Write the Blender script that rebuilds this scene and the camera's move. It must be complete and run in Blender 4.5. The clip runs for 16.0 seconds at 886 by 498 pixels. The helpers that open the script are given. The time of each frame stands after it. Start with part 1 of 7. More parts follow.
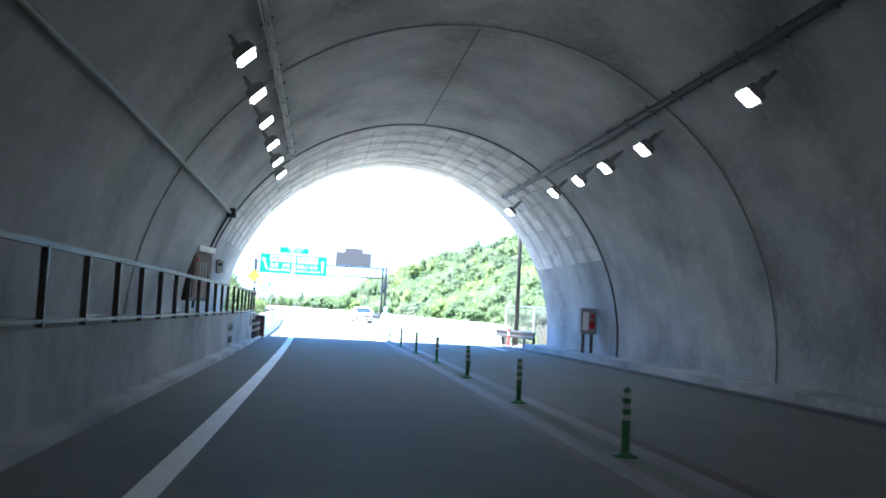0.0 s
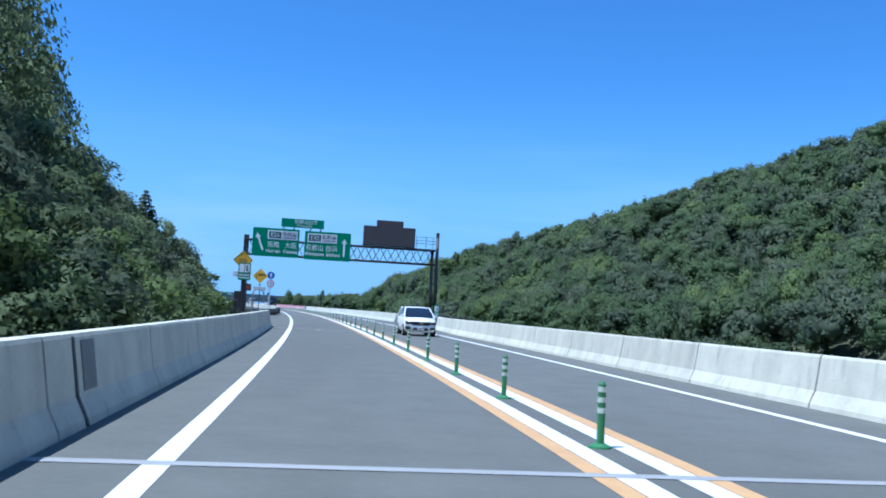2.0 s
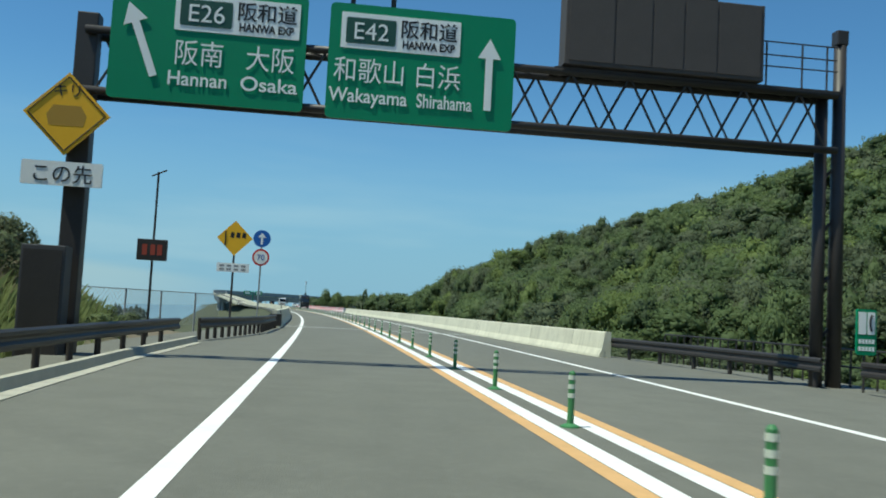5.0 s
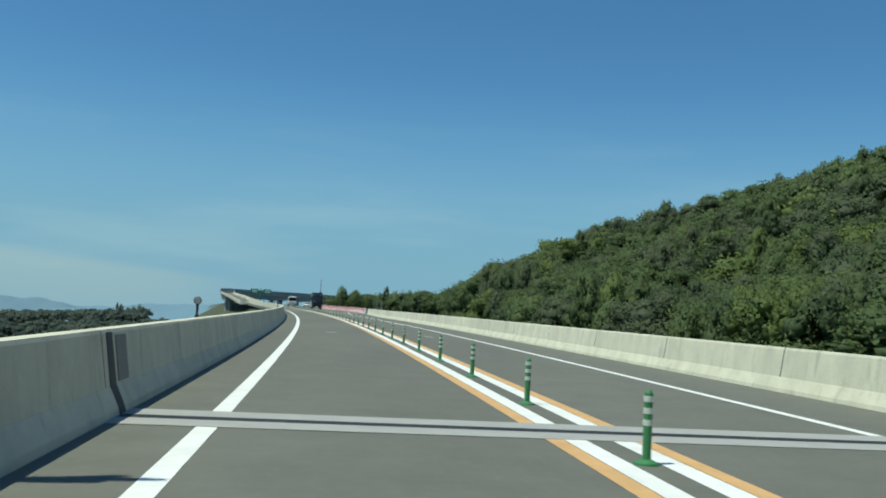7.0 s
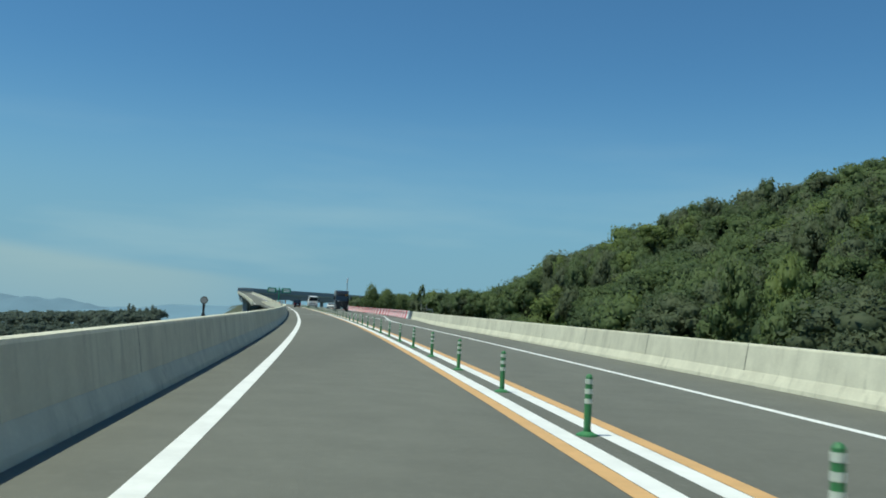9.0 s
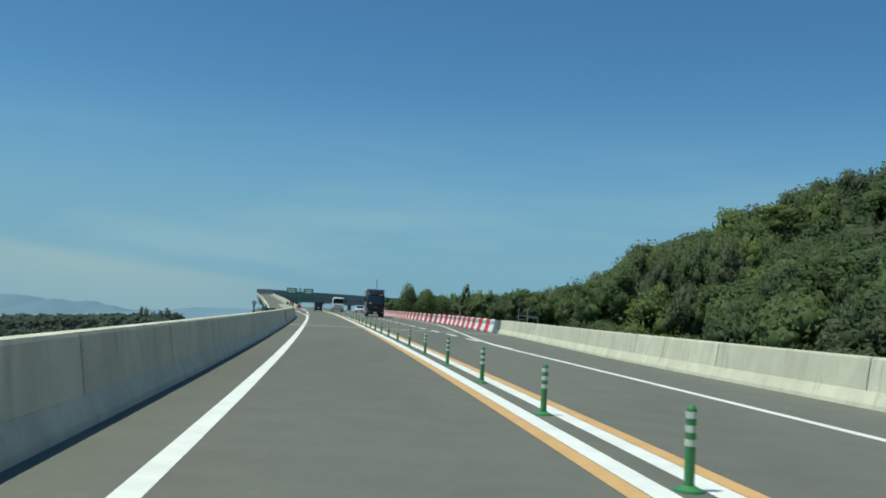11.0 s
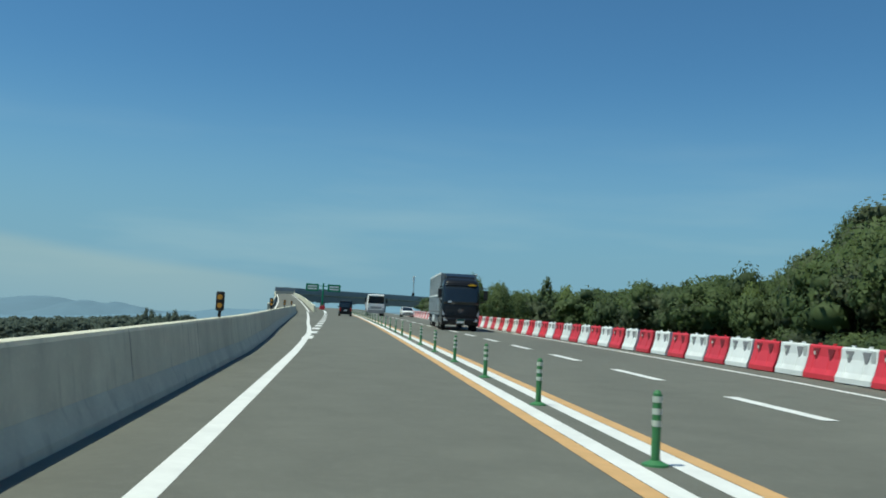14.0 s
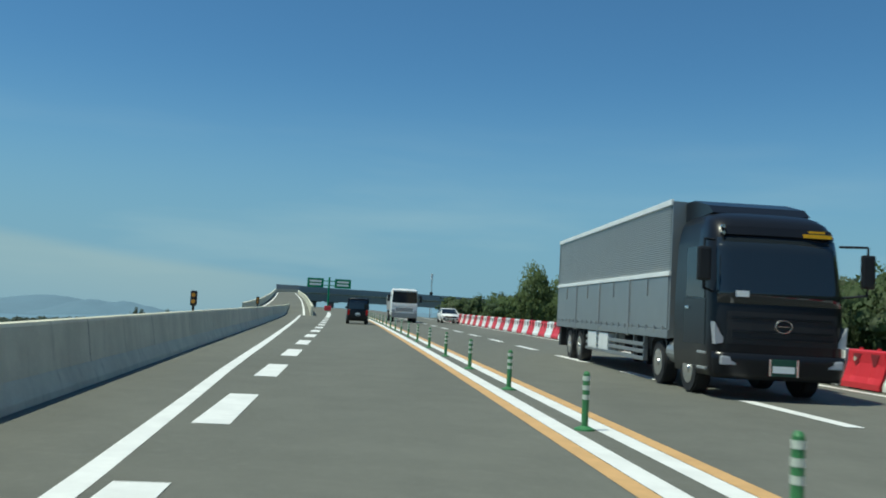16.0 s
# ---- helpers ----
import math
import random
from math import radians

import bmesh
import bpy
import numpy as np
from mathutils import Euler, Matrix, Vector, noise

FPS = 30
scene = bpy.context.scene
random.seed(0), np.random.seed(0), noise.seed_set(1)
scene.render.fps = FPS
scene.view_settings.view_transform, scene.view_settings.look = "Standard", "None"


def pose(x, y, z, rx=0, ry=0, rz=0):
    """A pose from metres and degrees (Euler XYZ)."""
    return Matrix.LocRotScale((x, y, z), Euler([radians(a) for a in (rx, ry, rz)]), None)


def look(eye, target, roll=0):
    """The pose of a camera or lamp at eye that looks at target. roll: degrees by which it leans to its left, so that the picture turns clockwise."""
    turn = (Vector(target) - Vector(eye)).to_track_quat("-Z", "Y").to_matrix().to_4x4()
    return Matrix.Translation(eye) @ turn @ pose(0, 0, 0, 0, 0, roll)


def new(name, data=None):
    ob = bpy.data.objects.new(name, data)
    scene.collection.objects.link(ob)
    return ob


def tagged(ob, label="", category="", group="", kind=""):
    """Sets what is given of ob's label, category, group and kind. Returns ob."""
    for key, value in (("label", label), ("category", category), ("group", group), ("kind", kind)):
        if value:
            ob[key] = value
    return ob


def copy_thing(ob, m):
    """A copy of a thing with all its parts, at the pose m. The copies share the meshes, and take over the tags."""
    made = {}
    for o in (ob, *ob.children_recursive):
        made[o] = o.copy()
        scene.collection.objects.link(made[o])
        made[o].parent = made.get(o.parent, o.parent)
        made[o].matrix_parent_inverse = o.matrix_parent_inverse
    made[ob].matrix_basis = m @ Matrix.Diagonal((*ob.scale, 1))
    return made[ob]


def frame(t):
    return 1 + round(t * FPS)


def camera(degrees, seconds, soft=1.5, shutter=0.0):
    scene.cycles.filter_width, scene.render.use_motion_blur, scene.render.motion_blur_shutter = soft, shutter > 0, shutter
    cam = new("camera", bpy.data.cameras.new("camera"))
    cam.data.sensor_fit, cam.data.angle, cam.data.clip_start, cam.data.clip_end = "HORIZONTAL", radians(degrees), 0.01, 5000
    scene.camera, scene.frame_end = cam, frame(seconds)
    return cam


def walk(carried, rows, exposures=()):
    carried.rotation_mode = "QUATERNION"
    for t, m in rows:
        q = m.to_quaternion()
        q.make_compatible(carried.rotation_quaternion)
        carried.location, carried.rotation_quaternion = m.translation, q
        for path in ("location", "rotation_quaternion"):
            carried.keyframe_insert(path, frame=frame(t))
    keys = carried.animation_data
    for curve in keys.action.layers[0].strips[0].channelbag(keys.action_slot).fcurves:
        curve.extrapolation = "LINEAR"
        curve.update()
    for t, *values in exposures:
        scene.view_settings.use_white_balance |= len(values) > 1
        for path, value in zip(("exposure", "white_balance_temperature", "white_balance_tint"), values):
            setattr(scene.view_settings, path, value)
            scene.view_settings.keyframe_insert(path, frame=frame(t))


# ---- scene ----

cam = camera(53.0, 16.0, soft=1.8, shutter=0.08)

# The road bends gently to the left, by this much a metre. s runs along its middle, u across it (right is plus), z up.
BEND = ((-400, 0.00076), (0, 0.00076), (45, 0.00074), (90, 0.00055), (140, 0.00046), (190, 0.00064), (250, 0.00064), (275, 0.0002), (2000, 0.0002))
ALONG = np.arange(-400, 2001, 1.0)
bends = np.interp(ALONG, [k[0] for k in BEND], [k[1] for k in BEND])
HEADING = np.concatenate([[0], np.cumsum((bends[1:] + bends[:-1]) / 2)])
HEADING -= np.interp(0, ALONG, HEADING)
middle = (HEADING[1:] + HEADING[:-1]) / 2
MID_X = np.concatenate([[0], np.cumsum(-np.sin(middle))])
MID_Y = np.concatenate([[0], np.cumsum(np.cos(middle))])
MID_X, MID_Y = MID_X - np.interp(0, ALONG, MID_X), MID_Y - np.interp(0, ALONG, MID_Y)


def heading(s):
    return float(np.interp(s, ALONG, HEADING))


def W(s, u, z=0.0):
    a = heading(s)
    return Vector((float(np.interp(s, ALONG, MID_X)) + u * math.cos(a), float(np.interp(s, ALONG, MID_Y)) + u * math.sin(a), z))


def M(s, u, z=0.0, turn=0.0, tilt=0.0, lean=0.0):
    """A pose on the road: y along it, x across it."""
    p = W(s, u, z)
    return pose(p.x, p.y, p.z, tilt, lean, math.degrees(heading(s)) + turn)


def su(x, y):
    s = y
    for _ in range(5):
        a = heading(s)
        dx, dy = x - float(np.interp(s, ALONG, MID_X)), y - float(np.interp(s, ALONG, MID_Y))
        s += -dx * math.sin(a) + dy * math.cos(a)
    return s, dx * math.cos(a) + dy * math.sin(a)


# seconds, s, u, degrees to the right of the road, pitch, roll
EYE = 1.33
PATH = [
    (0.0, -0.16, -2.98, 6.71, 4.13, 2.94),
    (0.5, 9.88, -2.97, 6.78, 4.18, 2.94),
    (1.0, 19.77, -2.97, 6.84, 4.15, 2.96),
    (1.5, 29.40, -2.96, 6.91, 4.13, 3.00),
    (2.0, 39.42, -2.91, 7.02, 4.04, 2.96),
    (2.5, 49.56, -2.90, 7.13, 4.08, 2.90),
    (3.0, 60.02, -2.90, 7.10, 4.12, 2.93),
    (3.5, 70.85, -2.90, 6.94, 4.17, 2.96),
    (4.0, 81.46, -2.93, 6.77, 4.18, 3.05),
    (4.5, 92.06, -2.97, 6.68, 4.05, 3.08),
    (5.3, 109.25, -2.98, 6.77, 4.01, 3.09),
    (6.2, 128.49, -2.99, 6.85, 3.96, 3.08),
    (7.0, 145.46, -3.00, 6.90, 3.93, 3.04),
    (7.5, 156.38, -2.96, 6.66, 3.92, 2.89),
    (8.0, 167.28, -2.93, 6.53, 3.93, 2.80),
    (8.5, 178.06, -2.92, 6.53, 3.92, 2.92),
    (9.0, 188.68, -2.91, 6.60, 3.89, 3.03),
    (9.8, 205.88, -2.90, 6.53, 3.94, 3.06),
    (10.7, 225.19, -2.88, 6.43, 3.98, 3.10),
    (11.5, 242.31, -2.87, 6.29, 4.04, 3.10),
    (12.0, 253.10, -2.91, 6.20, 4.12, 3.03),
    (12.5, 263.94, -2.93, 6.22, 4.13, 3.10),
    (13.0, 274.73, -2.93, 6.12, 4.04, 3.02),
    (13.5, 285.22, -2.93, 6.10, 3.94, 3.02),
    (14.0, 295.50, -2.91, 5.97, 3.91, 2.95),
    (14.5, 306.10, -2.89, 5.95, 3.91, 3.03),
    (15.0, 316.50, -2.88, 5.97, 4.02, 3.01),
    (15.5, 327.20, -2.89, 5.88, 4.06, 3.01),
    (16.0, 338.16, -2.84, 5.72, 3.88, 3.08),
]


def view(s, u, right, pitch, roll):
    eye = W(s, u, EYE)
    a, p = heading(s) - radians(right), radians(pitch)
    return look(eye, eye + Vector((-math.sin(a) * math.cos(p), math.cos(a) * math.cos(p), math.sin(p))), roll)


walk(cam, [(t, view(*row)) for t, *row in PATH], exposures=[(0.0, 3.8, 5650, 8), (0.5, 2.55, 5650, 9), (1.0, 1.28, 5550, 2), (1.5, 0.62, 5250, 6), (2.0, 0.55, 4950, 9), (3.0, 0.4, 5150, 7), (3.5, 0.3, 5800, 2), (4.0, 0.3, 6350, -2), (4.5, 0.3, 6700, -6), (7.0, 0.08, 6700, -8), (16.0, -0.02, 6700, -8)])

# ---- light ----
ELEVATION, AZIMUTH = radians(67), radians(-112)  # azimuth from straight ahead, to the left
world = bpy.data.worlds.new("sky")
scene.world = world
world.use_nodes = True
wn = world.node_tree.nodes
sky = wn.new("ShaderNodeTexSky")
sky.sky_type, sky.sun_disc = "NISHITA", False
sky.sun_elevation, sky.sun_rotation = ELEVATION, AZIMUTH
sky.air_density, sky.dust_density, sky.ozone_density, sky.altitude = 1.0, 0.25, 3.0, 50
wn["Background"].inputs["Strength"].default_value = 0.08
wl = world.node_tree.links
tint = wn.new("ShaderNodeMix")
tint.data_type, tint.blend_type = "RGBA", "MULTIPLY"
tint.inputs["Factor"].default_value = 1.0
tint.inputs["B"].default_value = (0.62, 0.98, 1.28, 1)
wl.new(sky.outputs["Color"], tint.inputs["A"])
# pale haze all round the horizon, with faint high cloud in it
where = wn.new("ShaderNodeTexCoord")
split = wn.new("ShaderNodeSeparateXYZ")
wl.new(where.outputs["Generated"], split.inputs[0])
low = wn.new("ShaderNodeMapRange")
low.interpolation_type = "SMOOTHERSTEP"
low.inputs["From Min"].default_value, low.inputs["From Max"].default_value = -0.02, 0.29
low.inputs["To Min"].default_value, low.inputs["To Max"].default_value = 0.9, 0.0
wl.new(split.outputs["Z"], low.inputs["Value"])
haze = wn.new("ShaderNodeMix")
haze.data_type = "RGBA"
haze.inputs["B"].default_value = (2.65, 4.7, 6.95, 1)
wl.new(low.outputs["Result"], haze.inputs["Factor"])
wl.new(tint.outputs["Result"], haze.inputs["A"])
squash = wn.new("ShaderNodeMapping")
squash.inputs["Scale"].default_value = (1.6, 1.6, 11)
wl.new(where.outputs["Generated"], squash.inputs["Vector"])
wisp = wn.new("ShaderNodeTexNoise")
wisp.inputs["Scale"].default_value, wisp.inputs["Detail"].default_value = 1.3, 5
wl.new(squash.outputs["Vector"], wisp.inputs["Vector"])
thin = wn.new("ShaderNodeMapRange")
thin.inputs["From Min"].default_value, thin.inputs["From Max"].default_value, thin.inputs["To Max"].default_value = 0.5, 0.8, 0.5
wl.new(wisp.outputs["Fac"], thin.inputs["Value"])
under = wn.new("ShaderNodeMath")
under.operation = "MULTIPLY"
wl.new(thin.outputs["Result"], under.inputs[0])
wl.new(low.outputs["Result"], under.inputs[1])
cloud = wn.new("ShaderNodeMix")
cloud.data_type = "RGBA"
cloud.inputs["B"].default_value = (6.2, 7.6, 8.4, 1)
wl.new(under.outputs[0], cloud.inputs["Factor"])
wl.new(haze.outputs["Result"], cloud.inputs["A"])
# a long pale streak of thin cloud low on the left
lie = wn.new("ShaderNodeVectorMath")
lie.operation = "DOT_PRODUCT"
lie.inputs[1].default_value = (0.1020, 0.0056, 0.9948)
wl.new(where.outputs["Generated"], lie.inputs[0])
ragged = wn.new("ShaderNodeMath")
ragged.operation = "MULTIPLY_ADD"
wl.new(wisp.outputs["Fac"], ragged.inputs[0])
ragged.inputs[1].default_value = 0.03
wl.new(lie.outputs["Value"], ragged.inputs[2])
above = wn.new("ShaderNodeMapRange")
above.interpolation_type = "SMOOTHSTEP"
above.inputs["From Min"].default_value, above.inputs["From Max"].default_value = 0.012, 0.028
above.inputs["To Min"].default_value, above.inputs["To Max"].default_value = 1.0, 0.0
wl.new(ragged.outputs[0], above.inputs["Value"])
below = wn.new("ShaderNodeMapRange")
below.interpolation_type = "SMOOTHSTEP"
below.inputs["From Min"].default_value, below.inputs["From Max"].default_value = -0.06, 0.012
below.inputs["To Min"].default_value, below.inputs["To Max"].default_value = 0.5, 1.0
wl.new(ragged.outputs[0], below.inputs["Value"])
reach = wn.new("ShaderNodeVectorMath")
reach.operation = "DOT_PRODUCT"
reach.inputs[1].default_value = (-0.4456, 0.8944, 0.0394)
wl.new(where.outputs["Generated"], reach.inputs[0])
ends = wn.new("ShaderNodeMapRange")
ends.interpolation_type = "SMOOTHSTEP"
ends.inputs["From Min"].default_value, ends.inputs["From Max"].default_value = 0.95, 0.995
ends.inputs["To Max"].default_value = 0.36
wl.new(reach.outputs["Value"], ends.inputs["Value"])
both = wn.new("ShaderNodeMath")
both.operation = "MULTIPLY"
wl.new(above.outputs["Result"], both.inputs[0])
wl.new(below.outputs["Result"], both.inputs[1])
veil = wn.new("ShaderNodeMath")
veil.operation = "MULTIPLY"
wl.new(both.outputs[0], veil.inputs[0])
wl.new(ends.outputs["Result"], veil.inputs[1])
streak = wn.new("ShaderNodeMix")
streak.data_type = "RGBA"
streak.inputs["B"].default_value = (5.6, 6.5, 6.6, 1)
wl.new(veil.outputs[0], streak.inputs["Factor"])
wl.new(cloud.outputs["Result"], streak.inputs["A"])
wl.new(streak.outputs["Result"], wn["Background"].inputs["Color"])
sun = new("sun", bpy.data.lights.new("sun", "SUN"))
sun.data.energy, sun.data.angle, sun.data.color = 4.1, radians(0.55), (1.0, 0.95, 0.88)
sun.matrix_basis = look((math.sin(AZIMUTH) * math.cos(ELEVATION) * 300, math.cos(AZIMUTH) * math.cos(ELEVATION) * 300, math.sin(ELEVATION) * 300), (0, 0, 0))


# ---- materials ----
def material(name, colour, rough=0.7, metal=0.0, vary=0.0, scale=3.0, stain=0.0, stain_scale=0.4, stretch=(1, 1, 1), bump=0.0, bump_scale=40.0, stain_colour=None, island=0.0, spec=0.5, streak=0.0):
    """A plain surface with fine grain, broad stains, relief and a little change from piece to piece."""
    m = bpy.data.materials.new(name)
    m.use_nodes = True
    n, l = m.node_tree.nodes, m.node_tree.links
    b = n["Principled BSDF"]
    b.inputs["Roughness"].default_value, b.inputs["Metallic"].default_value = rough, metal
    b.inputs["Specular IOR Level"].default_value = spec
    geo = n.new("ShaderNodeNewGeometry")
    mapping = n.new("ShaderNodeMapping")
    mapping.inputs["Scale"].default_value = stretch
    l.new(geo.outputs["Position"], mapping.inputs["Vector"])
    last = None
    rgb = n.new("ShaderNodeRGB")
    rgb.outputs[0].default_value = (*colour, 1)
    last = rgb.outputs[0]

    def blend(fac, other, kind="MIX"):
        nonlocal last
        mix = n.new("ShaderNodeMix")
        mix.data_type, mix.blend_type = "RGBA", kind
        l.new(fac, mix.inputs["Factor"])
        l.new(last, mix.inputs["A"])
        mix.inputs["B"].default_value = (*other, 1)
        last = mix.outputs["Result"]

    def field(size, detail, low, high, top, vector):
        t = n.new("ShaderNodeTexNoise")
        t.inputs["Scale"].default_value, t.inputs["Detail"].default_value = size, detail
        l.new(vector, t.inputs["Vector"])
        r = n.new("ShaderNodeMapRange")
        r.inputs["From Min"].default_value, r.inputs["From Max"].default_value, r.inputs["To Max"].default_value = low, high, top
        l.new(t.outputs["Fac"], r.inputs["Value"])
        return r.outputs["Result"]

    if stain:
        blend(field(stain_scale, 6, 0.42, 0.7, stain, mapping.outputs["Vector"]), stain_colour or tuple(c * 0.45 for c in colour))
    if streak:
        runs = n.new("ShaderNodeMapping")
        runs.inputs["Scale"].default_value = (5, 5, 0.45)
        l.new(geo.outputs["Position"], runs.inputs["Vector"])
        blend(field(1.0, 4, 0.58, 0.74, streak, runs.outputs["Vector"]), tuple(c * 0.4 for c in colour))
    if vary:
        blend(field(scale, 8, 0.35, 0.7, vary, geo.outputs["Position"]), tuple(c * 0.55 for c in colour))
        blend(field(scale * 7, 3, 0.5, 0.75, vary * 0.6, geo.outputs["Position"]), tuple(min(1, c * 1.35 + 0.02) for c in colour))
    if island:
        info = n.new("ShaderNodeObjectInfo")
        hsv = n.new("ShaderNodeHueSaturation")
        r = n.new("ShaderNodeMapRange")
        r.inputs["To Min"].default_value, r.inputs["To Max"].default_value = 1 - island, 1 + island
        l.new(info.outputs["Random"], r.inputs["Value"])
        l.new(r.outputs["Result"], hsv.inputs["Value"])
        l.new(last, hsv.inputs["Color"])
        last = hsv.outputs["Color"]
    l.new(last, b.inputs["Base Color"])
    if bump:
        t = n.new("ShaderNodeTexNoise")
        t.inputs["Scale"].default_value, t.inputs["Detail"].default_value = bump_scale, 4
        l.new(geo.outputs["Position"], t.inputs["Vector"])
        bm_ = n.new("ShaderNodeBump")
        bm_.inputs["Strength"].default_value, bm_.inputs["Distance"].default_value = bump, 0.02
        l.new(t.outputs["Fac"], bm_.inputs["Height"])
        l.new(bm_.outputs["Normal"], b.inputs["Normal"])
    return m


def leafy(name, dark, light, dry=None):
    """Foliage: hue changes from leaf clump to leaf clump and from tree to tree, and light passes through."""
    m = bpy.data.materials.new(name)
    m.use_nodes = True
    n, l = m.node_tree.nodes, m.node_tree.links
    b = n["Principled BSDF"]
    b.inputs["Roughness"].default_value = 0.65
    b.inputs["Specular IOR Level"].default_value = 0.25
    geo = n.new("ShaderNodeNewGeometry")
    t = n.new("ShaderNodeTexNoise")
    t.inputs["Scale"].default_value, t.inputs["Detail"].default_value = 0.08, 4
    l.new(geo.outputs["Position"], t.inputs["Vector"])
    cell = n.new("ShaderNodeTexVoronoi")
    cell.inputs["Scale"].default_value = 0.21
    l.new(geo.outputs["Position"], cell.inputs["Vector"])
    half = n.new("ShaderNodeMath")
    half.operation = "MULTIPLY_ADD"
    l.new(cell.outputs["Color"], half.inputs[0])
    half.inputs[1].default_value = 0.4
    l.new(t.outputs["Fac"], half.inputs[2])
    add = n.new("ShaderNodeMath")
    add.operation = "MULTIPLY_ADD"
    l.new(geo.outputs["Random Per Island"], add.inputs[0])
    add.inputs[1].default_value = 0.12
    l.new(half.outputs[0], add.inputs[2])
    ramp = n.new("ShaderNodeValToRGB")
    e = ramp.color_ramp.elements
    e[0].position, e[0].color = 0.36, (*dark, 1)
    e[1].position, e[1].color = 1.0, (*light, 1)
    if dry:
        x = ramp.color_ramp.elements.new(1.0)
        x.color = (*dry, 1)
    l.new(add.outputs[0], ramp.inputs["Fac"])
    l.new(ramp.outputs["Color"], b.inputs["Base Color"])
    tr = n.new("ShaderNodeBsdfTranslucent")
    l.new(ramp.outputs["Color"], tr.inputs["Color"])
    mix = n.new("ShaderNodeMixShader")
    mix.inputs[0].default_value = 0.5
    l.new(b.outputs[0], mix.inputs[1])
    l.new(tr.outputs[0], mix.inputs[2])
    l.new(mix.outputs[0], n["Material Output"].inputs["Surface"])
    return m


def glow(name, colour, strength):
    m = bpy.data.materials.new(name)
    m.use_nodes = True
    b = m.node_tree.nodes["Principled BSDF"]
    b.inputs["Base Color"].default_value = (*colour, 1)
    b.inputs["Emission Color"].default_value = (*colour, 1)
    b.inputs["Emission Strength"].default_value = strength
    return m


ASPHALT = material("asphalt", (0.15, 0.152, 0.127), 0.85, vary=0.35, scale=1.2, stain=0.35, stain_scale=0.25, stretch=(1, 0.15, 1), bump=0.5, bump_scale=60)
CONCRETE = material("barrier_concrete", (0.66, 0.64, 0.5), 0.85, streak=0.45, vary=0.28, scale=2.5, stain=0.3, stain_scale=1.1, stretch=(1, 1, 0.12), bump=0.25, bump_scale=25, island=0.06)
TUNNEL = material("tunnel_lining", (0.47, 0.465, 0.46), 0.8, vary=0.45, scale=0.9, stain=0.85, stain_scale=0.35, stain_colour=(0.1, 0.1, 0.1), bump=0.4, bump_scale=8)
WHITE = material("white_road_paint", (0.82, 0.82, 0.79), 0.6, vary=0.15, scale=9, stain=0.2, stain_scale=2)
ORANGE = material("orange_road_paint", (0.65, 0.39, 0.165), 0.65, vary=0.2, scale=9, stain=0.25, stain_scale=2)
# centre-line paints inside the tunnel, much darker than those outside
DARK_ORANGE = material("dark_orange_paint", (0.1, 0.062, 0.045), 0.7, vary=0.4, scale=5, stain=0.4, stain_scale=1.2)
DARK_WHITE = material("dark_white_paint", (0.19, 0.18, 0.17), 0.7, vary=0.4, scale=5, stain=0.4, stain_scale=1.2)
GREENPOLE = material("green_rubber", (0.05, 0.21, 0.075), 0.55, vary=0.3, scale=12)
REFLECT = material("white_reflective_tape", (0.56, 0.62, 0.54), 0.45, vary=0.3, scale=14)
DARKSTEEL = material("dark_brown_steel", (0.035, 0.03, 0.028), 0.5, vary=0.3, scale=3)
DISPLAY = material("dark_display_face", (0.07, 0.06, 0.056), 0.7, vary=0.2, scale=2)
STEEL = material("galvanised_steel", (0.42, 0.43, 0.43), 0.45, metal=0.7, vary=0.3, scale=3, stain=0.3)
SIGNDARK = material("dark_green_sign_sheet", (0.015, 0.075, 0.05), 0.45, vary=0.08, scale=2)
SIGNGREEN = material("green_sign_sheet", (0.0, 0.235, 0.1), 0.45, vary=0.08, scale=2)
SIGNWHITE = material("white_sign_sheet", (0.86, 0.88, 0.86), 0.45)
YELLOW = material("yellow_sign_sheet", (0.88, 0.47, 0.015), 0.5, vary=0.1)
BLACK = material("black_paint", (0.012, 0.012, 0.013), 0.5)
GRASS = material("dry_grass_ground", (0.19, 0.15, 0.095), 0.95, vary=0.6, scale=0.5, stain=0.75, stain_scale=0.12, stain_colour=(0.05, 0.075, 0.028))
LUSH = leafy("lush_grass", (0.15, 0.2, 0.075), (0.3, 0.35, 0.14))
LITTER = material("woodland_floor", (0.07, 0.08, 0.04), 0.95, vary=0.5, scale=0.6, stain=0.5, stain_scale=0.15)
# far ground: distance haze is put into its pale blue colour
HAZED_PLAIN = material("haze_tinted_plain", (0.14, 0.24, 0.31), 1.0, vary=0.15, scale=0.01)
LEAF_PALE = leafy("leaves_pale", (0.115, 0.165, 0.056), (0.19, 0.25, 0.085))
LEAF_GREY = leafy("leaves_grey_green", (0.09, 0.118, 0.068), (0.145, 0.18, 0.1))
LEAF_DEEP = leafy("leaves_deep", (0.064, 0.098, 0.05), (0.115, 0.162, 0.074))
LEAF = leafy("leaves", (0.082, 0.125, 0.054), (0.145, 0.2, 0.082))
LEAF_NEAR = leafy("leaves_near", (0.106, 0.15, 0.07), (0.21, 0.262, 0.12))
REED = leafy("dry_reed", (0.19, 0.175, 0.1), (0.33, 0.285, 0.185))
BARK = material("bark", (0.09, 0.065, 0.045), 0.9, vary=0.5, scale=4, bump=0.5, bump_scale=15)
ROOF_RED = material("red_plastic", (0.68, 0.04, 0.06), 0.45, vary=0.12, scale=4, island=0.08)
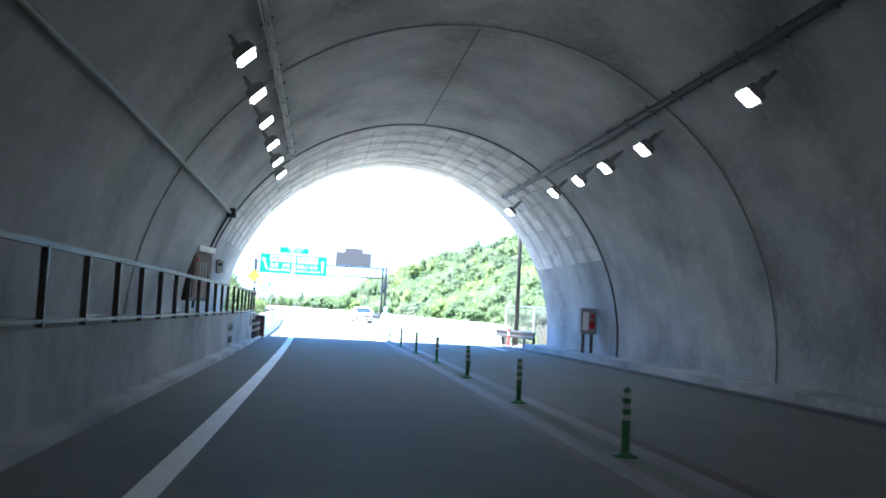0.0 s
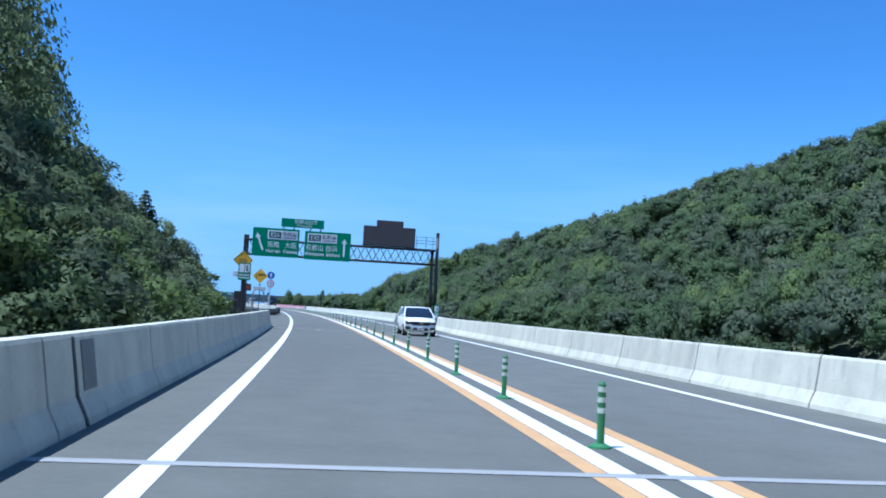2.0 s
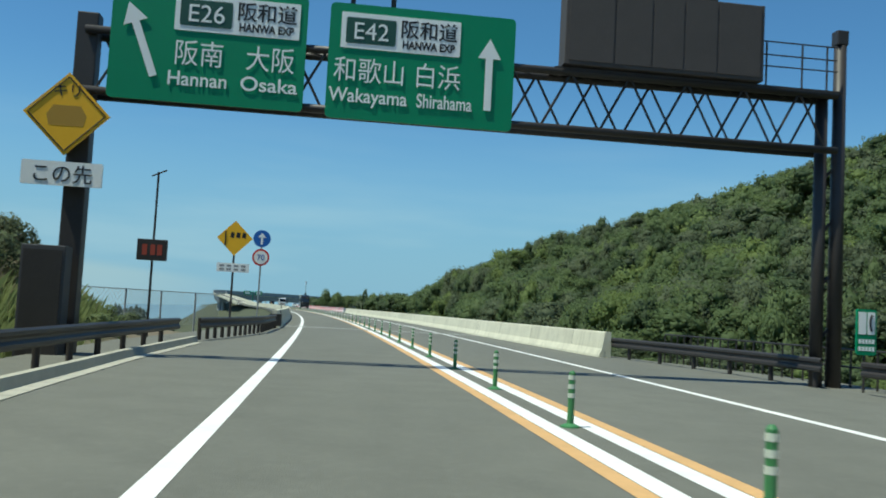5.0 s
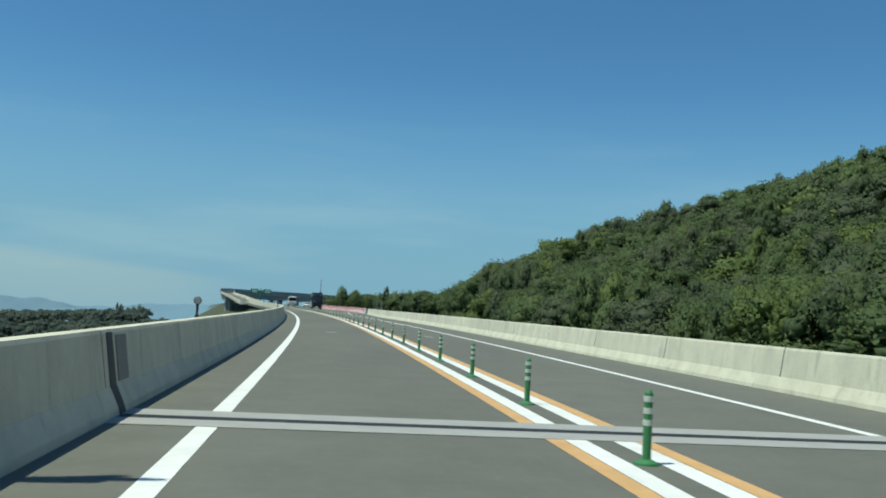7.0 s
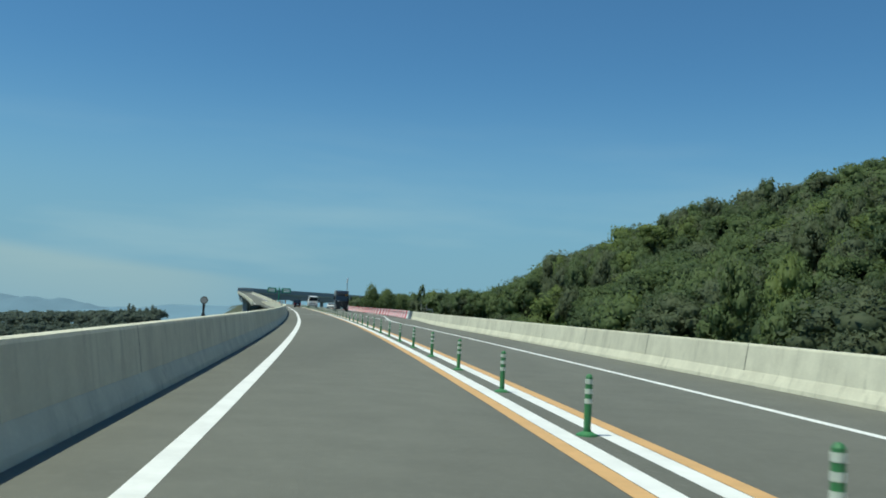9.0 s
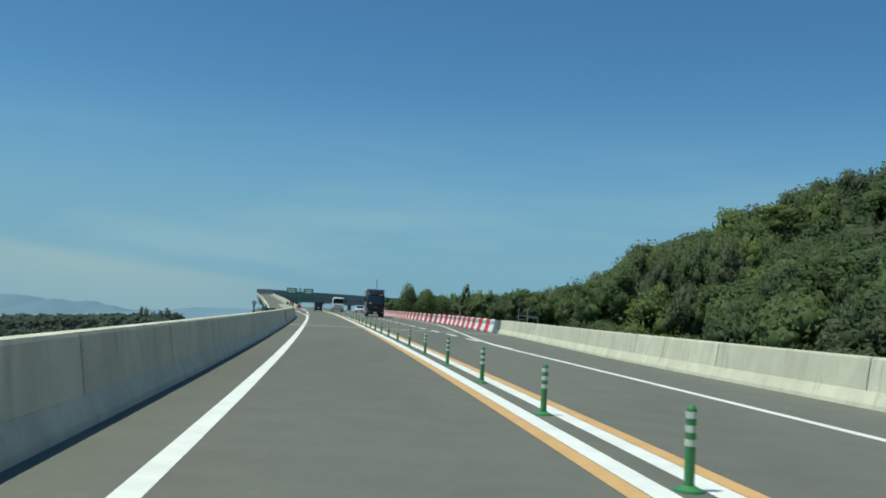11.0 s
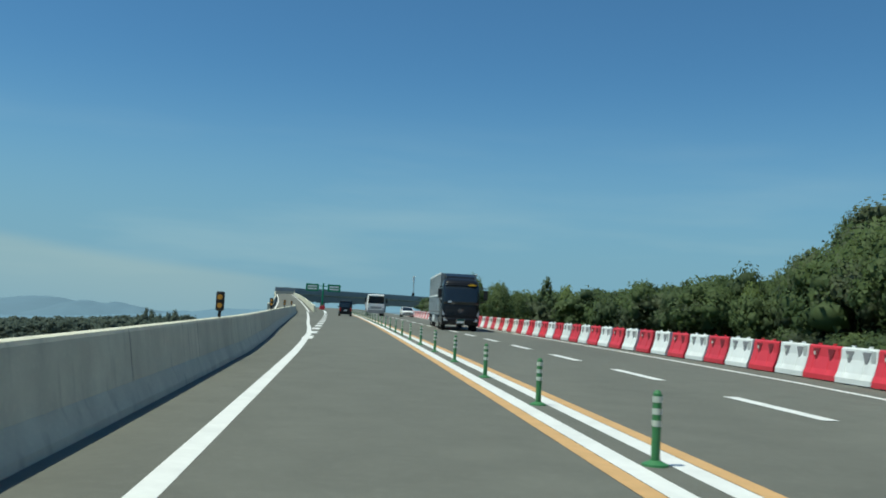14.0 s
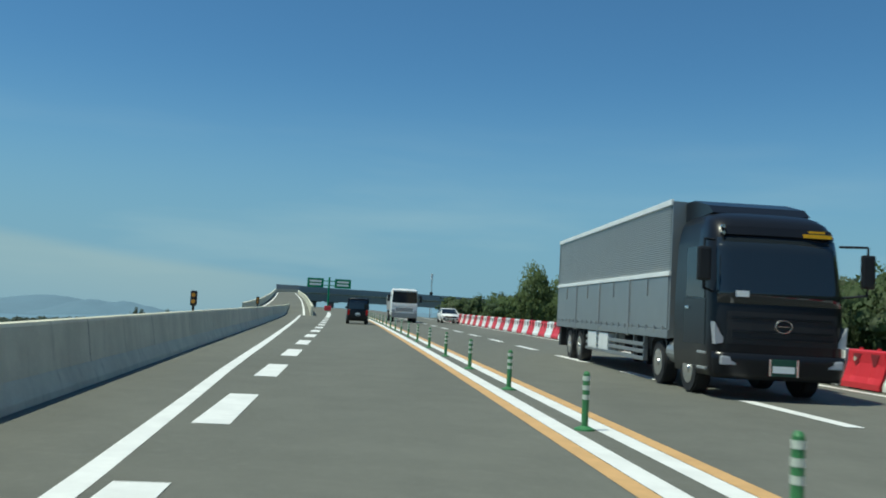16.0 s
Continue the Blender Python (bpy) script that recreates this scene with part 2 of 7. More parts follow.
PLASTIC_WHITE = material("white_plastic", (0.86, 0.88, 0.85), 0.4, vary=0.12, scale=4, stain=0.15, stain_scale=1.5, island=0.05)
GREY = material("grey_paint", (0.3, 0.31, 0.31), 0.6, vary=0.2)
BROWN = material("brown_panel", (0.17, 0.1, 0.07), 0.6, vary=0.2)
RED = material("red_paint", (0.55, 0.03, 0.03), 0.5)
BLUE = material("blue_sign_sheet", (0.01, 0.12, 0.45), 0.5)
KERB = material("pale_kerb_concrete", (0.44, 0.425, 0.35), 0.85, vary=0.25, scale=3, stain=0.3)
RUBBER = material("tyre_rubber", (0.016, 0.016, 0.017), 0.8, vary=0.2, scale=8)
CHROME = material("bright_metal", (0.7, 0.7, 0.7), 0.22, metal=1.0)
CAR_WHITE = material("white_car_paint", (0.87, 0.87, 0.84), 0.25, spec=0.6)
CAR_BLACK = material("black_car_paint", (0.011, 0.012, 0.015), 0.28, spec=0.3)
CAR_GLASS = material("dark_car_glass", (0.015, 0.02, 0.025), 0.06, spec=0.8)
LENS = material("lamp_lens", (0.42, 0.44, 0.47), 0.12, spec=0.8)
TAIL = material("red_lamp_lens", (0.45, 0.01, 0.01), 0.2)
ALU = material("ribbed_aluminium", (0.42, 0.43, 0.42), 0.38, metal=0.6, vary=0.12, scale=2)
ALU_PLAIN = material("aluminium_panel", (0.31, 0.335, 0.34), 0.4, metal=0.5, vary=0.12, scale=1.5)
AMBER = glow("amber_lens", (0.55, 0.25, 0.03), 0.04)
REDLED = glow("red_display", (0.3, 0.05, 0.03), 0.05)
FARGREY = material("hazy_concrete", (0.33, 0.35, 0.355), 0.9, vary=0.15, scale=0.3)
# haze over the distant tree belt is mixed into these paler, bluer greens
HAZED_WOODS = leafy("far_woods", (0.085, 0.12, 0.1), (0.135, 0.17, 0.135))
HILLBLUE = material("haze_tinted_hills", (0.13, 0.215, 0.275), 1.0, vary=0.2, scale=0.01)
BLOCK = material("rough_block_concrete", (0.74, 0.72, 0.7), 0.85, vary=0.6, scale=2.2, stain=0.6, stain_scale=1.4, bump=0.5, bump_scale=12, island=0.12)
DARKJOINT = material("dark_joint_seal", (0.02, 0.02, 0.022), 0.7)
JOINT = material("expansion_joint_concrete", (0.36, 0.36, 0.34), 0.8, vary=0.25, scale=3)
LAMP = glow("lamp_glass", (1.0, 0.98, 0.95), 4)


# ---- building blocks ----
def box(bm, x0, x1, y0, y1, z0, z1, bevel=0.0):
    r = bmesh.ops.create_cube(bm, size=1)
    v = r["verts"]
    for p in v:
        p.co = Vector((x0 + (p.co.x + 0.5) * (x1 - x0), y0 + (p.co.y + 0.5) * (y1 - y0), z0 + (p.co.z + 0.5) * (z1 - z0)))
    if bevel:
        e = {e for p in v for e in p.link_edges}
        bmesh.ops.bevel(bm, geom=list(e), offset=bevel, segments=2, affect="EDGES", profile=0.6)
    return bm


def rod(bm, a, b, r0, r1=None, n=10):
    a, b = Vector(a), Vector(b)
    d = b - a
    m = Matrix.Translation((a + b) / 2) @ d.to_track_quat("Z", "Y").to_matrix().to_4x4()
    bmesh.ops.create_cone(bm, cap_ends=True, segments=n, radius1=r0, radius2=r0 if r1 is None else r1, depth=d.length, matrix=m)
    return bm


def slab(bm, outline, y0, y1, axis="y"):
    """A closed outline, extruded. axis y: outline in x, z; axis x: outline in y, z; axis z: outline in x, y."""
    put = {"y": lambda p, t: (p[0], t, p[1]), "x": lambda p, t: (t, p[0], p[1]), "z": lambda p, t: (p[0], p[1], t)}[axis]
    a = [bm.verts.new(put(p, y0)) for p in outline]
    b = [bm.verts.new(put(p, y1)) for p in outline]
    n = len(outline)
    bm.faces.new(a)
    bm.faces.new(b[::-1])
    for i in range(n):
        bm.faces.new((a[i], b[i], b[(i + 1) % n], a[(i + 1) % n]))
    bmesh.ops.recalc_face_normals(bm, faces=bm.faces)
    return bm


def mesh_of(bm, name, mat, smooth=False):
    me = bpy.data.meshes.new(name)
    bm.to_mesh(me)
    bm.free()
    for m in mat if isinstance(mat, (list, tuple)) else [mat]:
        me.materials.append(m)
    if smooth:
        me.polygons.foreach_set("use_smooth", [True] * len(me.polygons))
    return me


def part(name, bm, mat, parent, label="", smooth=False, at=None):
    ob = new(name, mesh_of(bm, name, mat, smooth))
    ob.parent = parent
    if at is not None:
        ob.matrix_basis = at
    return tagged(ob, label)


def thing(name, m, label, category, group="", kind=""):
    ob = new(name)
    ob.matrix_basis = m
    return tagged(ob, label, category, group, kind)


def sweep(outline, s0, s1, step=5.0, closed=True, shift=None):
    """An outline in u, z, carried along the road from s0 to s1. shift(s) moves it across."""
    bm = bmesh.new()
    count = max(1, math.ceil((s1 - s0) / step))
    rings = []
    for i in range(count + 1):
        s = s0 + (s1 - s0) * i / count
        d = shift(s) if shift else 0
        rings.append([bm.verts.new(W(s, u + d, z)) for u, z in outline])
    n = len(outline)
    for a, b in zip(rings, rings[1:]):
        for i in range(n if closed else n - 1):
            j = (i + 1) % n
            bm.faces.new((a[i], a[j], b[j], b[i]))
    if closed:
        bm.faces.new(rings[0][::-1])
        bm.faces.new(rings[-1])
        bmesh.ops.recalc_face_normals(bm, faces=bm.faces)
    return bm


def structure(name, bm, mat, label, category, smooth=False):
    ob = new(name, mesh_of(bm, name, mat, smooth))
    return tagged(ob, label, category, kind="structure")


def between(x, *rows):
    """Straight lines through rows of (x, value)."""
    return float(np.interp(x, [r[0] for r in rows], [r[1] for r in rows]))


# ---- ground ----
def wood_edge(s):
    """Where the woods begin, across the low ground to the right of the road."""
    return between(s, (150, 64), (190, 58), (230, 42), (260, 42), (350, 46), (400, 44), (430, 42))


def hill_top(s, u):
    """The height of the treetops on the wooded hill to the right of the road."""
    full = between(s, (110, 76), (150, 72), (190, 61), (230, 62), (270, 58), (310, 56), (345, 53.4), (370, 49.4), (390, 47.6), (405, 39.5), (425, 20), (460, 15), (900, 12))
    edge = between(s, (150, 4.5), (190, 2.9), (230, 4.2), (270, 1.8), (310, 3.6), (345, 4.5), (370, 7.5), (390, 4.5), (405, 3.5), (425, 4.5), (900, 4.5))
    foot = wood_edge(s)
    k = (u - foot) / (160 - foot)
    bow = between(s, (150, 1.15), (190, 1.41), (230, 1.45), (270, 1.2), (310, 0.95), (345, 1.0), (370, 0.78), (390, 0.74), (405, 0.8), (425, 1.1))
    return edge + 0.9 + (full - edge) * (min(k, 1) ** bow if k > 0 else 0)


def bank_top(s, u):
    """The bank on the left, after the tunnel."""
    full = between(s, (20, 9), (60, 9), (80, 8.6), (100, 8.4), (114, 8.2), (120, 7.2), (126, 6.2), (132, 4.6), (138, 2), (145, -1), (150, -3), (165, -6))
    rise = max(0.0, -u - between(s, (40, 7.5), (95, 8.3), (112, 9.3), (120, 10), (130, 10.3), (140, 10.6), (150, 10.8))) * 0.95
    return -0.45 + (min(full + 0.45, rise) if full > 0 else (full + 0.45) * min(1.0, rise / 4))


def ground(s, u):
    far = max(0.0, math.hypot(s - 200, u) - 500)
    if u > 0:
        z = -0.45 if u < 12 else max(-5.0, -0.45 - 0.6 * (u - 12))
        rise = max(0.0, min(1.0, (u - wood_edge(s) + 12) / 16))
        z = z + (max(-5.0, hill_top(s, u) - 9.5) - z) * rise
        if u > 170:
            z -= 0.25 * (u - 170)
        return z - 0.012 * min(far, 3500)
    plain = -0.45 if u > -8 else max(-16.0 + 0.04 * max(u + 40, -1400), -0.45 + (u + 8) * 0.6)
    w = max(0.0, min(1.0, (s - 132) / 55))
    if s < 150 and u > -17:
        w = 0.0
    w = w * w * (3 - 2 * w)
    z = bank_top(s, u) * (1 - w) + plain * w if s < 187 else plain
    if u > -8:
        z = -0.45
    if s > 380 and u > -90:
        z = min(z, -0.45)
    return z - 0.013 * min(far, 3500)


def axis_steps(*spans):
    out = []
    for a, b, d in spans:
        out += list(np.arange(a, b, d))
    return out + [spans[-1][1]]


def build_ground():
    xs = axis_steps((-4500, -1000, 350), (-1000, -200, 80), (-200, -60, 8), (-60, 60, 3), (60, 180, 5), (180, 400, 30), (400, 1000, 100), (1000, 4500, 350))
    ys = axis_steps((-1500, -200, 250), (-200, -40, 20), (-40, 460, 5), (460, 900, 25), (900, 1600, 100), (1600, 4900, 400))
    verts = []
    for y in ys:
        for x in xs:
            s, u = su(x, y) if x > -1200 else (y, x)
            verts.append((x, y, ground(s, u)))
    n = len(xs)
    faces = [(j * n + i, j * n + i + 1, (j + 1) * n + i + 1, (j + 1) * n + i) for j in range(len(ys) - 1) for i in range(n - 1)]
    me = bpy.data.meshes.new("ground")
    me.from_pydata(verts, [], faces)
    me.materials.append(GRASS)
    me.materials.append(LITTER)
    me.materials.append(HAZED_PLAIN)
    shade = []
    for f in me.polygons:
        s, u = su(f.center.x, f.center.y) if f.center.x > -1200 else (f.center.y, f.center.x)
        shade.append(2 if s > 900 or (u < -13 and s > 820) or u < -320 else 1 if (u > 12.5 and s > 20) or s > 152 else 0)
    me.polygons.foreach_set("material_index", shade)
    me.polygons.foreach_set("use_smooth", [True] * len(me.polygons))
    tagged(new("ground", me), "dry grass and scrub ground falling away from the road", "ground", kind="structure")


build_ground()


# ---- road ----
def left_foot(s):
    return between(s, (0, -5.2), (95, -5.2), (112, -7.1), (130, -7.1), (150, -5.2), (305, -5.2), (319, -5.28), (330, -5.62), (339, -6.0), (363, -6.75), (415, -8.0), (470, -9.8))


def right_foot(s):
    return between(s, (0, 5.45), (92, 5.45), (104.7, 6.2), (111.3, 7.4), (118, 9.6), (126, 9.6), (133.5, 6.75), (150, 6.4), (190, 6.4), (255, 6.7), (263, 6.95), (286, 8.65), (293, 8.95), (300, 9.0), (470, 9.0))


def right_line(s):
    return between(s, (0, 4.12), (268, 4.12), (279, 4.9), (301, 6.9), (315, 8.1), (330, 8.5), (470, 8.5))


def left_line(s):
    return between(s, (0, -4.18), (322, -4.18), (335, -4.33), (346, -4.68), (356, -5.08), (389, -5.95), (430, -7.0), (470, -8.6))


def strip(name, lo, hi, s0, s1, z, mat, label, step=5.0):
    """A flat band lying on the road between two lines across it."""
    bm = bmesh.new()
    count = max(1, math.ceil((s1 - s0) / step))
    rows = []
    for i in range(count + 1):
        s = s0 + (s1 - s0) * i / count
        rows.append((bm.verts.new(W(s, lo(s), z)), bm.verts.new(W(s, hi(s), z))))
    for (a, b), (c, d) in zip(rows, rows[1:]):
        bm.faces.new((a, b, d, c))
    return structure(name, bm, mat, label, "road marking" if z > 0 else "road")


bm = bmesh.new()
rows = []
for i in range(0, 132):
    s = -60 + i * 5
    rows.append([bm.verts.new(W(s, u, z)) for u, z in ((left_foot(s) - 2.0, -0.4), (left_foot(s) - 2.0, 0), (0, 0), (right_foot(s) + (3 if s < 45 else 1.0), 0), (right_foot(s) + (3 if s < 45 else 1.0), -0.4))])
for a, b in zip(rows, rows[1:]):
    for j in range(4):
        bm.faces.new((a[j], a[j + 1], b[j + 1], b[j]))
structure("road", bm, ASPHALT, "grey worn asphalt expressway, two lanes", "road")
fixed = lambda v: (lambda s: v)  # noqa: E731
strip("road_marking_left", lambda s: left_line(s) - 0.11, lambda s: left_line(s) + 0.11, -60, 430, 0.004, WHITE, "solid white edge line on the asphalt")
strip("road_marking_right", lambda s: right_line(s) - 0.1, lambda s: right_line(s) + 0.1, 34, 460, 0.004, WHITE, "solid white edge line on the asphalt")
for sign in (-1, 1):
    a, b, c = sorted((sign * 0.61, sign * 0.41)), sorted((sign * 0.40, sign * 0.15)), 0
    strip("road_marking_orange", fixed(a[0]), fixed(a[1]), -60, 38, 0.004, DARK_ORANGE, "dark centre line in the tunnel")
    strip("road_marking_orange", fixed(a[0]), fixed(a[1]), 38, 460, 0.004, ORANGE, "orange centre line beside the white one")
    strip("road_marking_white", fixed(b[0]), fixed(b[1]), -60, 38, 0.004, DARK_WHITE, "dark centre line in the tunnel")
    strip("road_marking_white", fixed(b[0]), fixed(b[1]), 38, 460, 0.004, WHITE, "white centre line along the post row")


# ---- barriers ----
def barrier(name, foot, side, s0, s1, label, step=5.0, offset=3.5, extra=(), toe=False):
    """A concrete wall in cast lengths, with a sloping toe towards the road. side: 1 right of the road, -1 left."""
    root = thing(name, Matrix.Identity(4), label, "barrier", kind="structure")
    cuts = [s0] + [x for x in np.arange(math.floor(s0 / step) * step + offset % step, s1, step) if s0 + 0.8 < x < s1 - 0.8 and all(abs(x - y) > 2.5 for y in extra)] + [s1]
    cuts = sorted(cuts + list(extra))
    shape = [(0, -0.05), (0.025, 0.08), (0.13, 0.3), (0.22, 0.88), (0.24, 0.92), (0.42, 0.92), (0.45, 0.9), (0.46, -0.05)]
    for a, b in zip(cuts, cuts[1:]):
        bm = sweep([(side * u, z) for u, z in shape], a + 0.018, b - 0.018, 2.6, shift=foot)
        part("panel", bm, CONCRETE, root)
        if a > s0:
            inner = [(side * (0.23 + (u - 0.23) * 0.96), z * 0.99) for u, z in shape]
            part("joint_seal", sweep(inner, a - 0.019, a + 0.019, 2.6, shift=foot), DARKJOINT, root)
    if toe:
        line = [(-0.004, -0.05), (0.021, 0.08), (0.126, 0.304), (0.2, 0.304), (0.2, -0.05)]
        part("toe", sweep([(side * u, z) for u, z in line], s0, s1, 2.6, shift=foot), CONCRETE, root)
    return root


barrier("barrier_wall_left", left_foot, -1, 35.9, 92, "pale grey cast concrete barrier wall beside the left shoulder", 5.0, 2.85)
barrier("barrier_wall_left", left_foot, -1, 151, 470, "pale grey cast concrete barrier wall with rain streaks", 5.03, 4.58, toe=True)
barrier("barrier_wall_right", right_foot, 1, 41.1, 111.3, "sunlit pale concrete barrier wall beside the road", 5.0, 3.95, (46.85, 48.4))
barrier("barrier_wall_right", right_foot, 1, 133.8, 291.5, "sunlit pale concrete barrier wall with streaks", 6.43, 2.5, toe=True)


# ---- lane posts ----
def lane_post(m):
    root = thing("lane_post", m, "green rubber lane post with white reflective bands", "lane post", "posts along the centre line")
    bm = bmesh.new()
    rod(bm, (0, 0, 0.0), (0, 0, 0.02), 0.125, 0.12, 16)
    rod(bm, (0, 0, 0.02), (0, 0, 0.05), 0.11, 0.05, 16)
    part("base", bm, GREENPOLE, root)
    bm = bmesh.new()
    rod(bm, (0, 0, 0.05), (0, 0, 0.66), 0.042, 0.04, 12)
    rod(bm, (0, 0, 0.66), (0, 0, 0.69), 0.04, 0.02, 12)
    part("post", bm, GREENPOLE, root, smooth=False)
    for z in (0.36, 0.47, 0.58):
        bm = bmesh.new()
        rod(bm, (0, 0, z), (0, 0, z + 0.055), 0.0445, 0.0445, 12)
        part("band", bm, REFLECT, root)
    return root


first = lane_post(M(3.53, 0))
for i in range(1, 90):
    copy_thing(first, M(3.53 + 5 * i, 0))


# ---- tunnel ----
CU, CZ = -0.16, 0.6
BORE = 6.8


def arch(r, thick, a0=-8, a1=188, n=48):
    angles = [radians(a0 + (a1 - a0) * i / n) for i in range(n + 1)]
    inner = [(CU + r * math.cos(a), CZ + r * math.sin(a)) for a in angles]
    outer = [(CU + (r + thick) * math.cos(a), CZ + (r + thick) * math.sin(a)) for a in angles[::-1]]
    return inner + outer


for a, b, r in ((-45, -15, BORE), (-15, 3, BORE), (3, 18, BORE), (18, 28.3, BORE), (28.3, 37.2, 6.82)):
    structure("tunnel_lining", sweep(arch(r, 0.6 if r < 6.81 else 0.9), a, b, 5), TUNNEL, "grey concrete tunnel lining with dark water stains", "tunnel lining")
structure("tunnel_end_wall", sweep([(-9, -0.4), (9.5, -0.4), (9.5, 9), (-9, 9)], -46, -45.2), TUNNEL, "grey concrete wall closing the tunnel", "wall")
structure("tunnel_walkway", sweep([(-5.6, -0.3), (-5.6, 1.0), (-7.2, 1.0), (-7.2, -0.3)], -45, 36.6), TUNNEL, "raised concrete maintenance walkway along the tunnel wall", "walkway")


def ring(r, a, b, mat):
    """A thin band round the inside of the lining."""
    angles = [radians(-4 + 188 * i / 48) for i in range(49)]
    inner = [(CU + (r - 0.03) * math.cos(x), CZ + (r - 0.03) * math.sin(x)) for x in angles]
    outer = [(CU + (r + 0.01) * math.cos(x), CZ + (r + 0.01) * math.sin(x)) for x in angles[::-1]]
    structure("tunnel_joint", sweep(inner + outer, a, b, 5), mat, "dark sealed joint round the tunnel lining", "joint")


ring(BORE, 28.18, 28.3, DARKJOINT)
ring(BORE, 17.96, 18.02, GREY)
ring(BORE, 2.95, 3.02, GREY)


def on_arch(degrees, r):
    a = radians(degrees)
    return CU + r * math.cos(a), CZ + r * math.sin(a)


def tunnel_lamp(m):
    root = thing("tunnel_lamp", m, "lit white floodlight on the tunnel lining", "lamp", "lamps in the tunnel")
    bm = bmesh.new()
    slab(bm, [(-0.2, 0.0), (0.2, 0.0), (0.17, 0.13), (0.07, 0.17), (-0.07, 0.17), (-0.17, 0.13)], -0.25, 0.25)
    part("housing", bm, GREY, root)
    bm = bmesh.new()
    box(bm, -0.15, 0.15, -0.19, 0.19, -0.025, 0.0)
    part("diffuser", bm, LAMP, root, "glowing white glass")
    for y in (-0.2, 0.2):
        bm = bmesh.new()
        box(bm, -0.03, 0.03, y - 0.02, y + 0.02, 0.13, 0.62)
        part("bracket", bm, STEEL, root)
    return root


lamp = None
# the stops from -40 to 2 are unseen lamps, added to light the tunnel
for deg, stops in ((49, (-40, -34, -28, -22, -16, -10, -4, 2, 14.1, 19.2, 21.9, 24.3, 27.0)), (133.3, (-40, -34, -28, -22, -16, -10, -4, 2, 14.2, 16.8, 19.3, 22.0, 24.6, 27.0)), (49.5, (33.1,))):
    for s in stops:
        u, z = on_arch(deg, 6.2 if deg < 90 else 6.4)
        m = M(s, u, z, lean=90 - deg)
        lamp = copy_thing(lamp, m) if lamp else tunnel_lamp(m)


def cable_tray(deg, s0, s1, label):
    root = thing("cable_tray", Matrix.Identity(4), label, "cable tray")
    for k in (-0.55, 0.55):
        u, z = on_arch(deg + k, 6.64)
        part("rail", sweep([(u - 0.015, z - 0.022), (u + 0.015, z - 0.022), (u + 0.015, z + 0.022), (u - 0.015, z + 0.022)], s0, s1, 4), DARKSTEEL, root)
    for k in (-0.22, 0.12):
        u, z = on_arch(deg + k, 6.64)
        part("cable", sweep([(u + 0.022 * math.cos(i), z + 0.022 * math.sin(i)) for i in (0, 1.05, 2.1, 3.15, 4.2, 5.25)], s0, s1, 4), BLACK, root)
    for s in np.arange(s0 + 0.5, s1, 1.4):
        bm = bmesh.new()
        a, b = on_arch(deg - 1.2, 6.66), on_arch(deg + 1.2, 6.66)
        rod(bm, W(s, *a), W(s, *b), 0.02, n=6)
        c = on_arch(deg, 6.82)
        rod(bm, W(s, *on_arch(deg, 6.58)), W(s, *c), 0.018, n=6)
        part("bracket", bm, DARKSTEEL, root)


cable_tray(54, -20, 34.0, "dark cable tray with brackets along the tunnel crown")
cable_tray(128, -20, 27.4, "dark cable tray with brackets beside the lamps")
conduit = thing("conduit", Matrix.Identity(4), "thin dark conduit pipe on the tunnel wall", "pipe")
u, z = on_arch(149.7, 6.73)
part("pipe", sweep([(u + 0.045 * math.cos(i * 0.785), z + 0.045 * math.sin(i * 0.785)) for i in range(8)], -20, 27.0, 4), GREY, conduit)
bm = bmesh.new()
box(bm, -0.14, 0.14, -0.14, 0.14, -0.14, 0.14, 0.02)
part("junction_box", bm, DARKSTEEL, conduit, at=M(27.0, u + 0.03, z))
bm = bmesh.new()
for i in range(12):
    rod(bm, W(27.1, *on_arch(150.5 + 2.1 * i, 6.75)), W(27.1, *on_arch(150.5 + 2.1 * (i + 1), 6.75)), 0.035, n=8)
part("drop_pipe", bm, DARKSTEEL, conduit)
# a small plate on the wall by the mouth
notice = thing("wall_plate", M(30.33, -6.55, 2.5), "small white notice plate with a dark back edge", "sign")
bm = bmesh.new()
box(bm, -0.1, 0.02, -0.05, 0.3, -0.22, 0.22, 0.01)
part("backing", bm, DARKSTEEL, notice)
bm = bmesh.new()
box(bm, -0.06, 0.14, -0.075, -0.05, -0.2, 0.18, 0.006)
part("face", bm, SIGNWHITE, notice, "white face")
bm = bmesh.new()
box(bm, -0.03, 0.1, -0.08, -0.075, 0.02, 0.12)
part("band", bm, GREENPOLE, notice, "green band")

# the hillside that the tunnel runs through, and the wall round its mouth
def cover(s, u):
    top = 8.3 + 0.12 * (37 - s) + 0.35 * math.sin(0.31 * s + 0.5 * u)
    side = ground(s, u)
    if u > 11:
        return max(side + 0.1, top - (u - 11) * 0.55) if u < 33 else side - 0.3
    return max(side + 0.1, top) if u > -22 else side - 0.3


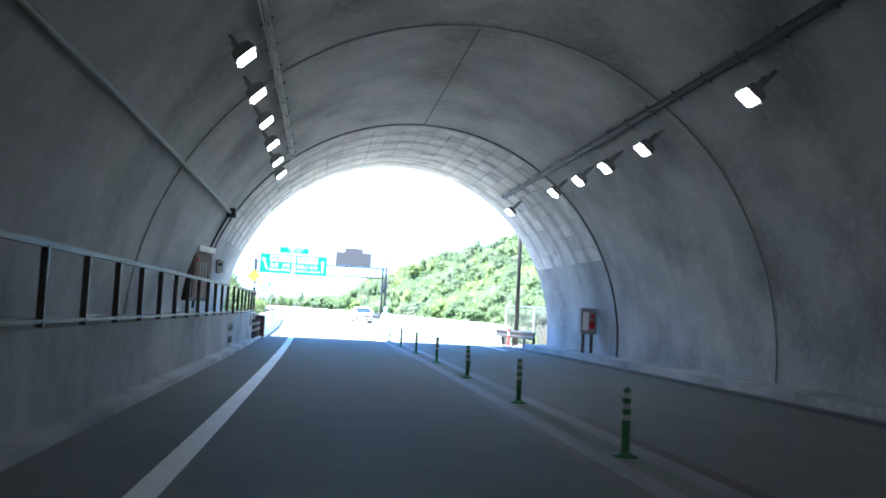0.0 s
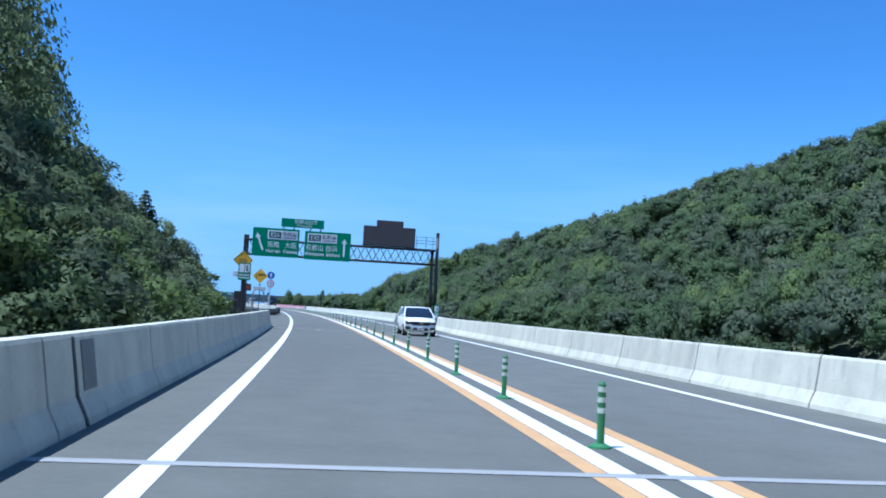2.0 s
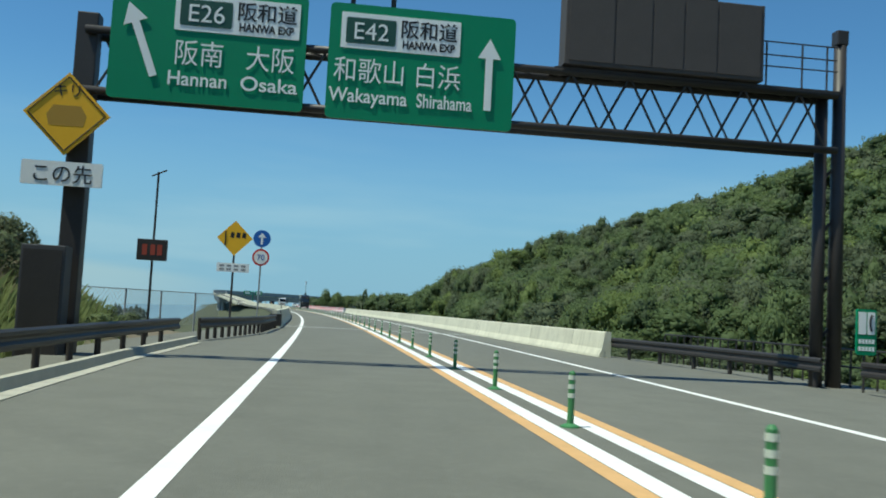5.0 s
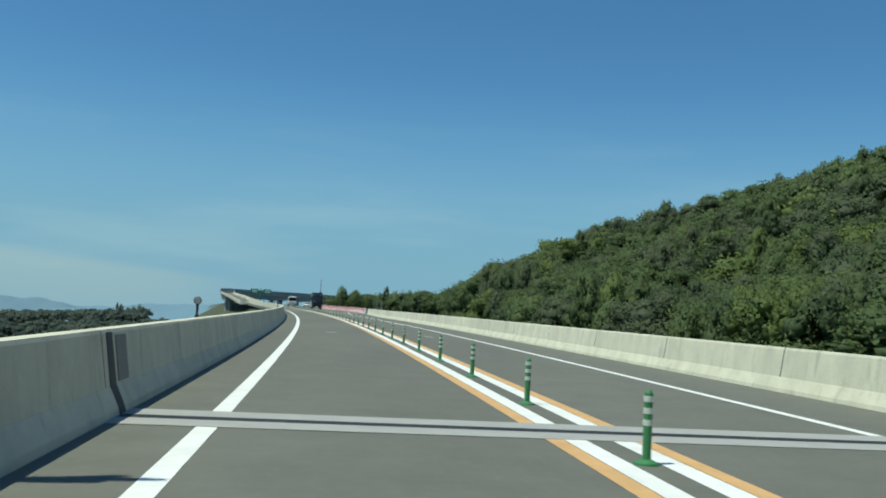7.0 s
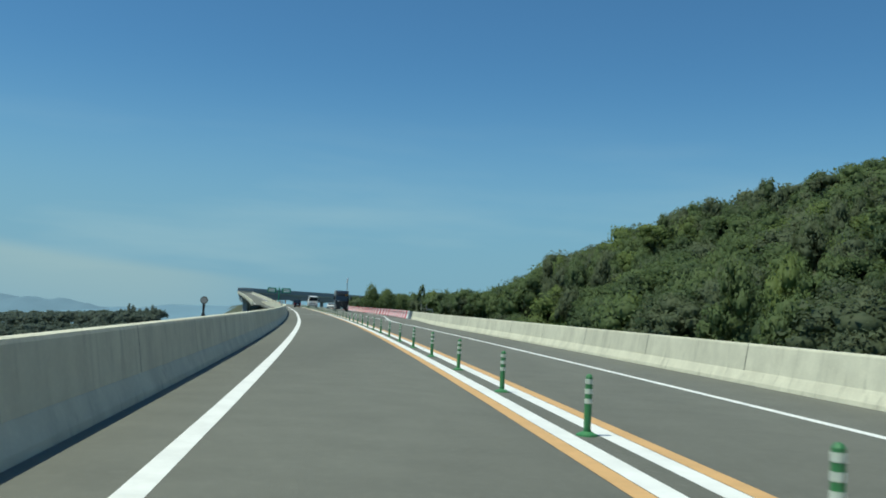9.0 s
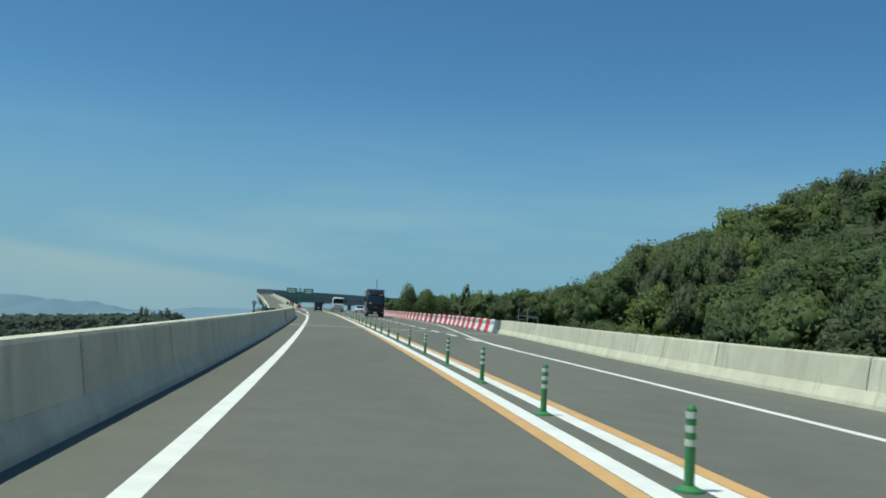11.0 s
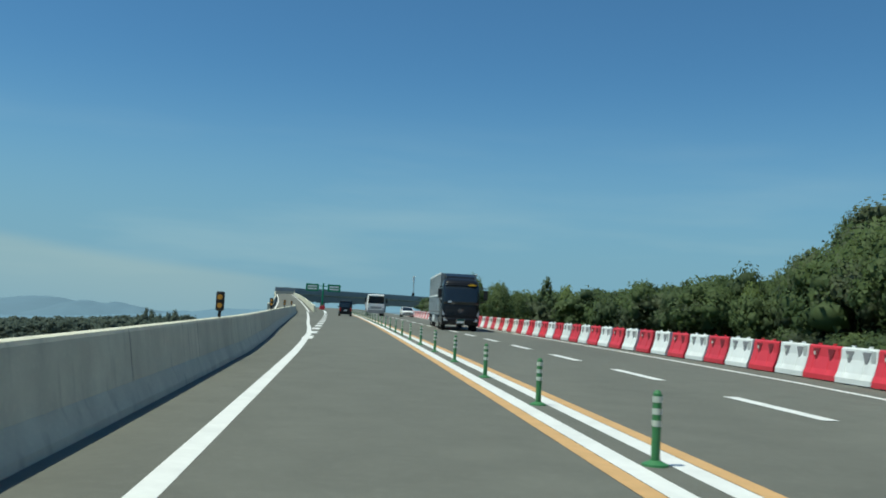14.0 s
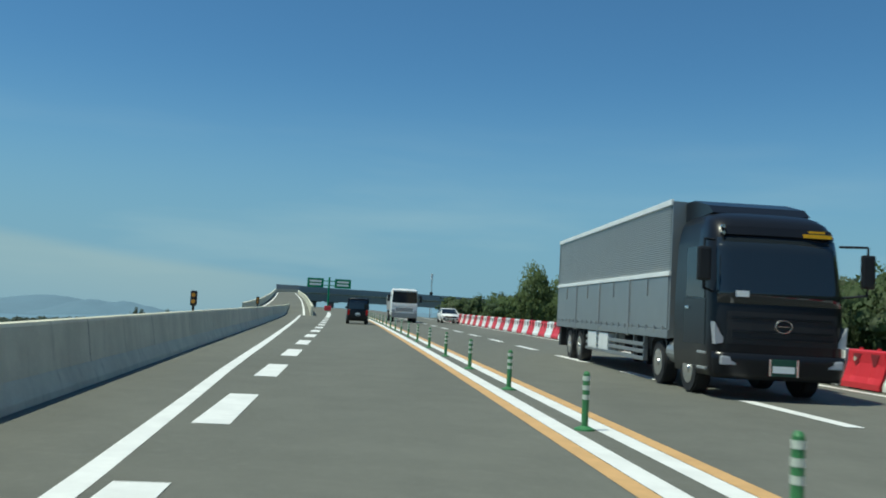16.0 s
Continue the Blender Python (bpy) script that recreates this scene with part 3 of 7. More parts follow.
bm = bmesh.new()
across = [-24, -20, -16, -12, -9, -6, -3, 0, 3, 6, 9, 12, 16, 20, 24, 28, 32, 36]
sheet = [[bm.verts.new(W(s, u, cover(s, u))) for u in across] for s in list(range(-58, 35, 4)) + [36.9]]
for a, b in zip(sheet, sheet[1:]):
    for i in range(len(across) - 1):
        bm.faces.new((a[i], a[i + 1], b[i + 1], b[i]))
structure("tunnel_hillside", bm, LITTER, "wooded hillside over the tunnel", "hillside", True)
bm = bmesh.new()
angles = [radians(-10 + 200 * i / 40) for i in range(41)]
rows = []
for s in (36.7, 37.3):
    inner = [bm.verts.new(W(s, CU + 7.3 * math.cos(a), CZ + 7.3 * math.sin(a))) for a in angles]
    outer = []
    for a in angles:
        c, d = math.cos(a), math.sin(a)
        k = min(24 / max(abs(c), 1e-6), (9.3 - CZ) / max(d, 1e-6) if d > 0 else 1e6)
        u = max(-18.0, min(18.0, CU + k * c))
        outer.append(bm.verts.new(W(s, u, min(cover(36.5, u), 9.3) if d > 0.1 else -0.5)))
    rows.append((inner, outer))
for i in range(40):
    for a, b in ((rows[0][0], rows[0][1]), (rows[1][0], rows[1][1]), (rows[0][1], rows[1][1]), (rows[0][0], rows[1][0])):
        bm.faces.new((a[i], a[i + 1], b[i + 1], b[i]))
bmesh.ops.recalc_face_normals(bm, faces=bm.faces)
structure("tunnel_headwall", bm, CONCRETE, "concrete headwall round the tunnel mouth", "wall")

# the crown seam, the kerb and the gutter on the right
structure("tunnel_seam", sweep([(CU - 0.015, CZ + 6.785), (CU + 0.015, CZ + 6.785), (CU + 0.015, CZ + 6.85), (CU - 0.015, CZ + 6.85)], 18, 28.1), DARKJOINT, "dark seam along the tunnel crown", "joint")
structure("tunnel_kerb_right", sweep([(5.7, -0.2), (5.73, 0.18), (7.0, 0.2), (7.0, -0.2)], -45, 37.5), TUNNEL, "low concrete kerb along the tunnel wall", "kerb")
structure("tunnel_gutter_right", sweep([(5.05, 0.003), (5.45, 0.003), (5.45, 0.006), (5.05, 0.006)], -45, 40), DARKJOINT, "dark drain channel along the shoulder", "gutter")
structure("tunnel_kerb_left", sweep([(-5.6, -0.2), (-5.6, 0.1), (-5.35, 0.1), (-5.3, -0.2)], -45, 35.8), TUNNEL, "low concrete kerb below the walkway", "kerb")


# darker bands run round the mouth along every second joint of its rings
def dark_bands(m, first_y, pitch):
    n, l = m.node_tree.nodes, m.node_tree.links
    shader = n["Principled BSDF"]
    paint = shader.inputs["Base Color"].links[0].from_socket
    geo = n.new("ShaderNodeNewGeometry")
    rough = n.new("ShaderNodeTexNoise")
    rough.inputs["Scale"].default_value, rough.inputs["Detail"].default_value = 1.7, 5
    l.new(geo.outputs["Position"], rough.inputs["Vector"])
    axis = n.new("ShaderNodeSeparateXYZ")
    l.new(geo.outputs["Position"], axis.inputs[0])
    shift = n.new("ShaderNodeMath")
    shift.operation = "MULTIPLY_ADD"
    l.new(rough.outputs["Fac"], shift.inputs[0])
    shift.inputs[1].default_value = 0.55
    l.new(axis.outputs["Y"], shift.inputs[2])
    turns = n.new("ShaderNodeMath")
    turns.operation = "PINGPONG"
    turns.inputs[1].default_value = pitch / 2
    back = n.new("ShaderNodeMath")
    back.operation = "SUBTRACT"
    back.inputs[1].default_value = first_y
    l.new(shift.outputs[0], back.inputs[0])
    l.new(back.outputs[0], turns.inputs[0])
    band_mask = n.new("ShaderNodeMapRange")
    band_mask.interpolation_type = "SMOOTHSTEP"
    band_mask.inputs["From Min"].default_value, band_mask.inputs["From Max"].default_value = 0.08, 0.42
    band_mask.inputs["To Min"].default_value, band_mask.inputs["To Max"].default_value = 0.62, 0.0
    l.new(turns.outputs[0], band_mask.inputs["Value"])
    mix = n.new("ShaderNodeMix")
    mix.data_type = "RGBA"
    l.new(band_mask.outputs["Result"], mix.inputs["Factor"])
    l.new(paint, mix.inputs["A"])
    mix.inputs["B"].default_value = (0.3, 0.29, 0.28, 1)
    l.new(mix.outputs["Result"], shader.inputs["Base Color"])


dark_bands(BLOCK, 28.6, 1.52)

# cast blocks that line the mouth, row by row round the arch
mouth = thing("mouth_lining_blocks", Matrix.Identity(4), "rough grey concrete blocks lining the tunnel mouth in rows", "tunnel lining", kind="structure")
chip = random.Random(17)
for row in range(30):
    a0, a1 = 24 + 132 * row / 30, 24 + 132 * (row + 1) / 30
    for col in range(9):
        s0, s1 = 28.34 + 8.82 * col / 9, 28.34 + 8.82 * (col + 1) / 9
        d = chip.choice((0.008, 0.012, 0.015, 0.02, 0.03))
        bm = bmesh.new()
        lo, hi = a0 + 0.07, a1 - 0.07
        v = [bm.verts.new(W(q, *on_arch(w, r))) for r in (6.86, 6.81 - d) for q, w in ((s0 + 0.008, lo), (s1 - 0.008, lo), (s1 - 0.008, hi), (s0 + 0.008, hi))]
        for f in ((4, 5, 6, 7), (0, 1, 5, 4), (1, 2, 6, 5), (2, 3, 7, 6), (3, 0, 4, 7)):
            bm.faces.new([v[i] for i in f])
        bmesh.ops.recalc_face_normals(bm, faces=bm.faces)
        part("block", bm, BLOCK, mouth)

# banded bollards where the walkway ends
for s, u in ((32.3, -5.43), (33.3, -5.43), (34.2, -5.43), (35.0, -5.43), (35.6, -5.43)):
    b = thing("bollard", M(s, u), "black bollard with grey bands beside the walkway", "bollard", "bollards by the walkway end")
    for i, mat in enumerate((BLACK, BLACK, BLACK, GREY, BLACK, GREY, BLACK)):
        bm = bmesh.new()
        rod(bm, (0, 0, 0.11 * i), (0, 0, 0.11 * (i + 1)), 0.05, n=12)
        part("band", bm, mat, b)
# dark square openings in the walkway's face
for s in (25.0, 25.6):
    for z in (0.3, 0.66):
        v = thing("vent_opening", M(s, -5.59, z), "small dark square vent in the walkway wall", "vent", "vents in the walkway wall")
        bm = bmesh.new()
        box(bm, -0.02, 0.02, -0.1, 0.1, -0.09, 0.09)
        part("cover", bm, BLACK, v)


# dark steel hatches near the walkway's end
for s in (33.4, 35.0):
    v = thing("walkway_hatch", M(s, -5.59, 0.75), "dark steel hatch in the walkway wall", "hatch", "hatches in the walkway wall")
    bm = bmesh.new()
    box(bm, -0.02, 0.015, -0.42, 0.42, -0.24, 0.22, 0.006)
    part("cover", bm, DARKSTEEL, v)
    bm = bmesh.new()
    box(bm, 0.015, 0.03, -0.06, 0.06, -0.03, 0.0)
    part("handle", bm, STEEL, v)


def railing(s0, s1):
    root = thing("railing", Matrix.Identity(4), "dark steel railing on the raised walkway", "railing", "railings on the walkway")
    for z, h in ((1.79, 0.03), (1.06, 0.02)):
        part("rail", sweep([(-5.72, z - h), (-5.66, z - h), (-5.66, z + h), (-5.72, z + h)], s0, s1, 4), DARKSTEEL, root)
    count = max(1, round((s1 - s0) / 1.5))
    for i in range(count + 1):
        bm = bmesh.new()
        box(bm, -0.035, 0.035, -0.035, 0.035, 0, 0.78)
        part("post", bm, DARKSTEEL, root, at=M(s0 + (s1 - s0) * i / count, -5.69, 1.0))


railing(-30, 25.0)
railing(26.8, 35.9)


def wall_panel():
    root = thing("wall_panel", M(25.6, -6.6, 1.42, turn=-16), "brown hose cabinet in a dark frame with a white hood", "cabinet")
    bm = bmesh.new()
    box(bm, -0.16, 0.06, -0.78, 0.78, -0.1, 1.36, 0.02)
    part("frame", bm, DARKSTEEL, root)
    bm = bmesh.new()
    box(bm, -0.1, 0.12, -0.6, 0.6, 0, 1.26, 0.02)
    part("body", bm, BROWN, root)
    bm = bmesh.new()
    box(bm, -0.02, 0.24, -0.56, 0.56, 1.27, 1.44, 0.02)
    part("lamp", bm, PLASTIC_WHITE, root, "white lamp hood")
    bm = bmesh.new()
    box(bm, 0.12, 0.135, -0.52, 0.52, 0.06, 1.2, 0.004)
    door = part("door", bm, BROWN, root)
    for y in (-0.2, 0.0, 0.2):
        bm = bmesh.new()
        box(bm, 0.135, 0.139, y - 0.035, y + 0.035, 0.5, 0.98)
        part("bar", bm, GREY, door, "pale lettering bar")
    bm = bmesh.new()
    rod(bm, (0.13, -0.4, 1.05), (0.16, -0.4, 1.05), 0.06, n=14)
    part("lamp_button", bm, RED, root, "round red lamp")
    bm = bmesh.new()
    box(bm, 0.135, 0.17, 0.38, 0.43, 0.55, 0.72, 0.005)
    part("handle", bm, STEEL, root)


wall_panel()


def hydrant_cabinet():
    root = thing("emergency_cabinet", M(30.2, 6.2, 0.2), "grey emergency cabinet on legs with a red lamp", "cabinet")
    for x in (-0.15, 0.15):
        bm = bmesh.new()
        box(bm, x - 0.05, x + 0.05, -0.05, 0.05, 0, 0.75)
        part("leg", bm, DARKSTEEL, root)
    bm = bmesh.new()
    box(bm, -0.3, 0.3, -0.16, 0.16, 0.66, 1.56, 0.02)
    part("body", bm, GREY, root)
    bm = bmesh.new()
    box(bm, -0.22, -0.02, -0.185, -0.16, 0.8, 1.42)
    part("door", bm, SIGNWHITE, root)
    bm = bmesh.new()
    rod(bm, (0.12, -0.22, 1.28), (0.12, -0.15, 1.28), 0.07, n=14)
    part("lamp", bm, RED, root, "round red lamp")
    bm = bmesh.new()
    box(bm, 0.02, 0.22, -0.18, -0.16, 0.85, 1.12)
    part("plate", bm, RED, root)


hydrant_cabinet()


# deep shade on the end marker is painted in: dark red, black for white
SHADED_RED = material("shaded_red_paint", (0.14, 0.035, 0.03), 0.7, vary=0.4, scale=6)


def end_marker(s, u, h, label):
    """Level stripes on the head of a wall."""
    root = thing("end_marker", M(s, u), label, "marker board")
    n = 6
    for i in range(n):
        bm = bmesh.new()
        box(bm, -0.2, 0.2, -0.03, 0.0, 0.06 + h * i / n, 0.06 + h * (i + 1) / n)
        part("stripe", bm, SHADED_RED if i % 2 == 0 else BLACK, root)
    bm = bmesh.new()
    box(bm, -0.03, 0.03, 0.0, 0.05, 0, h)
    part("post", bm, STEEL, root)


end_marker(35.85, -5.42, 0.8, "red striped marker on the barrier end, colours darkened for shade")

# a red and white marker post, a lamp column, a fence and a guard rail just outside on the right
marker = thing("marker_post", M(39.6, 5.52), "red marker post with white bands beside the barrier", "marker post")
for i in range(5):
    bm = bmesh.new()
    rod(bm, (0, 0, 0.16 * i), (0, 0, 0.16 * (i + 1)), 0.045, n=12)
    part("band", bm, ROOF_RED if i != 3 else PLASTIC_WHITE, marker)


def column(s, u, h):
    root = thing("lamp_column", M(s, u, -0.45), "tall dark steel lamp column behind the guard rail", "lamp column")
    bm = bmesh.new()
    rod(bm, (0, 0, 0), (0, 0, h), 0.11, 0.07, 12)
    part("pole", bm, DARKSTEEL, root, smooth=True)
    bm = bmesh.new()
    box(bm, -0.2, 0.2, -0.2, 0.2, 0, 0.06)
    part("base_plate", bm, STEEL, root)
    bm = bmesh.new()
    rod(bm, (0, 0, h), (-1.2, 0, h + 0.35), 0.05, n=8)
    part("arm", bm, DARKSTEEL, root)
    bm = bmesh.new()
    box(bm, -1.9, -1.15, -0.13, 0.13, h + 0.3, h + 0.42, 0.03)
    part("lamp_head", bm, GREY, root)


column(41.0, 6.2, 10.5)


def mesh_fence(points, h, label):
    """Posts with a wire net between; points are (s, u) along it."""
    root = thing("wire_fence", Matrix.Identity(4), label, "fence")
    for (s0, u0), (s1, u1) in zip(points, points[1:]):
        a, b = W(s0, u0, -0.4), W(s1, u1, -0.4)
        bm = bmesh.new()
        rod(bm, a, a + Vector((0, 0, h + 0.4)), 0.045, n=8)
        part("post", bm, FARGREY, root)
        bm = bmesh.new()
        rod(bm, a + Vector((0, 0, h + 0.38)), b + Vector((0, 0, h + 0.38)), 0.02, n=6)
        part("rail", bm, STEEL, root)
        bm = bmesh.new()
        d, n = b - a, 14
        for i in range(-6, n + 1):
            for flip in (0, 1):
                t0, t1 = i / n, i / n + 0.42
                q0, q1 = max(t0, 0), min(t1, 1)
                if q1 <= q0:
                    continue
                z0, z1 = (q0 - t0) / 0.42, (q1 - t0) / 0.42
                if flip:
                    z0, z1 = 1 - z0, 1 - z1
                rod(bm, a + d * q0 + Vector((0, 0, 0.4 + h * z0)), a + d * q1 + Vector((0, 0, 0.4 + h * z1)), 0.006, n=3)
        part("net", bm, STEEL, root, "fine wire net")


mesh_fence([(42.6, 6.05), (42.6, 7.45), (42.6, 8.85), (42.6, 10.25), (42.6, 11.65)], 1.88, "wire mesh fence on posts beyond the guard rail")


mesh_fence([(139, -15.5), (141.5, -13.6), (144, -11.8), (146, -10.6), (148, -9.3), (149.5, -8.3)], 1.6, "thin wire fence on posts beyond the guard rail")


# ---- guard rails ----
def guard_rail(points, label, mat=None, posts=2.0, height=0.72):
    """A corrugated beam on posts; points are (s, u)."""
    mat = mat or DARKSTEEL
    root = thing("guard_rail", Matrix.Identity(4), label, "guard rail", "guard rails")
    pts = []
    for (s0, u0), (s1, u1) in zip(points, points[1:]):
        n = max(1, math.ceil((s1 - s0) / 1.0))
        pts += [(s0 + (s1 - s0) * i / n, u0 + (u1 - u0) * i / n) for i in range(n)]
    pts.append(points[-1])
    wave = [(0.0, -0.17), (0.05, -0.13), (0.05, -0.07), (0.0, -0.02), (0.0, 0.02), (0.05, 0.07), (0.05, 0.13), (0.0, 0.17), (-0.02, 0.17), (0.02, 0.1), (-0.02, 0.02), (-0.02, -0.02), (0.02, -0.1), (-0.02, -0.17)]
    side = -1 if points[0][1] > 0 else 1
    bm = bmesh.new()
    rings = [[bm.verts.new(W(s, u + side * x, height - 0.17 + z)) for x, z in wave] for s, u in pts]
    for a, b in zip(rings, rings[1:]):
        for i in range(len(wave)):
            j = (i + 1) % len(wave)
            bm.faces.new((a[i], a[j], b[j], b[i]))
    bm.faces.new(rings[0]), bm.faces.new(rings[-1][::-1])
    bmesh.ops.recalc_face_normals(bm, faces=bm.faces)
    part("beam", bm, mat, root)
    s = points[0][0] + 0.4
    while s < points[-1][0]:
        u = between(s, *points)
        bm = bmesh.new()
        rod(bm, (0, 0, -0.45), (0, 0, height - 0.02), 0.065, n=10)
        part("post", bm, mat, root, at=M(s, u - side * 0.1, 0))
        s += posts
    return root


guard_rail([(36.8, 6.0), (38.9, 5.85), (40.4, 5.6), (41.7, 5.4)], "dark steel guard rail at the tunnel mouth", posts=1.3)
guard_rail([(92.2, -5.7), (95, -6.3), (100, -7.0), (106, -7.45), (114, -7.75), (122, -7.75), (130.5, -7.4)], "dark brown steel guard rail curving away behind the kerb")
guard_rail([(132, -7.0), (137, -6.2), (142, -5.6), (149, -5.4)], "dark brown steel guard rail on close posts", posts=0.9)
guard_rail([(111.2, 8.05), (114.6, 8.7), (118.6, 8.85), (121.2, 8.75)], "dark brown guard rail joining the barrier")
guard_rail([(122.4, 8.5), (125.1, 8.4), (128.4, 8.1), (130.5, 7.8), (133.9, 7.25)], "dark brown guard rail before the gantry post")

def kerb_line(s):
    return between(s, (92, -5.5), (95, -5.95), (100, -6.35), (106, -6.75), (114, -7.1), (122, -7.15), (131, -6.9))


kerb = structure("kerb_left", sweep([(-0.16, -0.3), (-0.16, 0.17), (-0.02, 0.17), (0.03, 0.0), (0.03, -0.3)], 92.3, 131, 1.5, shift=kerb_line), KERB, "concrete kerb curving along the shoulder", "kerb")
s = 92.5
while s < 130:
    bm = bmesh.new()
    wide = between(s, (92, 0.5), (104, 0.45), (116, 0.25), (131, 0.2))
    v = [bm.verts.new(W(q, kerb_line(q) + 0.035 + w, z)) for z in (0.0, 0.014) for q, w in ((s, 0), (s + 0.58, 0), (s + 0.58, wide), (s, wide))]
    for f in ((4, 5, 6, 7), (0, 1, 5, 4), (1, 2, 6, 5), (2, 3, 7, 6), (3, 0, 4, 7)):
        bm.faces.new([v[i] for i in f])
    bmesh.ops.recalc_face_normals(bm, faces=bm.faces)
    part("gutter_slab", bm, KERB, kerb)
    s += 0.61
cushion = thing("rail_end", M(149.9, -5.45), "dark rounded steel end of the guard rail", "guard rail")
bm = bmesh.new()
rod(bm, (0, 0, 0.12), (0, 0, 0.74), 0.33, n=20)
part("drum", bm, DARKSTEEL, cushion, smooth=False)
bm = bmesh.new()
rod(bm, (0, 0, 0.0), (0, 0, 0.14), 0.08, n=10)
part("post", bm, DARKSTEEL, cushion)


# ---- gantry and its signs ----
def lettering(text, size, mat, parent, x, z, y, centre=False, squeeze=1.0, bold=0.0):
    """Flat letters standing upright, read from the negative y side."""
    c = bpy.data.curves.new("letters", "FONT")
    c.body, c.size, c.extrude, c.offset = text, size, 0.004, bold
    c.align_x = "CENTER" if centre else "LEFT"
    holder = bpy.data.objects.new("letters", c)
    me = bpy.data.meshes.new_from_object(holder)
    bpy.data.objects.remove(holder)
    bpy.data.curves.remove(c)
    me.transform(Matrix.Translation((x, y, z)) @ Matrix.Rotation(radians(90), 4, "X") @ Matrix.Diagonal((squeeze, 1, 1, 1)))
    me.materials.clear()
    me.materials.append(mat)
    ob = new("lettering", me)
    ob.parent = parent
    return ob


def plate(x0, x1, z0, z1, y0, y1, r=0.08):
    """A board with rounded corners, standing upright."""
    pts = []
    for cx, cz, a0 in ((x1 - r, z1 - r, 0), (x0 + r, z1 - r, 90), (x0 + r, z0 + r, 180), (x1 - r, z0 + r, 270)):
        pts += [(cx + r * math.cos(radians(a0 + k)), cz + r * math.sin(radians(a0 + k))) for k in (0, 30, 60, 90)]
    return slab(bmesh.new(), pts, y0, y1)


def arrow(x0, z0, x1, z1, w, head):
    d = Vector((x1 - x0, z1 - z0)).normalized()
    n = Vector((-d.y, d.x))
    a, b = Vector((x0, z0)), Vector((x1, z1))
    c = b - d * head
    pts = [a + n * w, c + n * w, c + n * w * 3.2, b, c - n * w * 3.2, c - n * w, a - n * w]
    return slab(bmesh.new(), [tuple(p) for p in pts[::-1]], -0.505, -0.49)


def sign_board(root, x0, x1, z0, z1):
    s = part("sign_board", plate(x0, x1, z0, z1, -0.47, -0.41, 0.12), SIGNGREEN, root, "green road sign with white lettering")
    for f in (0.2, 0.8):
        bm = bmesh.new()
        x = x0 + (x1 - x0) * f
        box(bm, x - 0.05, x + 0.05, -0.41, -0.1, z0 + 0.1, z1 - 0.1)
        part("rib", bm, DARKSTEEL, root)
    return s


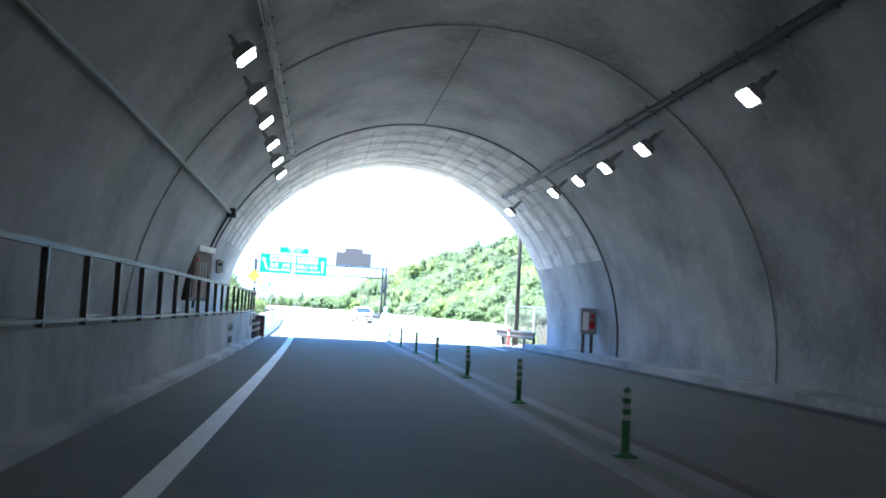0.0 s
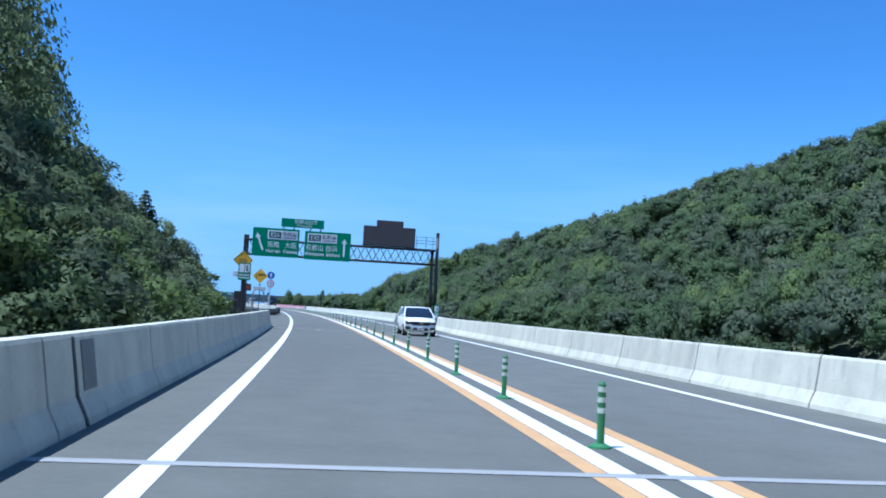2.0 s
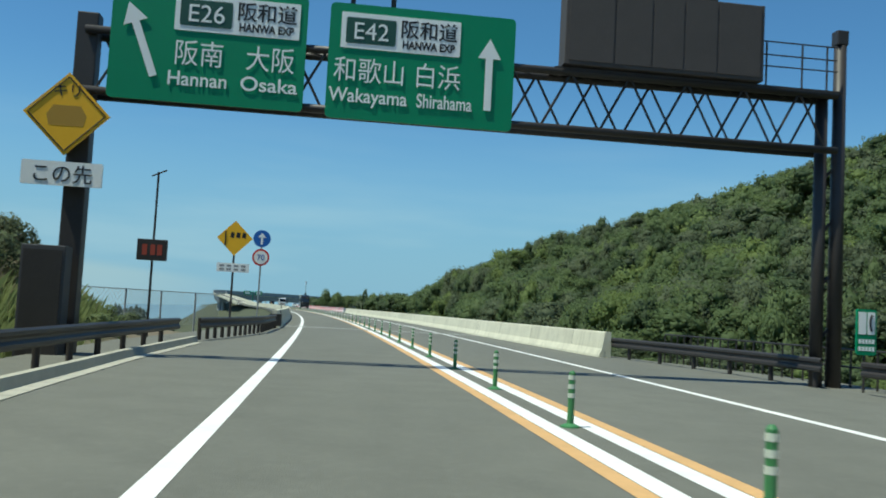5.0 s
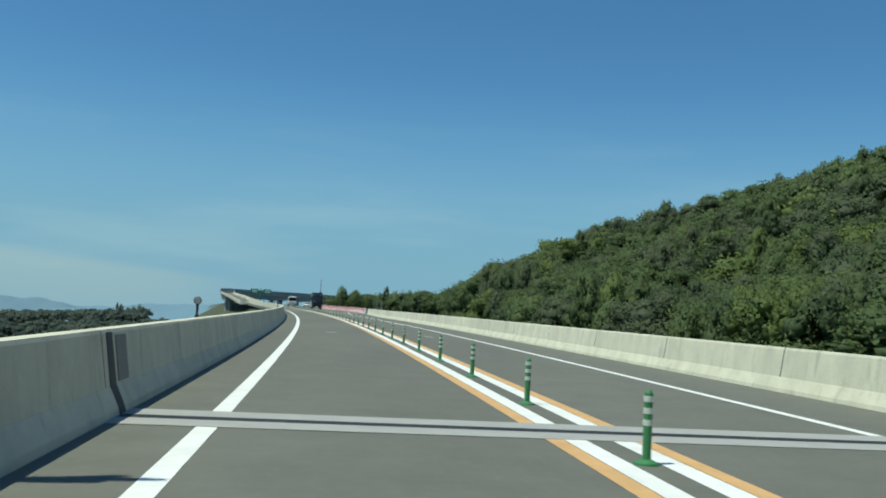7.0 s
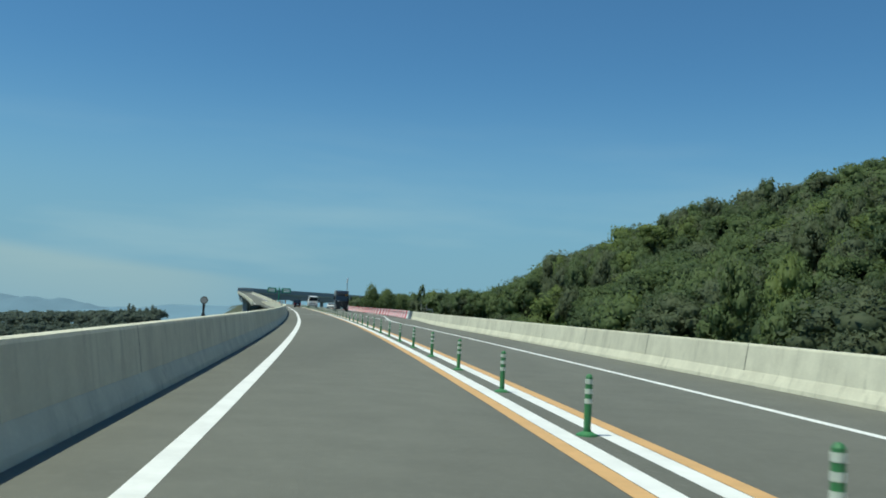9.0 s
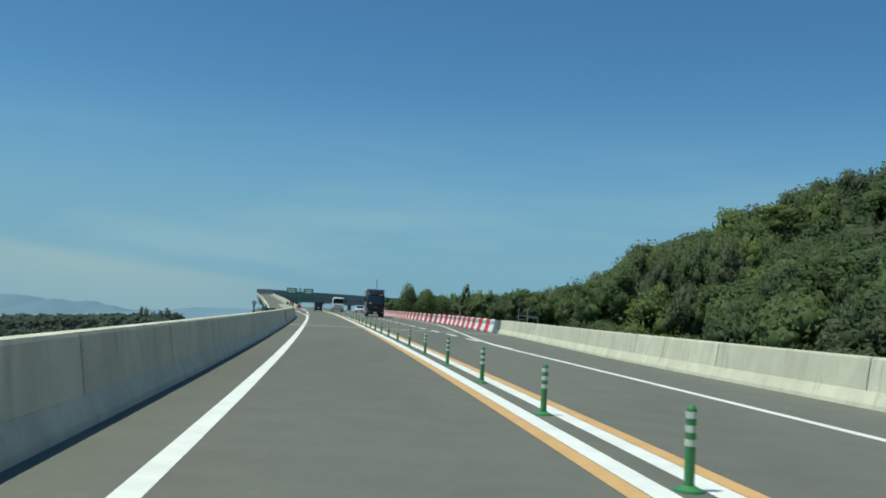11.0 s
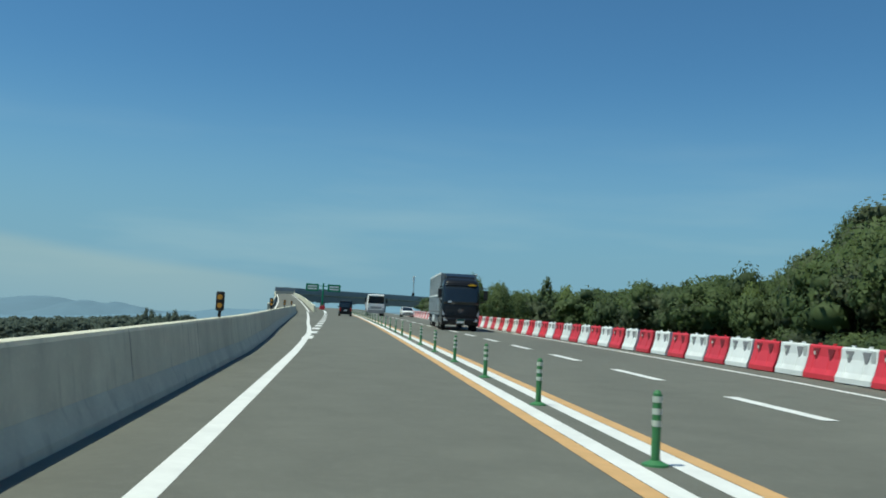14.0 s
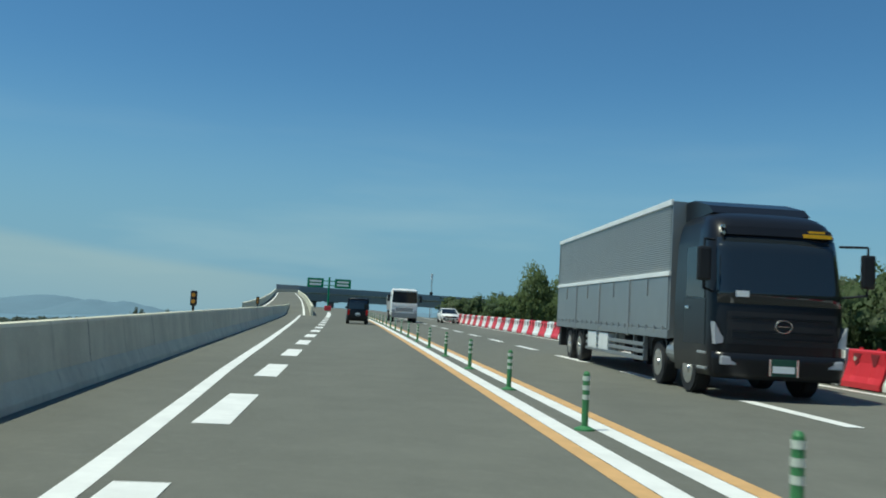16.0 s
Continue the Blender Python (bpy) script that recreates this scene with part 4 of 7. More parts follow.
def gantry():
    root = thing("sign_gantry", M(123.05, -0.17, -0.03) @ Matrix.Diagonal((0.921, 0.925, 0.928, 1)), "dark brown steel truss gantry carrying green signs across the road", "gantry")
    bm = bmesh.new()
    box(bm, -9.45, -8.95, -0.22, 0.22, -0.6, 8.1, 0.03)
    part("post", bm, DARKSTEEL, root)
    for x in (9.65, 10.15):
        bm = bmesh.new()
        rod(bm, (x, 0, -0.6), (x, 0, 9.1 if x > 10 else 7.7), 0.2 if x > 10 else 0.17, 0.16, 14)
        part("post", bm, DARKSTEEL, root, smooth=True)
    for z in (1.2, 2.6, 4.0, 5.4):
        bm = bmesh.new()
        rod(bm, (9.65, 0, z), (10.15, 0, z + 0.5), 0.05, n=6)
        part("tie", bm, DARKSTEEL, root)
    bm = bmesh.new()
    box(bm, 9.98, 10.3, -0.16, 0.16, 9.1, 9.5, 0.03)
    part("camera_head", bm, DARKSTEEL, root)
    for z in (6.2, 7.65):
        for y in (-0.32, 0.32):
            bm = bmesh.new()
            rod(bm, (-9.2, y, z), (9.9, y, z), 0.1, n=12)
            part("chord", bm, DARKSTEEL, root, smooth=True)
    n = 24
    for i in range(n):
        x0, x1 = -8.9 + 18.5 * i / n, -8.9 + 18.5 * (i + 1) / n
        up = i % 2 == 0
        for y in (-0.32, 0.32):
            bm = bmesh.new()
            low, high = (6.2, 7.65) if up == (y < 0) else (7.65, 6.2)
            rod(bm, (x0, y, low), (x1, y, high), 0.035, n=6)
            part("diagonal", bm, DARKSTEEL, root)
        bm = bmesh.new()
        rod(bm, (x0, -0.32, 7.65), (x1, 0.32, 7.65), 0.025, n=6)
        part("strut", bm, DARKSTEEL, root)
    # two big boards and the small one on top
    a = sign_board(root, -8.6, -4.02, 6.05, 8.87)
    b = sign_board(root, -3.48, 1.14, 5.98, 8.82)
    c = part("name_board", plate(-5.87, -1.64, 9.08, 9.95, -0.47, -0.41, 0.05), SIGNGREEN, root, "narrow green name board")
    for x in (-5.6, -4.6, -2.95, -1.95):
        bm = bmesh.new()
        box(bm, x - 0.06, x + 0.06, -0.4, -0.3, 7.7, 9.2)
        part("bracket", bm, DARKSTEEL, root)
    y = -0.49
    for brd, x0, z0, num, names, latin, ax in ((a, -7.15, 7.78, "E26", ("阪南", "大阪"), ("Hannan", "Osaka"), (-7.55, 6.62, -8.22, 8.35)), (b, -3.2, 7.72, "E42", ("和歌山", "白浜"), ("Wakayama", "Shirahama"), (0.5, 6.45, 0.5, 8.25))):
        frame_ = part("number_panel", plate(x0, x0 + 2.95, z0, z0 + 0.88, -0.49, -0.47, 0.03), SIGNWHITE, brd, "white panel")
        part("number_field", plate(x0 + 0.12, x0 + 1.34, z0 + 0.12, z0 + 0.76, -0.5, -0.49, 0.05), SIGNDARK, brd, "dark green field")
        lettering(num, 0.6, SIGNWHITE, brd, x0 + 0.73, z0 + 0.23, -0.505, True)
        lettering("阪和道", 0.48, BLACK, brd, x0 + 2.16, z0 + 0.4, -0.495, True, 1.0, 0.006)
        lettering("HANWA EXP", 0.27, BLACK, brd, x0 + 2.16, z0 + 0.1, -0.495, True, 0.82, 0.009)
        if num == "E26":
            spots = ((x0 + 0.62, names[0], latin[0]), (x0 + 2.3, names[1], latin[1]))
        else:
            spots = ((x0 + 0.75, names[0], latin[0]), (x0 + 2.42, names[1], latin[1]))
        for cx, k, e in spots:
            lettering(k, 0.66, SIGNWHITE, brd, cx, z0 - 0.78, y, True, 0.9)
            lettering(e, 0.48, SIGNWHITE, brd, cx + (0.2 if e == "Shirahama" else 0), z0 - 1.32, y, True, {"Hannan": 0.96, "Osaka": 1.12, "Wakayama": 0.9, "Shirahama": 0.7}[e], 0.006)
        part("arrow", arrow(*ax, 0.09, 0.5), SIGNWHITE, brd, "white arrow")
    lettering("和歌山JCT.", 0.5, SIGNWHITE, c, -3.4, 9.5, y, True)
    lettering("Wakayama", 0.34, SIGNWHITE, c, -3.6, 9.18, y, True)
    # the dark message display with its walkway rail
    bm = bmesh.new()
    box(bm, 2.4, 7.7, -0.55, 0.05, 7.8, 9.78, 0.02)
    display = part("display", bm, DISPLAY, root, "unlit dark message display")
    bm = bmesh.new()
    box(bm, 3.72, 6.42, -0.55, 0.05, 9.78, 10.4, 0.02)
    part("display_top", bm, DISPLAY, display)
    for x0, x1 in ((2.5, 3.66), (3.72, 4.65), (4.71, 5.5), (5.56, 6.4), (6.46, 7.6)):
        bm = bmesh.new()
        box(bm, x0, x1, -0.57, -0.55, 7.9, 9.68)
        part("panel", bm, DISPLAY, display)
    for x in (7.9, 8.9, 9.6):
        bm = bmesh.new()
        rod(bm, (x, -0.3, 7.7), (x, -0.3, 8.95), 0.025, n=6)
        part("rail_post", bm, DARKSTEEL, root)
    for z in (8.3, 8.6, 8.95):
        bm = bmesh.new()
        rod(bm, (7.75, -0.3, z), (9.9, -0.3, z), 0.02, n=6)
        part("rail", bm, DARKSTEEL, root)
    bm = bmesh.new()
    box(bm, 2.2, 10.0, -0.4, 0.4, 7.7, 7.76)
    part("walkway", bm, DARKSTEEL, root)


gantry()


def diamond(bm, cx, cz, r, y0, y1):
    return slab(bm, [(cx + r, cz), (cx, cz + r), (cx - r, cz), (cx, cz - r)], y0, y1)


def bars(parent, x0, x1, z0, z1, y, rows, mat):
    """Writing that cannot be read, as rows of plain bars."""
    h = (z1 - z0) / rows
    for i in range(rows):
        bm = bmesh.new()
        box(bm, x0, x1, y - 0.004, y, z0 + h * i + h * 0.2, z0 + h * i + h * 0.8)
        part("bar", bm, mat, parent)


def fog_sign():
    root = thing("warning_sign", M(122.45, -8.8, 0.05) @ Matrix.Scale(0.93, 4), "yellow diamond warning sign on the gantry post", "road sign")
    d = part("diamond_board", diamond(bmesh.new(), 0, 5.43, 0.96, -0.03, 0.03), YELLOW, root)
    for k in range(4):
        a, b = [(0.86 * math.cos(radians(90 * (k + j))), 5.43 + 0.86 * math.sin(radians(90 * (k + j)))) for j in (0, 1)]
        bm = bmesh.new()
        rod(bm, (a[0], -0.034, a[1]), (b[0], -0.034, b[1]), 0.014, n=4)
        part("edge_line", bm, BLACK, d)
    lettering("キリ", 0.34, BLACK, d, 0, 5.85, -0.036, True)
    bm = bmesh.new()
    slab(bm, [(-0.38, 5.15), (0.38, 5.15), (0.44, 5.4), (0.3, 5.62), (-0.3, 5.62), (-0.44, 5.4)], -0.034, -0.03)
    part("car_shape", bm, material("faded_ochre", (0.42, 0.24, 0.03), 0.6), d, "faded car outline")
    p = part("caption_board", plate(-0.89, 0.89, 3.77, 4.32, -0.03, 0.03, 0.03), SIGNWHITE, root, "white plate with black lettering")
    lettering("この先", 0.46, BLACK, p, 0, 3.87, -0.036, True)
    for z in (5.2, 4.05):
        bm = bmesh.new()
        box(bm, -0.3, 0.3, 0.03, 0.4, z - 0.04, z + 0.04)
        part("clamp", bm, STEEL, root)


fog_sign()


def wind_sign():
    root = thing("warning_sign", M(149.6, -7.75, -0.42) @ Matrix.Scale(1.13, 4), "yellow diamond cross-wind sign on a dark pole", "road sign")
    z = 4.37
    bm = bmesh.new()
    rod(bm, (0, 0.06, 0), (0, 0.06, z + 0.6), 0.05, n=10)
    part("pole", bm, DARKSTEEL, root)
    d = part("diamond_board", diamond(bmesh.new(), 0, z, 0.8, -0.03, 0.0), YELLOW, root)
    for x in (-0.12, 0.14, 0.4):
        bm = bmesh.new()
        slab(bm, [(x - 0.09, z + 0.05), (x + 0.08, z + 0.0), (x + 0.1, z + 0.24), (x - 0.05, z + 0.28)], -0.036, -0.03)
        part("stripe", bm, BLACK, d)
    bm = bmesh.new()
    rod(bm, (-0.42, -0.034, z - 0.35), (-0.42, -0.034, z + 0.3), 0.03, n=5)
    part("pole_mark", bm, BLACK, d)
    p = part("caption_board", plate(-0.72, 0.72, z - 1.55, z - 1.15, -0.03, 0.0, 0.02), SIGNWHITE, root, "white plate")
    for x in (-0.5, -0.18, 0.14, 0.46):
        bars(p, x - 0.1, x + 0.1, z - 1.51, z - 1.19, -0.031, 2, GREY)


wind_sign()


def round_signs():
    root = thing("round_signs", M(151.6, -6.5, -0.4) @ Matrix.Scale(1.15, 4), "blue and red-ringed round signs on one pole", "road sign")
    bm = bmesh.new()
    rod(bm, (0, 0.06, 0), (0, 0.06, 4.8), 0.04, n=10)
    part("pole", bm, STEEL, root)
    bm = bmesh.new()
    rod(bm, (0, 0.0, 4.45), (0, -0.03, 4.45), 0.4, n=28)
    d = part("disc", bm, BLUE, root, "blue disc with a white mark")
    bm = bmesh.new()
    slab(bm, [(-0.05, 4.17), (0.05, 4.17), (0.05, 4.5), (0.2, 4.5), (0.0, 4.72), (-0.2, 4.5), (-0.05, 4.5)], -0.04, -0.032)
    part("mark", bm, SIGNWHITE, d)
    bm = bmesh.new()
    rod(bm, (0, 0.0, 3.57), (0, -0.03, 3.57), 0.4, n=28)
    d = part("disc", bm, RED, root, "red ring round a white disc")
    bm = bmesh.new()
    rod(bm, (0, -0.03, 3.57), (0, -0.036, 3.57), 0.31, n=28)
    part("field", bm, SIGNWHITE, d)
    lettering("70", 0.36, BLUE, d, 0, 3.45, -0.04, True)


round_signs()


def speed_display():
    root = thing("speed_display", M(132.8, -8.75, -0.45) @ Matrix.Scale(0.86, 4), "small red-lit display box on a thin dark pole", "display")
    bm = bmesh.new()
    rod(bm, (0, 0, 0), (0, 0, 6.8), 0.05, 0.04, 10)
    part("pole", bm, DARKSTEEL, root)
    bm = bmesh.new()
    rod(bm, (-0.25, 0, 6.62), (0.3, 0, 6.88), 0.03, n=6)
    part("arm", bm, DARKSTEEL, root)
    bm = bmesh.new()
    box(bm, -0.55, 0.55, -0.25, -0.05, 3.4, 4.2, 0.03)
    b = part("box", bm, DARKSTEEL, root)
    for x in (-0.35, -0.05, 0.2):
        bm = bmesh.new()
        box(bm, x, x + 0.18, -0.258, -0.25, 3.6, 4.0)
        part("digit_block", bm, REDLED, b)


speed_display()


def phone_sign(s, u, z0, w, h, post, label):
    root = thing("phone_sign", M(s, u, -0.45), label, "road sign")
    bm = bmesh.new()
    rod(bm, (0, 0.06, 0), (0, 0.06, z0 + 0.5), post, n=10)
    part("pole", bm, DARKSTEEL, root)
    p = part("board", plate(-w / 2, w / 2, z0, z0 + h, -0.03, 0.03, 0.05), SIGNGREEN, root, "green board with white fields")
    for x0, x1 in ((-w * 0.42, -w * 0.03), (w * 0.03, w * 0.42)):
        part("field", plate(x0, x1, z0 + h * 0.45, z0 + h * 0.94, -0.036, -0.03, 0.03), SIGNWHITE, p)
    bm = bmesh.new()
    for k in range(7):
        a0, a1 = [radians(110 + 140 * (k + j) / 7) for j in (0, 1)]
        rod(bm, (w * 0.3 + 0.13 * w * math.cos(a0), -0.04, z0 + h * 0.7 + 0.18 * h * math.sin(a0)), (w * 0.3 + 0.13 * w * math.cos(a1), -0.04, z0 + h * 0.7 + 0.18 * h * math.sin(a1)), 0.055 * w, n=6)
    part("handset", bm, BLACK, p, "black handset")
    for k in range(5):
        x = w * (-0.34 + 0.17 * k)
        bars(p, x - w * 0.06, x + w * 0.06, z0 + h * 0.06, z0 + h * 0.38, -0.031, 2, SIGNWHITE)


phone_sign(95.5, -7.2, 3.1, 0.74, 1.05, 0.045, "green emergency telephone sign on a dark pole")
phone_sign(121.8, 9.2, 1.3, 0.48, 1.05, 0.03, "small green and white emergency telephone board")


def cabinet(s, u, w, d, h, label):
    root = thing("roadside_cabinet", M(s, u, -0.45), label, "cabinet")
    bm = bmesh.new()
    box(bm, -w / 2, w / 2, -d / 2, d / 2, 0.1, h, 0.02)
    part("body", bm, material("dark_grey_cabinet", (0.06, 0.06, 0.065), 0.6, vary=0.2), root)
    bm = bmesh.new()
    box(bm, -w / 2 - 0.05, w / 2 + 0.05, -d / 2 - 0.05, d / 2 + 0.05, 0, 0.1)
    part("plinth", bm, CONCRETE, root)
    bm = bmesh.new()
    box(bm, -w / 2 + 0.06, w / 2 - 0.06, -d / 2 - 0.015, -d / 2, 0.2, h - 0.1)
    part("door", bm, DARKSTEEL, root)


cabinet(122.4, -8.95, 0.9, 0.5, 2.72, "dark grey control cabinet beside the gantry post")
cabinet(100.5, -8.1, 0.6, 0.5, 1.9, "dark grey cabinet on the verge behind the barrier")


def hoop_gate(s, u):
    root = thing("hoop_ladder", M(s, u, -0.45), "two bent grey hoop rails of a ladder beside the barrier", "ladder")
    for y in (0.0, 0.75):
        bm = bmesh.new()
        pts = [(-0.32, 0.0), (-0.32, 2.2)] + [(0.32 * math.cos(radians(180 - 20 * k)), 2.2 + 0.34 * math.sin(radians(20 * k))) for k in range(1, 9)] + [(0.32, 2.2), (0.32, 1.8)]
        for a, b in zip(pts, pts[1:]):
            rod(bm, (a[0], y, a[1]), (b[0], y, b[1]), 0.028, n=8)
        part("hoop", bm, STEEL, root)
    for z in (0.6, 1.0):
        bm = bmesh.new()
        rod(bm, (-0.32, 0, z), (-0.32, 0.75, z), 0.02, n=6)
        part("rung", bm, STEEL, root)


hoop_gate(91.2, -6.1)


def rail_fence(s0, s1, u0, u1, label):
    root = thing("rail_fence", Matrix.Identity(4), label, "fence")
    n = round((s1 - s0) / 0.5)
    for i in range(n + 1):
        f = i / n
        bm = bmesh.new()
        box(bm, -0.02, 0.02, -0.02, 0.02, -0.45, 0.95)
        part("post", bm, DARKSTEEL, root, at=M(s0 + (s1 - s0) * f, u0 + (u1 - u0) * f))
    for z in (0.5, 0.93):
        bm = bmesh.new()
        rod(bm, W(s0, u0, z), W(s1, u1, z), 0.025, n=6)
        part("rail", bm, DARKSTEEL, root)


rail_fence(86, 99, -6.9, -7.6, "low dark rail fence behind the barrier")
rail_fence(112, 134, 10.6, 9.3, "low dark rail fence behind the guard rail")

# steel hoops of a ladder on the outer side of the right wall
ladder = thing("ladder", M(288.5, 9.9, -0.6), "grey steel ladder rails rising behind the barrier", "ladder")
for x in (-0.3, 0.3):
    bm = bmesh.new()
    pts = [(0, 0), (0, 2.25), (-0.06, 2.36), (-0.16, 2.38)]
    for a, b in zip(pts, pts[1:]):
        rod(bm, (x, a[0], a[1]), (x, b[0], b[1]), 0.03, n=8)
    part("stile", bm, STEEL, ladder)
for z in (1.9, 1.65):
    bm = bmesh.new()
    rod(bm, (-0.3, 0, z), (0.3, 0, z), 0.02, n=6)
    part("rung", bm, STEEL, ladder)
bm = bmesh.new()
box(bm, 0.3, 1.0, -0.03, 0.03, 1.78, 1.9)
rod(bm, (1.0, 0, 0), (1.0, 0, 1.9), 0.03, n=8)
part("side_rail", bm, STEEL, ladder)


# ---- more road markings, joints ----
def dash(u0, u1, s0, s1, z=0.004):
    bm = bmesh.new()
    v = [bm.verts.new(W(s, u, zz)) for zz in (z - 0.003, z) for s, u in ((s0, u0), (s0, u1), (s1, u1), (s1, u0))]
    for f in ((4, 5, 6, 7), (0, 1, 5, 4), (1, 2, 6, 5), (2, 3, 7, 6), (3, 0, 4, 7)):
        bm.faces.new([v[i] for i in f])
    return bm


lane_dashes = thing("road_marking_dashes", Matrix.Identity(4), "broken white lane line on the asphalt", "road marking", kind="structure")
s = 280.2 - 14
while s < 465:
    part("dash", dash(4.07, 4.35, s - 0.3, s + 3.1, 0.01), WHITE, lane_dashes)
    s += 7.0
merge_dashes = thing("road_marking_merge", Matrix.Identity(4), "thick broken white line where the ramp lane begins", "road marking", kind="structure")
s = 347.8 - 3 * 6.2
while s < 425:
    part("dash", dash(-4.42, -4.02, s, s + 3.1, 0.006), WHITE, merge_dashes)
    s += 6.2
strip("road_marking_ramp", lambda s: -4.42, lambda s: -4.0, 425, 470, 0.005, WHITE, "solid white line along the ramp nose")
for s0, wide in ((46.9, 0.18), (89.3, 0.22), (155.6, 1.3), (287.9, 1.4)):
    j = thing("expansion_joint", Matrix.Identity(4), "bridge expansion joint across the road", "expansion joint", kind="structure")
    lo, hi = left_foot(s0), right_foot(s0)
    if wide > 0.5:
        part("edge", dash(lo, hi, s0 - wide / 2, s0 - 0.14, 0.008), JOINT, j)
        part("edge", dash(lo, hi, s0 + 0.14, s0 + wide / 2, 0.008), JOINT, j)
        part("seal", dash(lo, hi, s0 - 0.14, s0 + 0.14, 0.007), DARKJOINT, j)
    else:
        part("edge", dash(lo, hi, s0 - wide / 2, s0 + wide / 2, 0.008), JOINT, j)
for s0, u0 in ((88.0, -2.5), (188.2, -2.45), (188.2, 2.2), (287.6, -2.5), (287.2, 2.2)):
    m = thing("road_marking_tick", Matrix.Identity(4), "short white cross mark on the lane", "road marking", kind="structure")
    part("tick", dash(u0 - 0.25, u0 + 0.25, s0, s0 + 0.16, 0.009), WHITE, m)

# grey plates at the left wall's joints, and dark strips for the recesses' shade
PLATE = material("grey_cover", (0.2, 0.205, 0.195), 0.65, vary=0.3)
RECESS_SHADE = material("recess_shade_grey", (0.07, 0.07, 0.068), 0.8, vary=0.2)
for s0, half in ((48.8, 0.04), (155.8, 0.13), (288.7, 0.11)):
    p = thing("wall_joint_cover", M(s0, left_foot(s0) - 0.2), "grey steel cover plate beside the dark wall joint", "cover plate")
    bm = bmesh.new()
    box(bm, -0.03, 0.012, 0.27, 0.78, 0.33, 0.85)
    for v in bm.verts:
        v.co.x += 0.07 - (v.co.z - 0.3) * 0.155
    part("plate", bm, PLATE, p)
    bm = bmesh.new()
    slab(bm, [(0.208, 0.01), (0.184, 0.085), (0.082, 0.308), (-0.012, 0.89), (-0.06, 0.89), (0.0, 0.01)], -half, half)
    part("gap_seal", bm, RECESS_SHADE, p)


# ---- plastic barriers ----
# grey that paints the shade of the overlap notch on white blocks
POCKET_GREY = material("pocket_shade_grey", (0.5, 0.52, 0.5), 0.5, vary=0.2, scale=6)
# hand holes are solid patches, coloured for the shade inside a deep hole
HOLE_GREY = material("hole_shade_grey", (0.25, 0.25, 0.26), 0.8)
HOLE_RED = material("hole_shade_red", (0.22, 0.02, 0.03), 0.8)


def water_barrier(m, mat, label):
    root = thing("plastic_barrier", m, label, "traffic barrier", "red and white plastic barriers")
    bm = bmesh.new()
    prof = [(-0.25, 0.03), (-0.25, 0.16), (-0.19, 0.3), (-0.11, 0.62), (-0.1, 0.88), (-0.07, 0.92), (0.07, 0.92), (0.1, 0.88), (0.11, 0.62), (0.19, 0.3), (0.25, 0.16), (0.25, 0.03)]
    ys = [-0.78, -0.74, -0.5, -0.47, -0.29, -0.26, 0.26, 0.29, 0.47, 0.5, 0.74, 0.78]
    rings = []
    for y in ys:
        pinch = 0.93 if abs(y) > 0.76 else 1.0
        groove = 0.9 if 0.28 < abs(y) < 0.48 else 1.0
        rings.append([bm.verts.new((x * pinch * (groove if 0.25 < z < 0.85 else 1), y + (0.1 * (0.5 - z) if abs(y) > 0.7 else 0), z)) for x, z in prof])
    n = len(prof)
    for a, b in zip(rings, rings[1:]):
        for i in range(n):
            j = (i + 1) % n
            bm.faces.new((a[i], a[j], b[j], b[i]))
    bm.faces.new(rings[0]), bm.faces.new(rings[-1][::-1])
    bmesh.ops.recalc_face_normals(bm, faces=bm.faces)
    part("body", bm, mat, root)
    for y in (-0.36, 0.36):
        bm = bmesh.new()
        slab(bm, [(y - 0.19, 0.83), (y + 0.16, 0.83), (y + 0.06, 0.52), (y + 0.0, 0.51)], -0.118, -0.09, "x")
        part("hand_hole", bm, HOLE_GREY if mat is PLASTIC_WHITE else HOLE_RED, root)
        bm = bmesh.new()
        rod(bm, (0, y, 0.91), (0, y, 0.97), 0.05, n=10)
        part("cap", bm, mat, root)
        bm = bmesh.new()
        box(bm, -0.24, 0.24, y - 0.1, y + 0.1, 0.0, 0.04)
        part("foot", bm, BLACK, root)
    bm = bmesh.new()
    rod(bm, (-0.125, 0.43, 0.7), (-0.1, 0.43, 0.7), 0.055, n=12)
    part("reflector", bm, REFLECT, root)
    bm = bmesh.new()
    slab(bm, [(-0.73, 0.86), (-0.56, 0.86), (-0.56, 0.52), (-0.73, 0.56)], -0.122, -0.1, "x")
    part("coupling_pocket", bm, POCKET_GREY if mat is PLASTIC_WHITE else mat, root)
    return root


pair = [None, None]
k, s = 1, 292.734
while s < 440:
    u = between(s, (291, 8.75), (300, 9.0), (308, 9.4), (319, 9.8), (327, 9.75), (335, 9.45), (350, 9.2), (470, 9.1))
    m = M(s, u)
    if pair[k % 2] is None:
        pair[k % 2] = water_barrier(m, (ROOF_RED, PLASTIC_WHITE)[k % 2], ("red plastic water-filled barrier block in a row", "white plastic water-filled barrier block in a row")[k % 2])
    else:
        copy_thing(pair[k % 2], m)
    k, s = k + 1, s + 1.664
endcover = thing("wall_end_cover", M(291.6, 8.88), "grey steel cover on the barrier wall end", "cover plate")
bm = bmesh.new()
box(bm, -0.03, 0.3, 0.0, 0.05, 0.3, 0.9)
part("plate", bm, GREY, endcover)


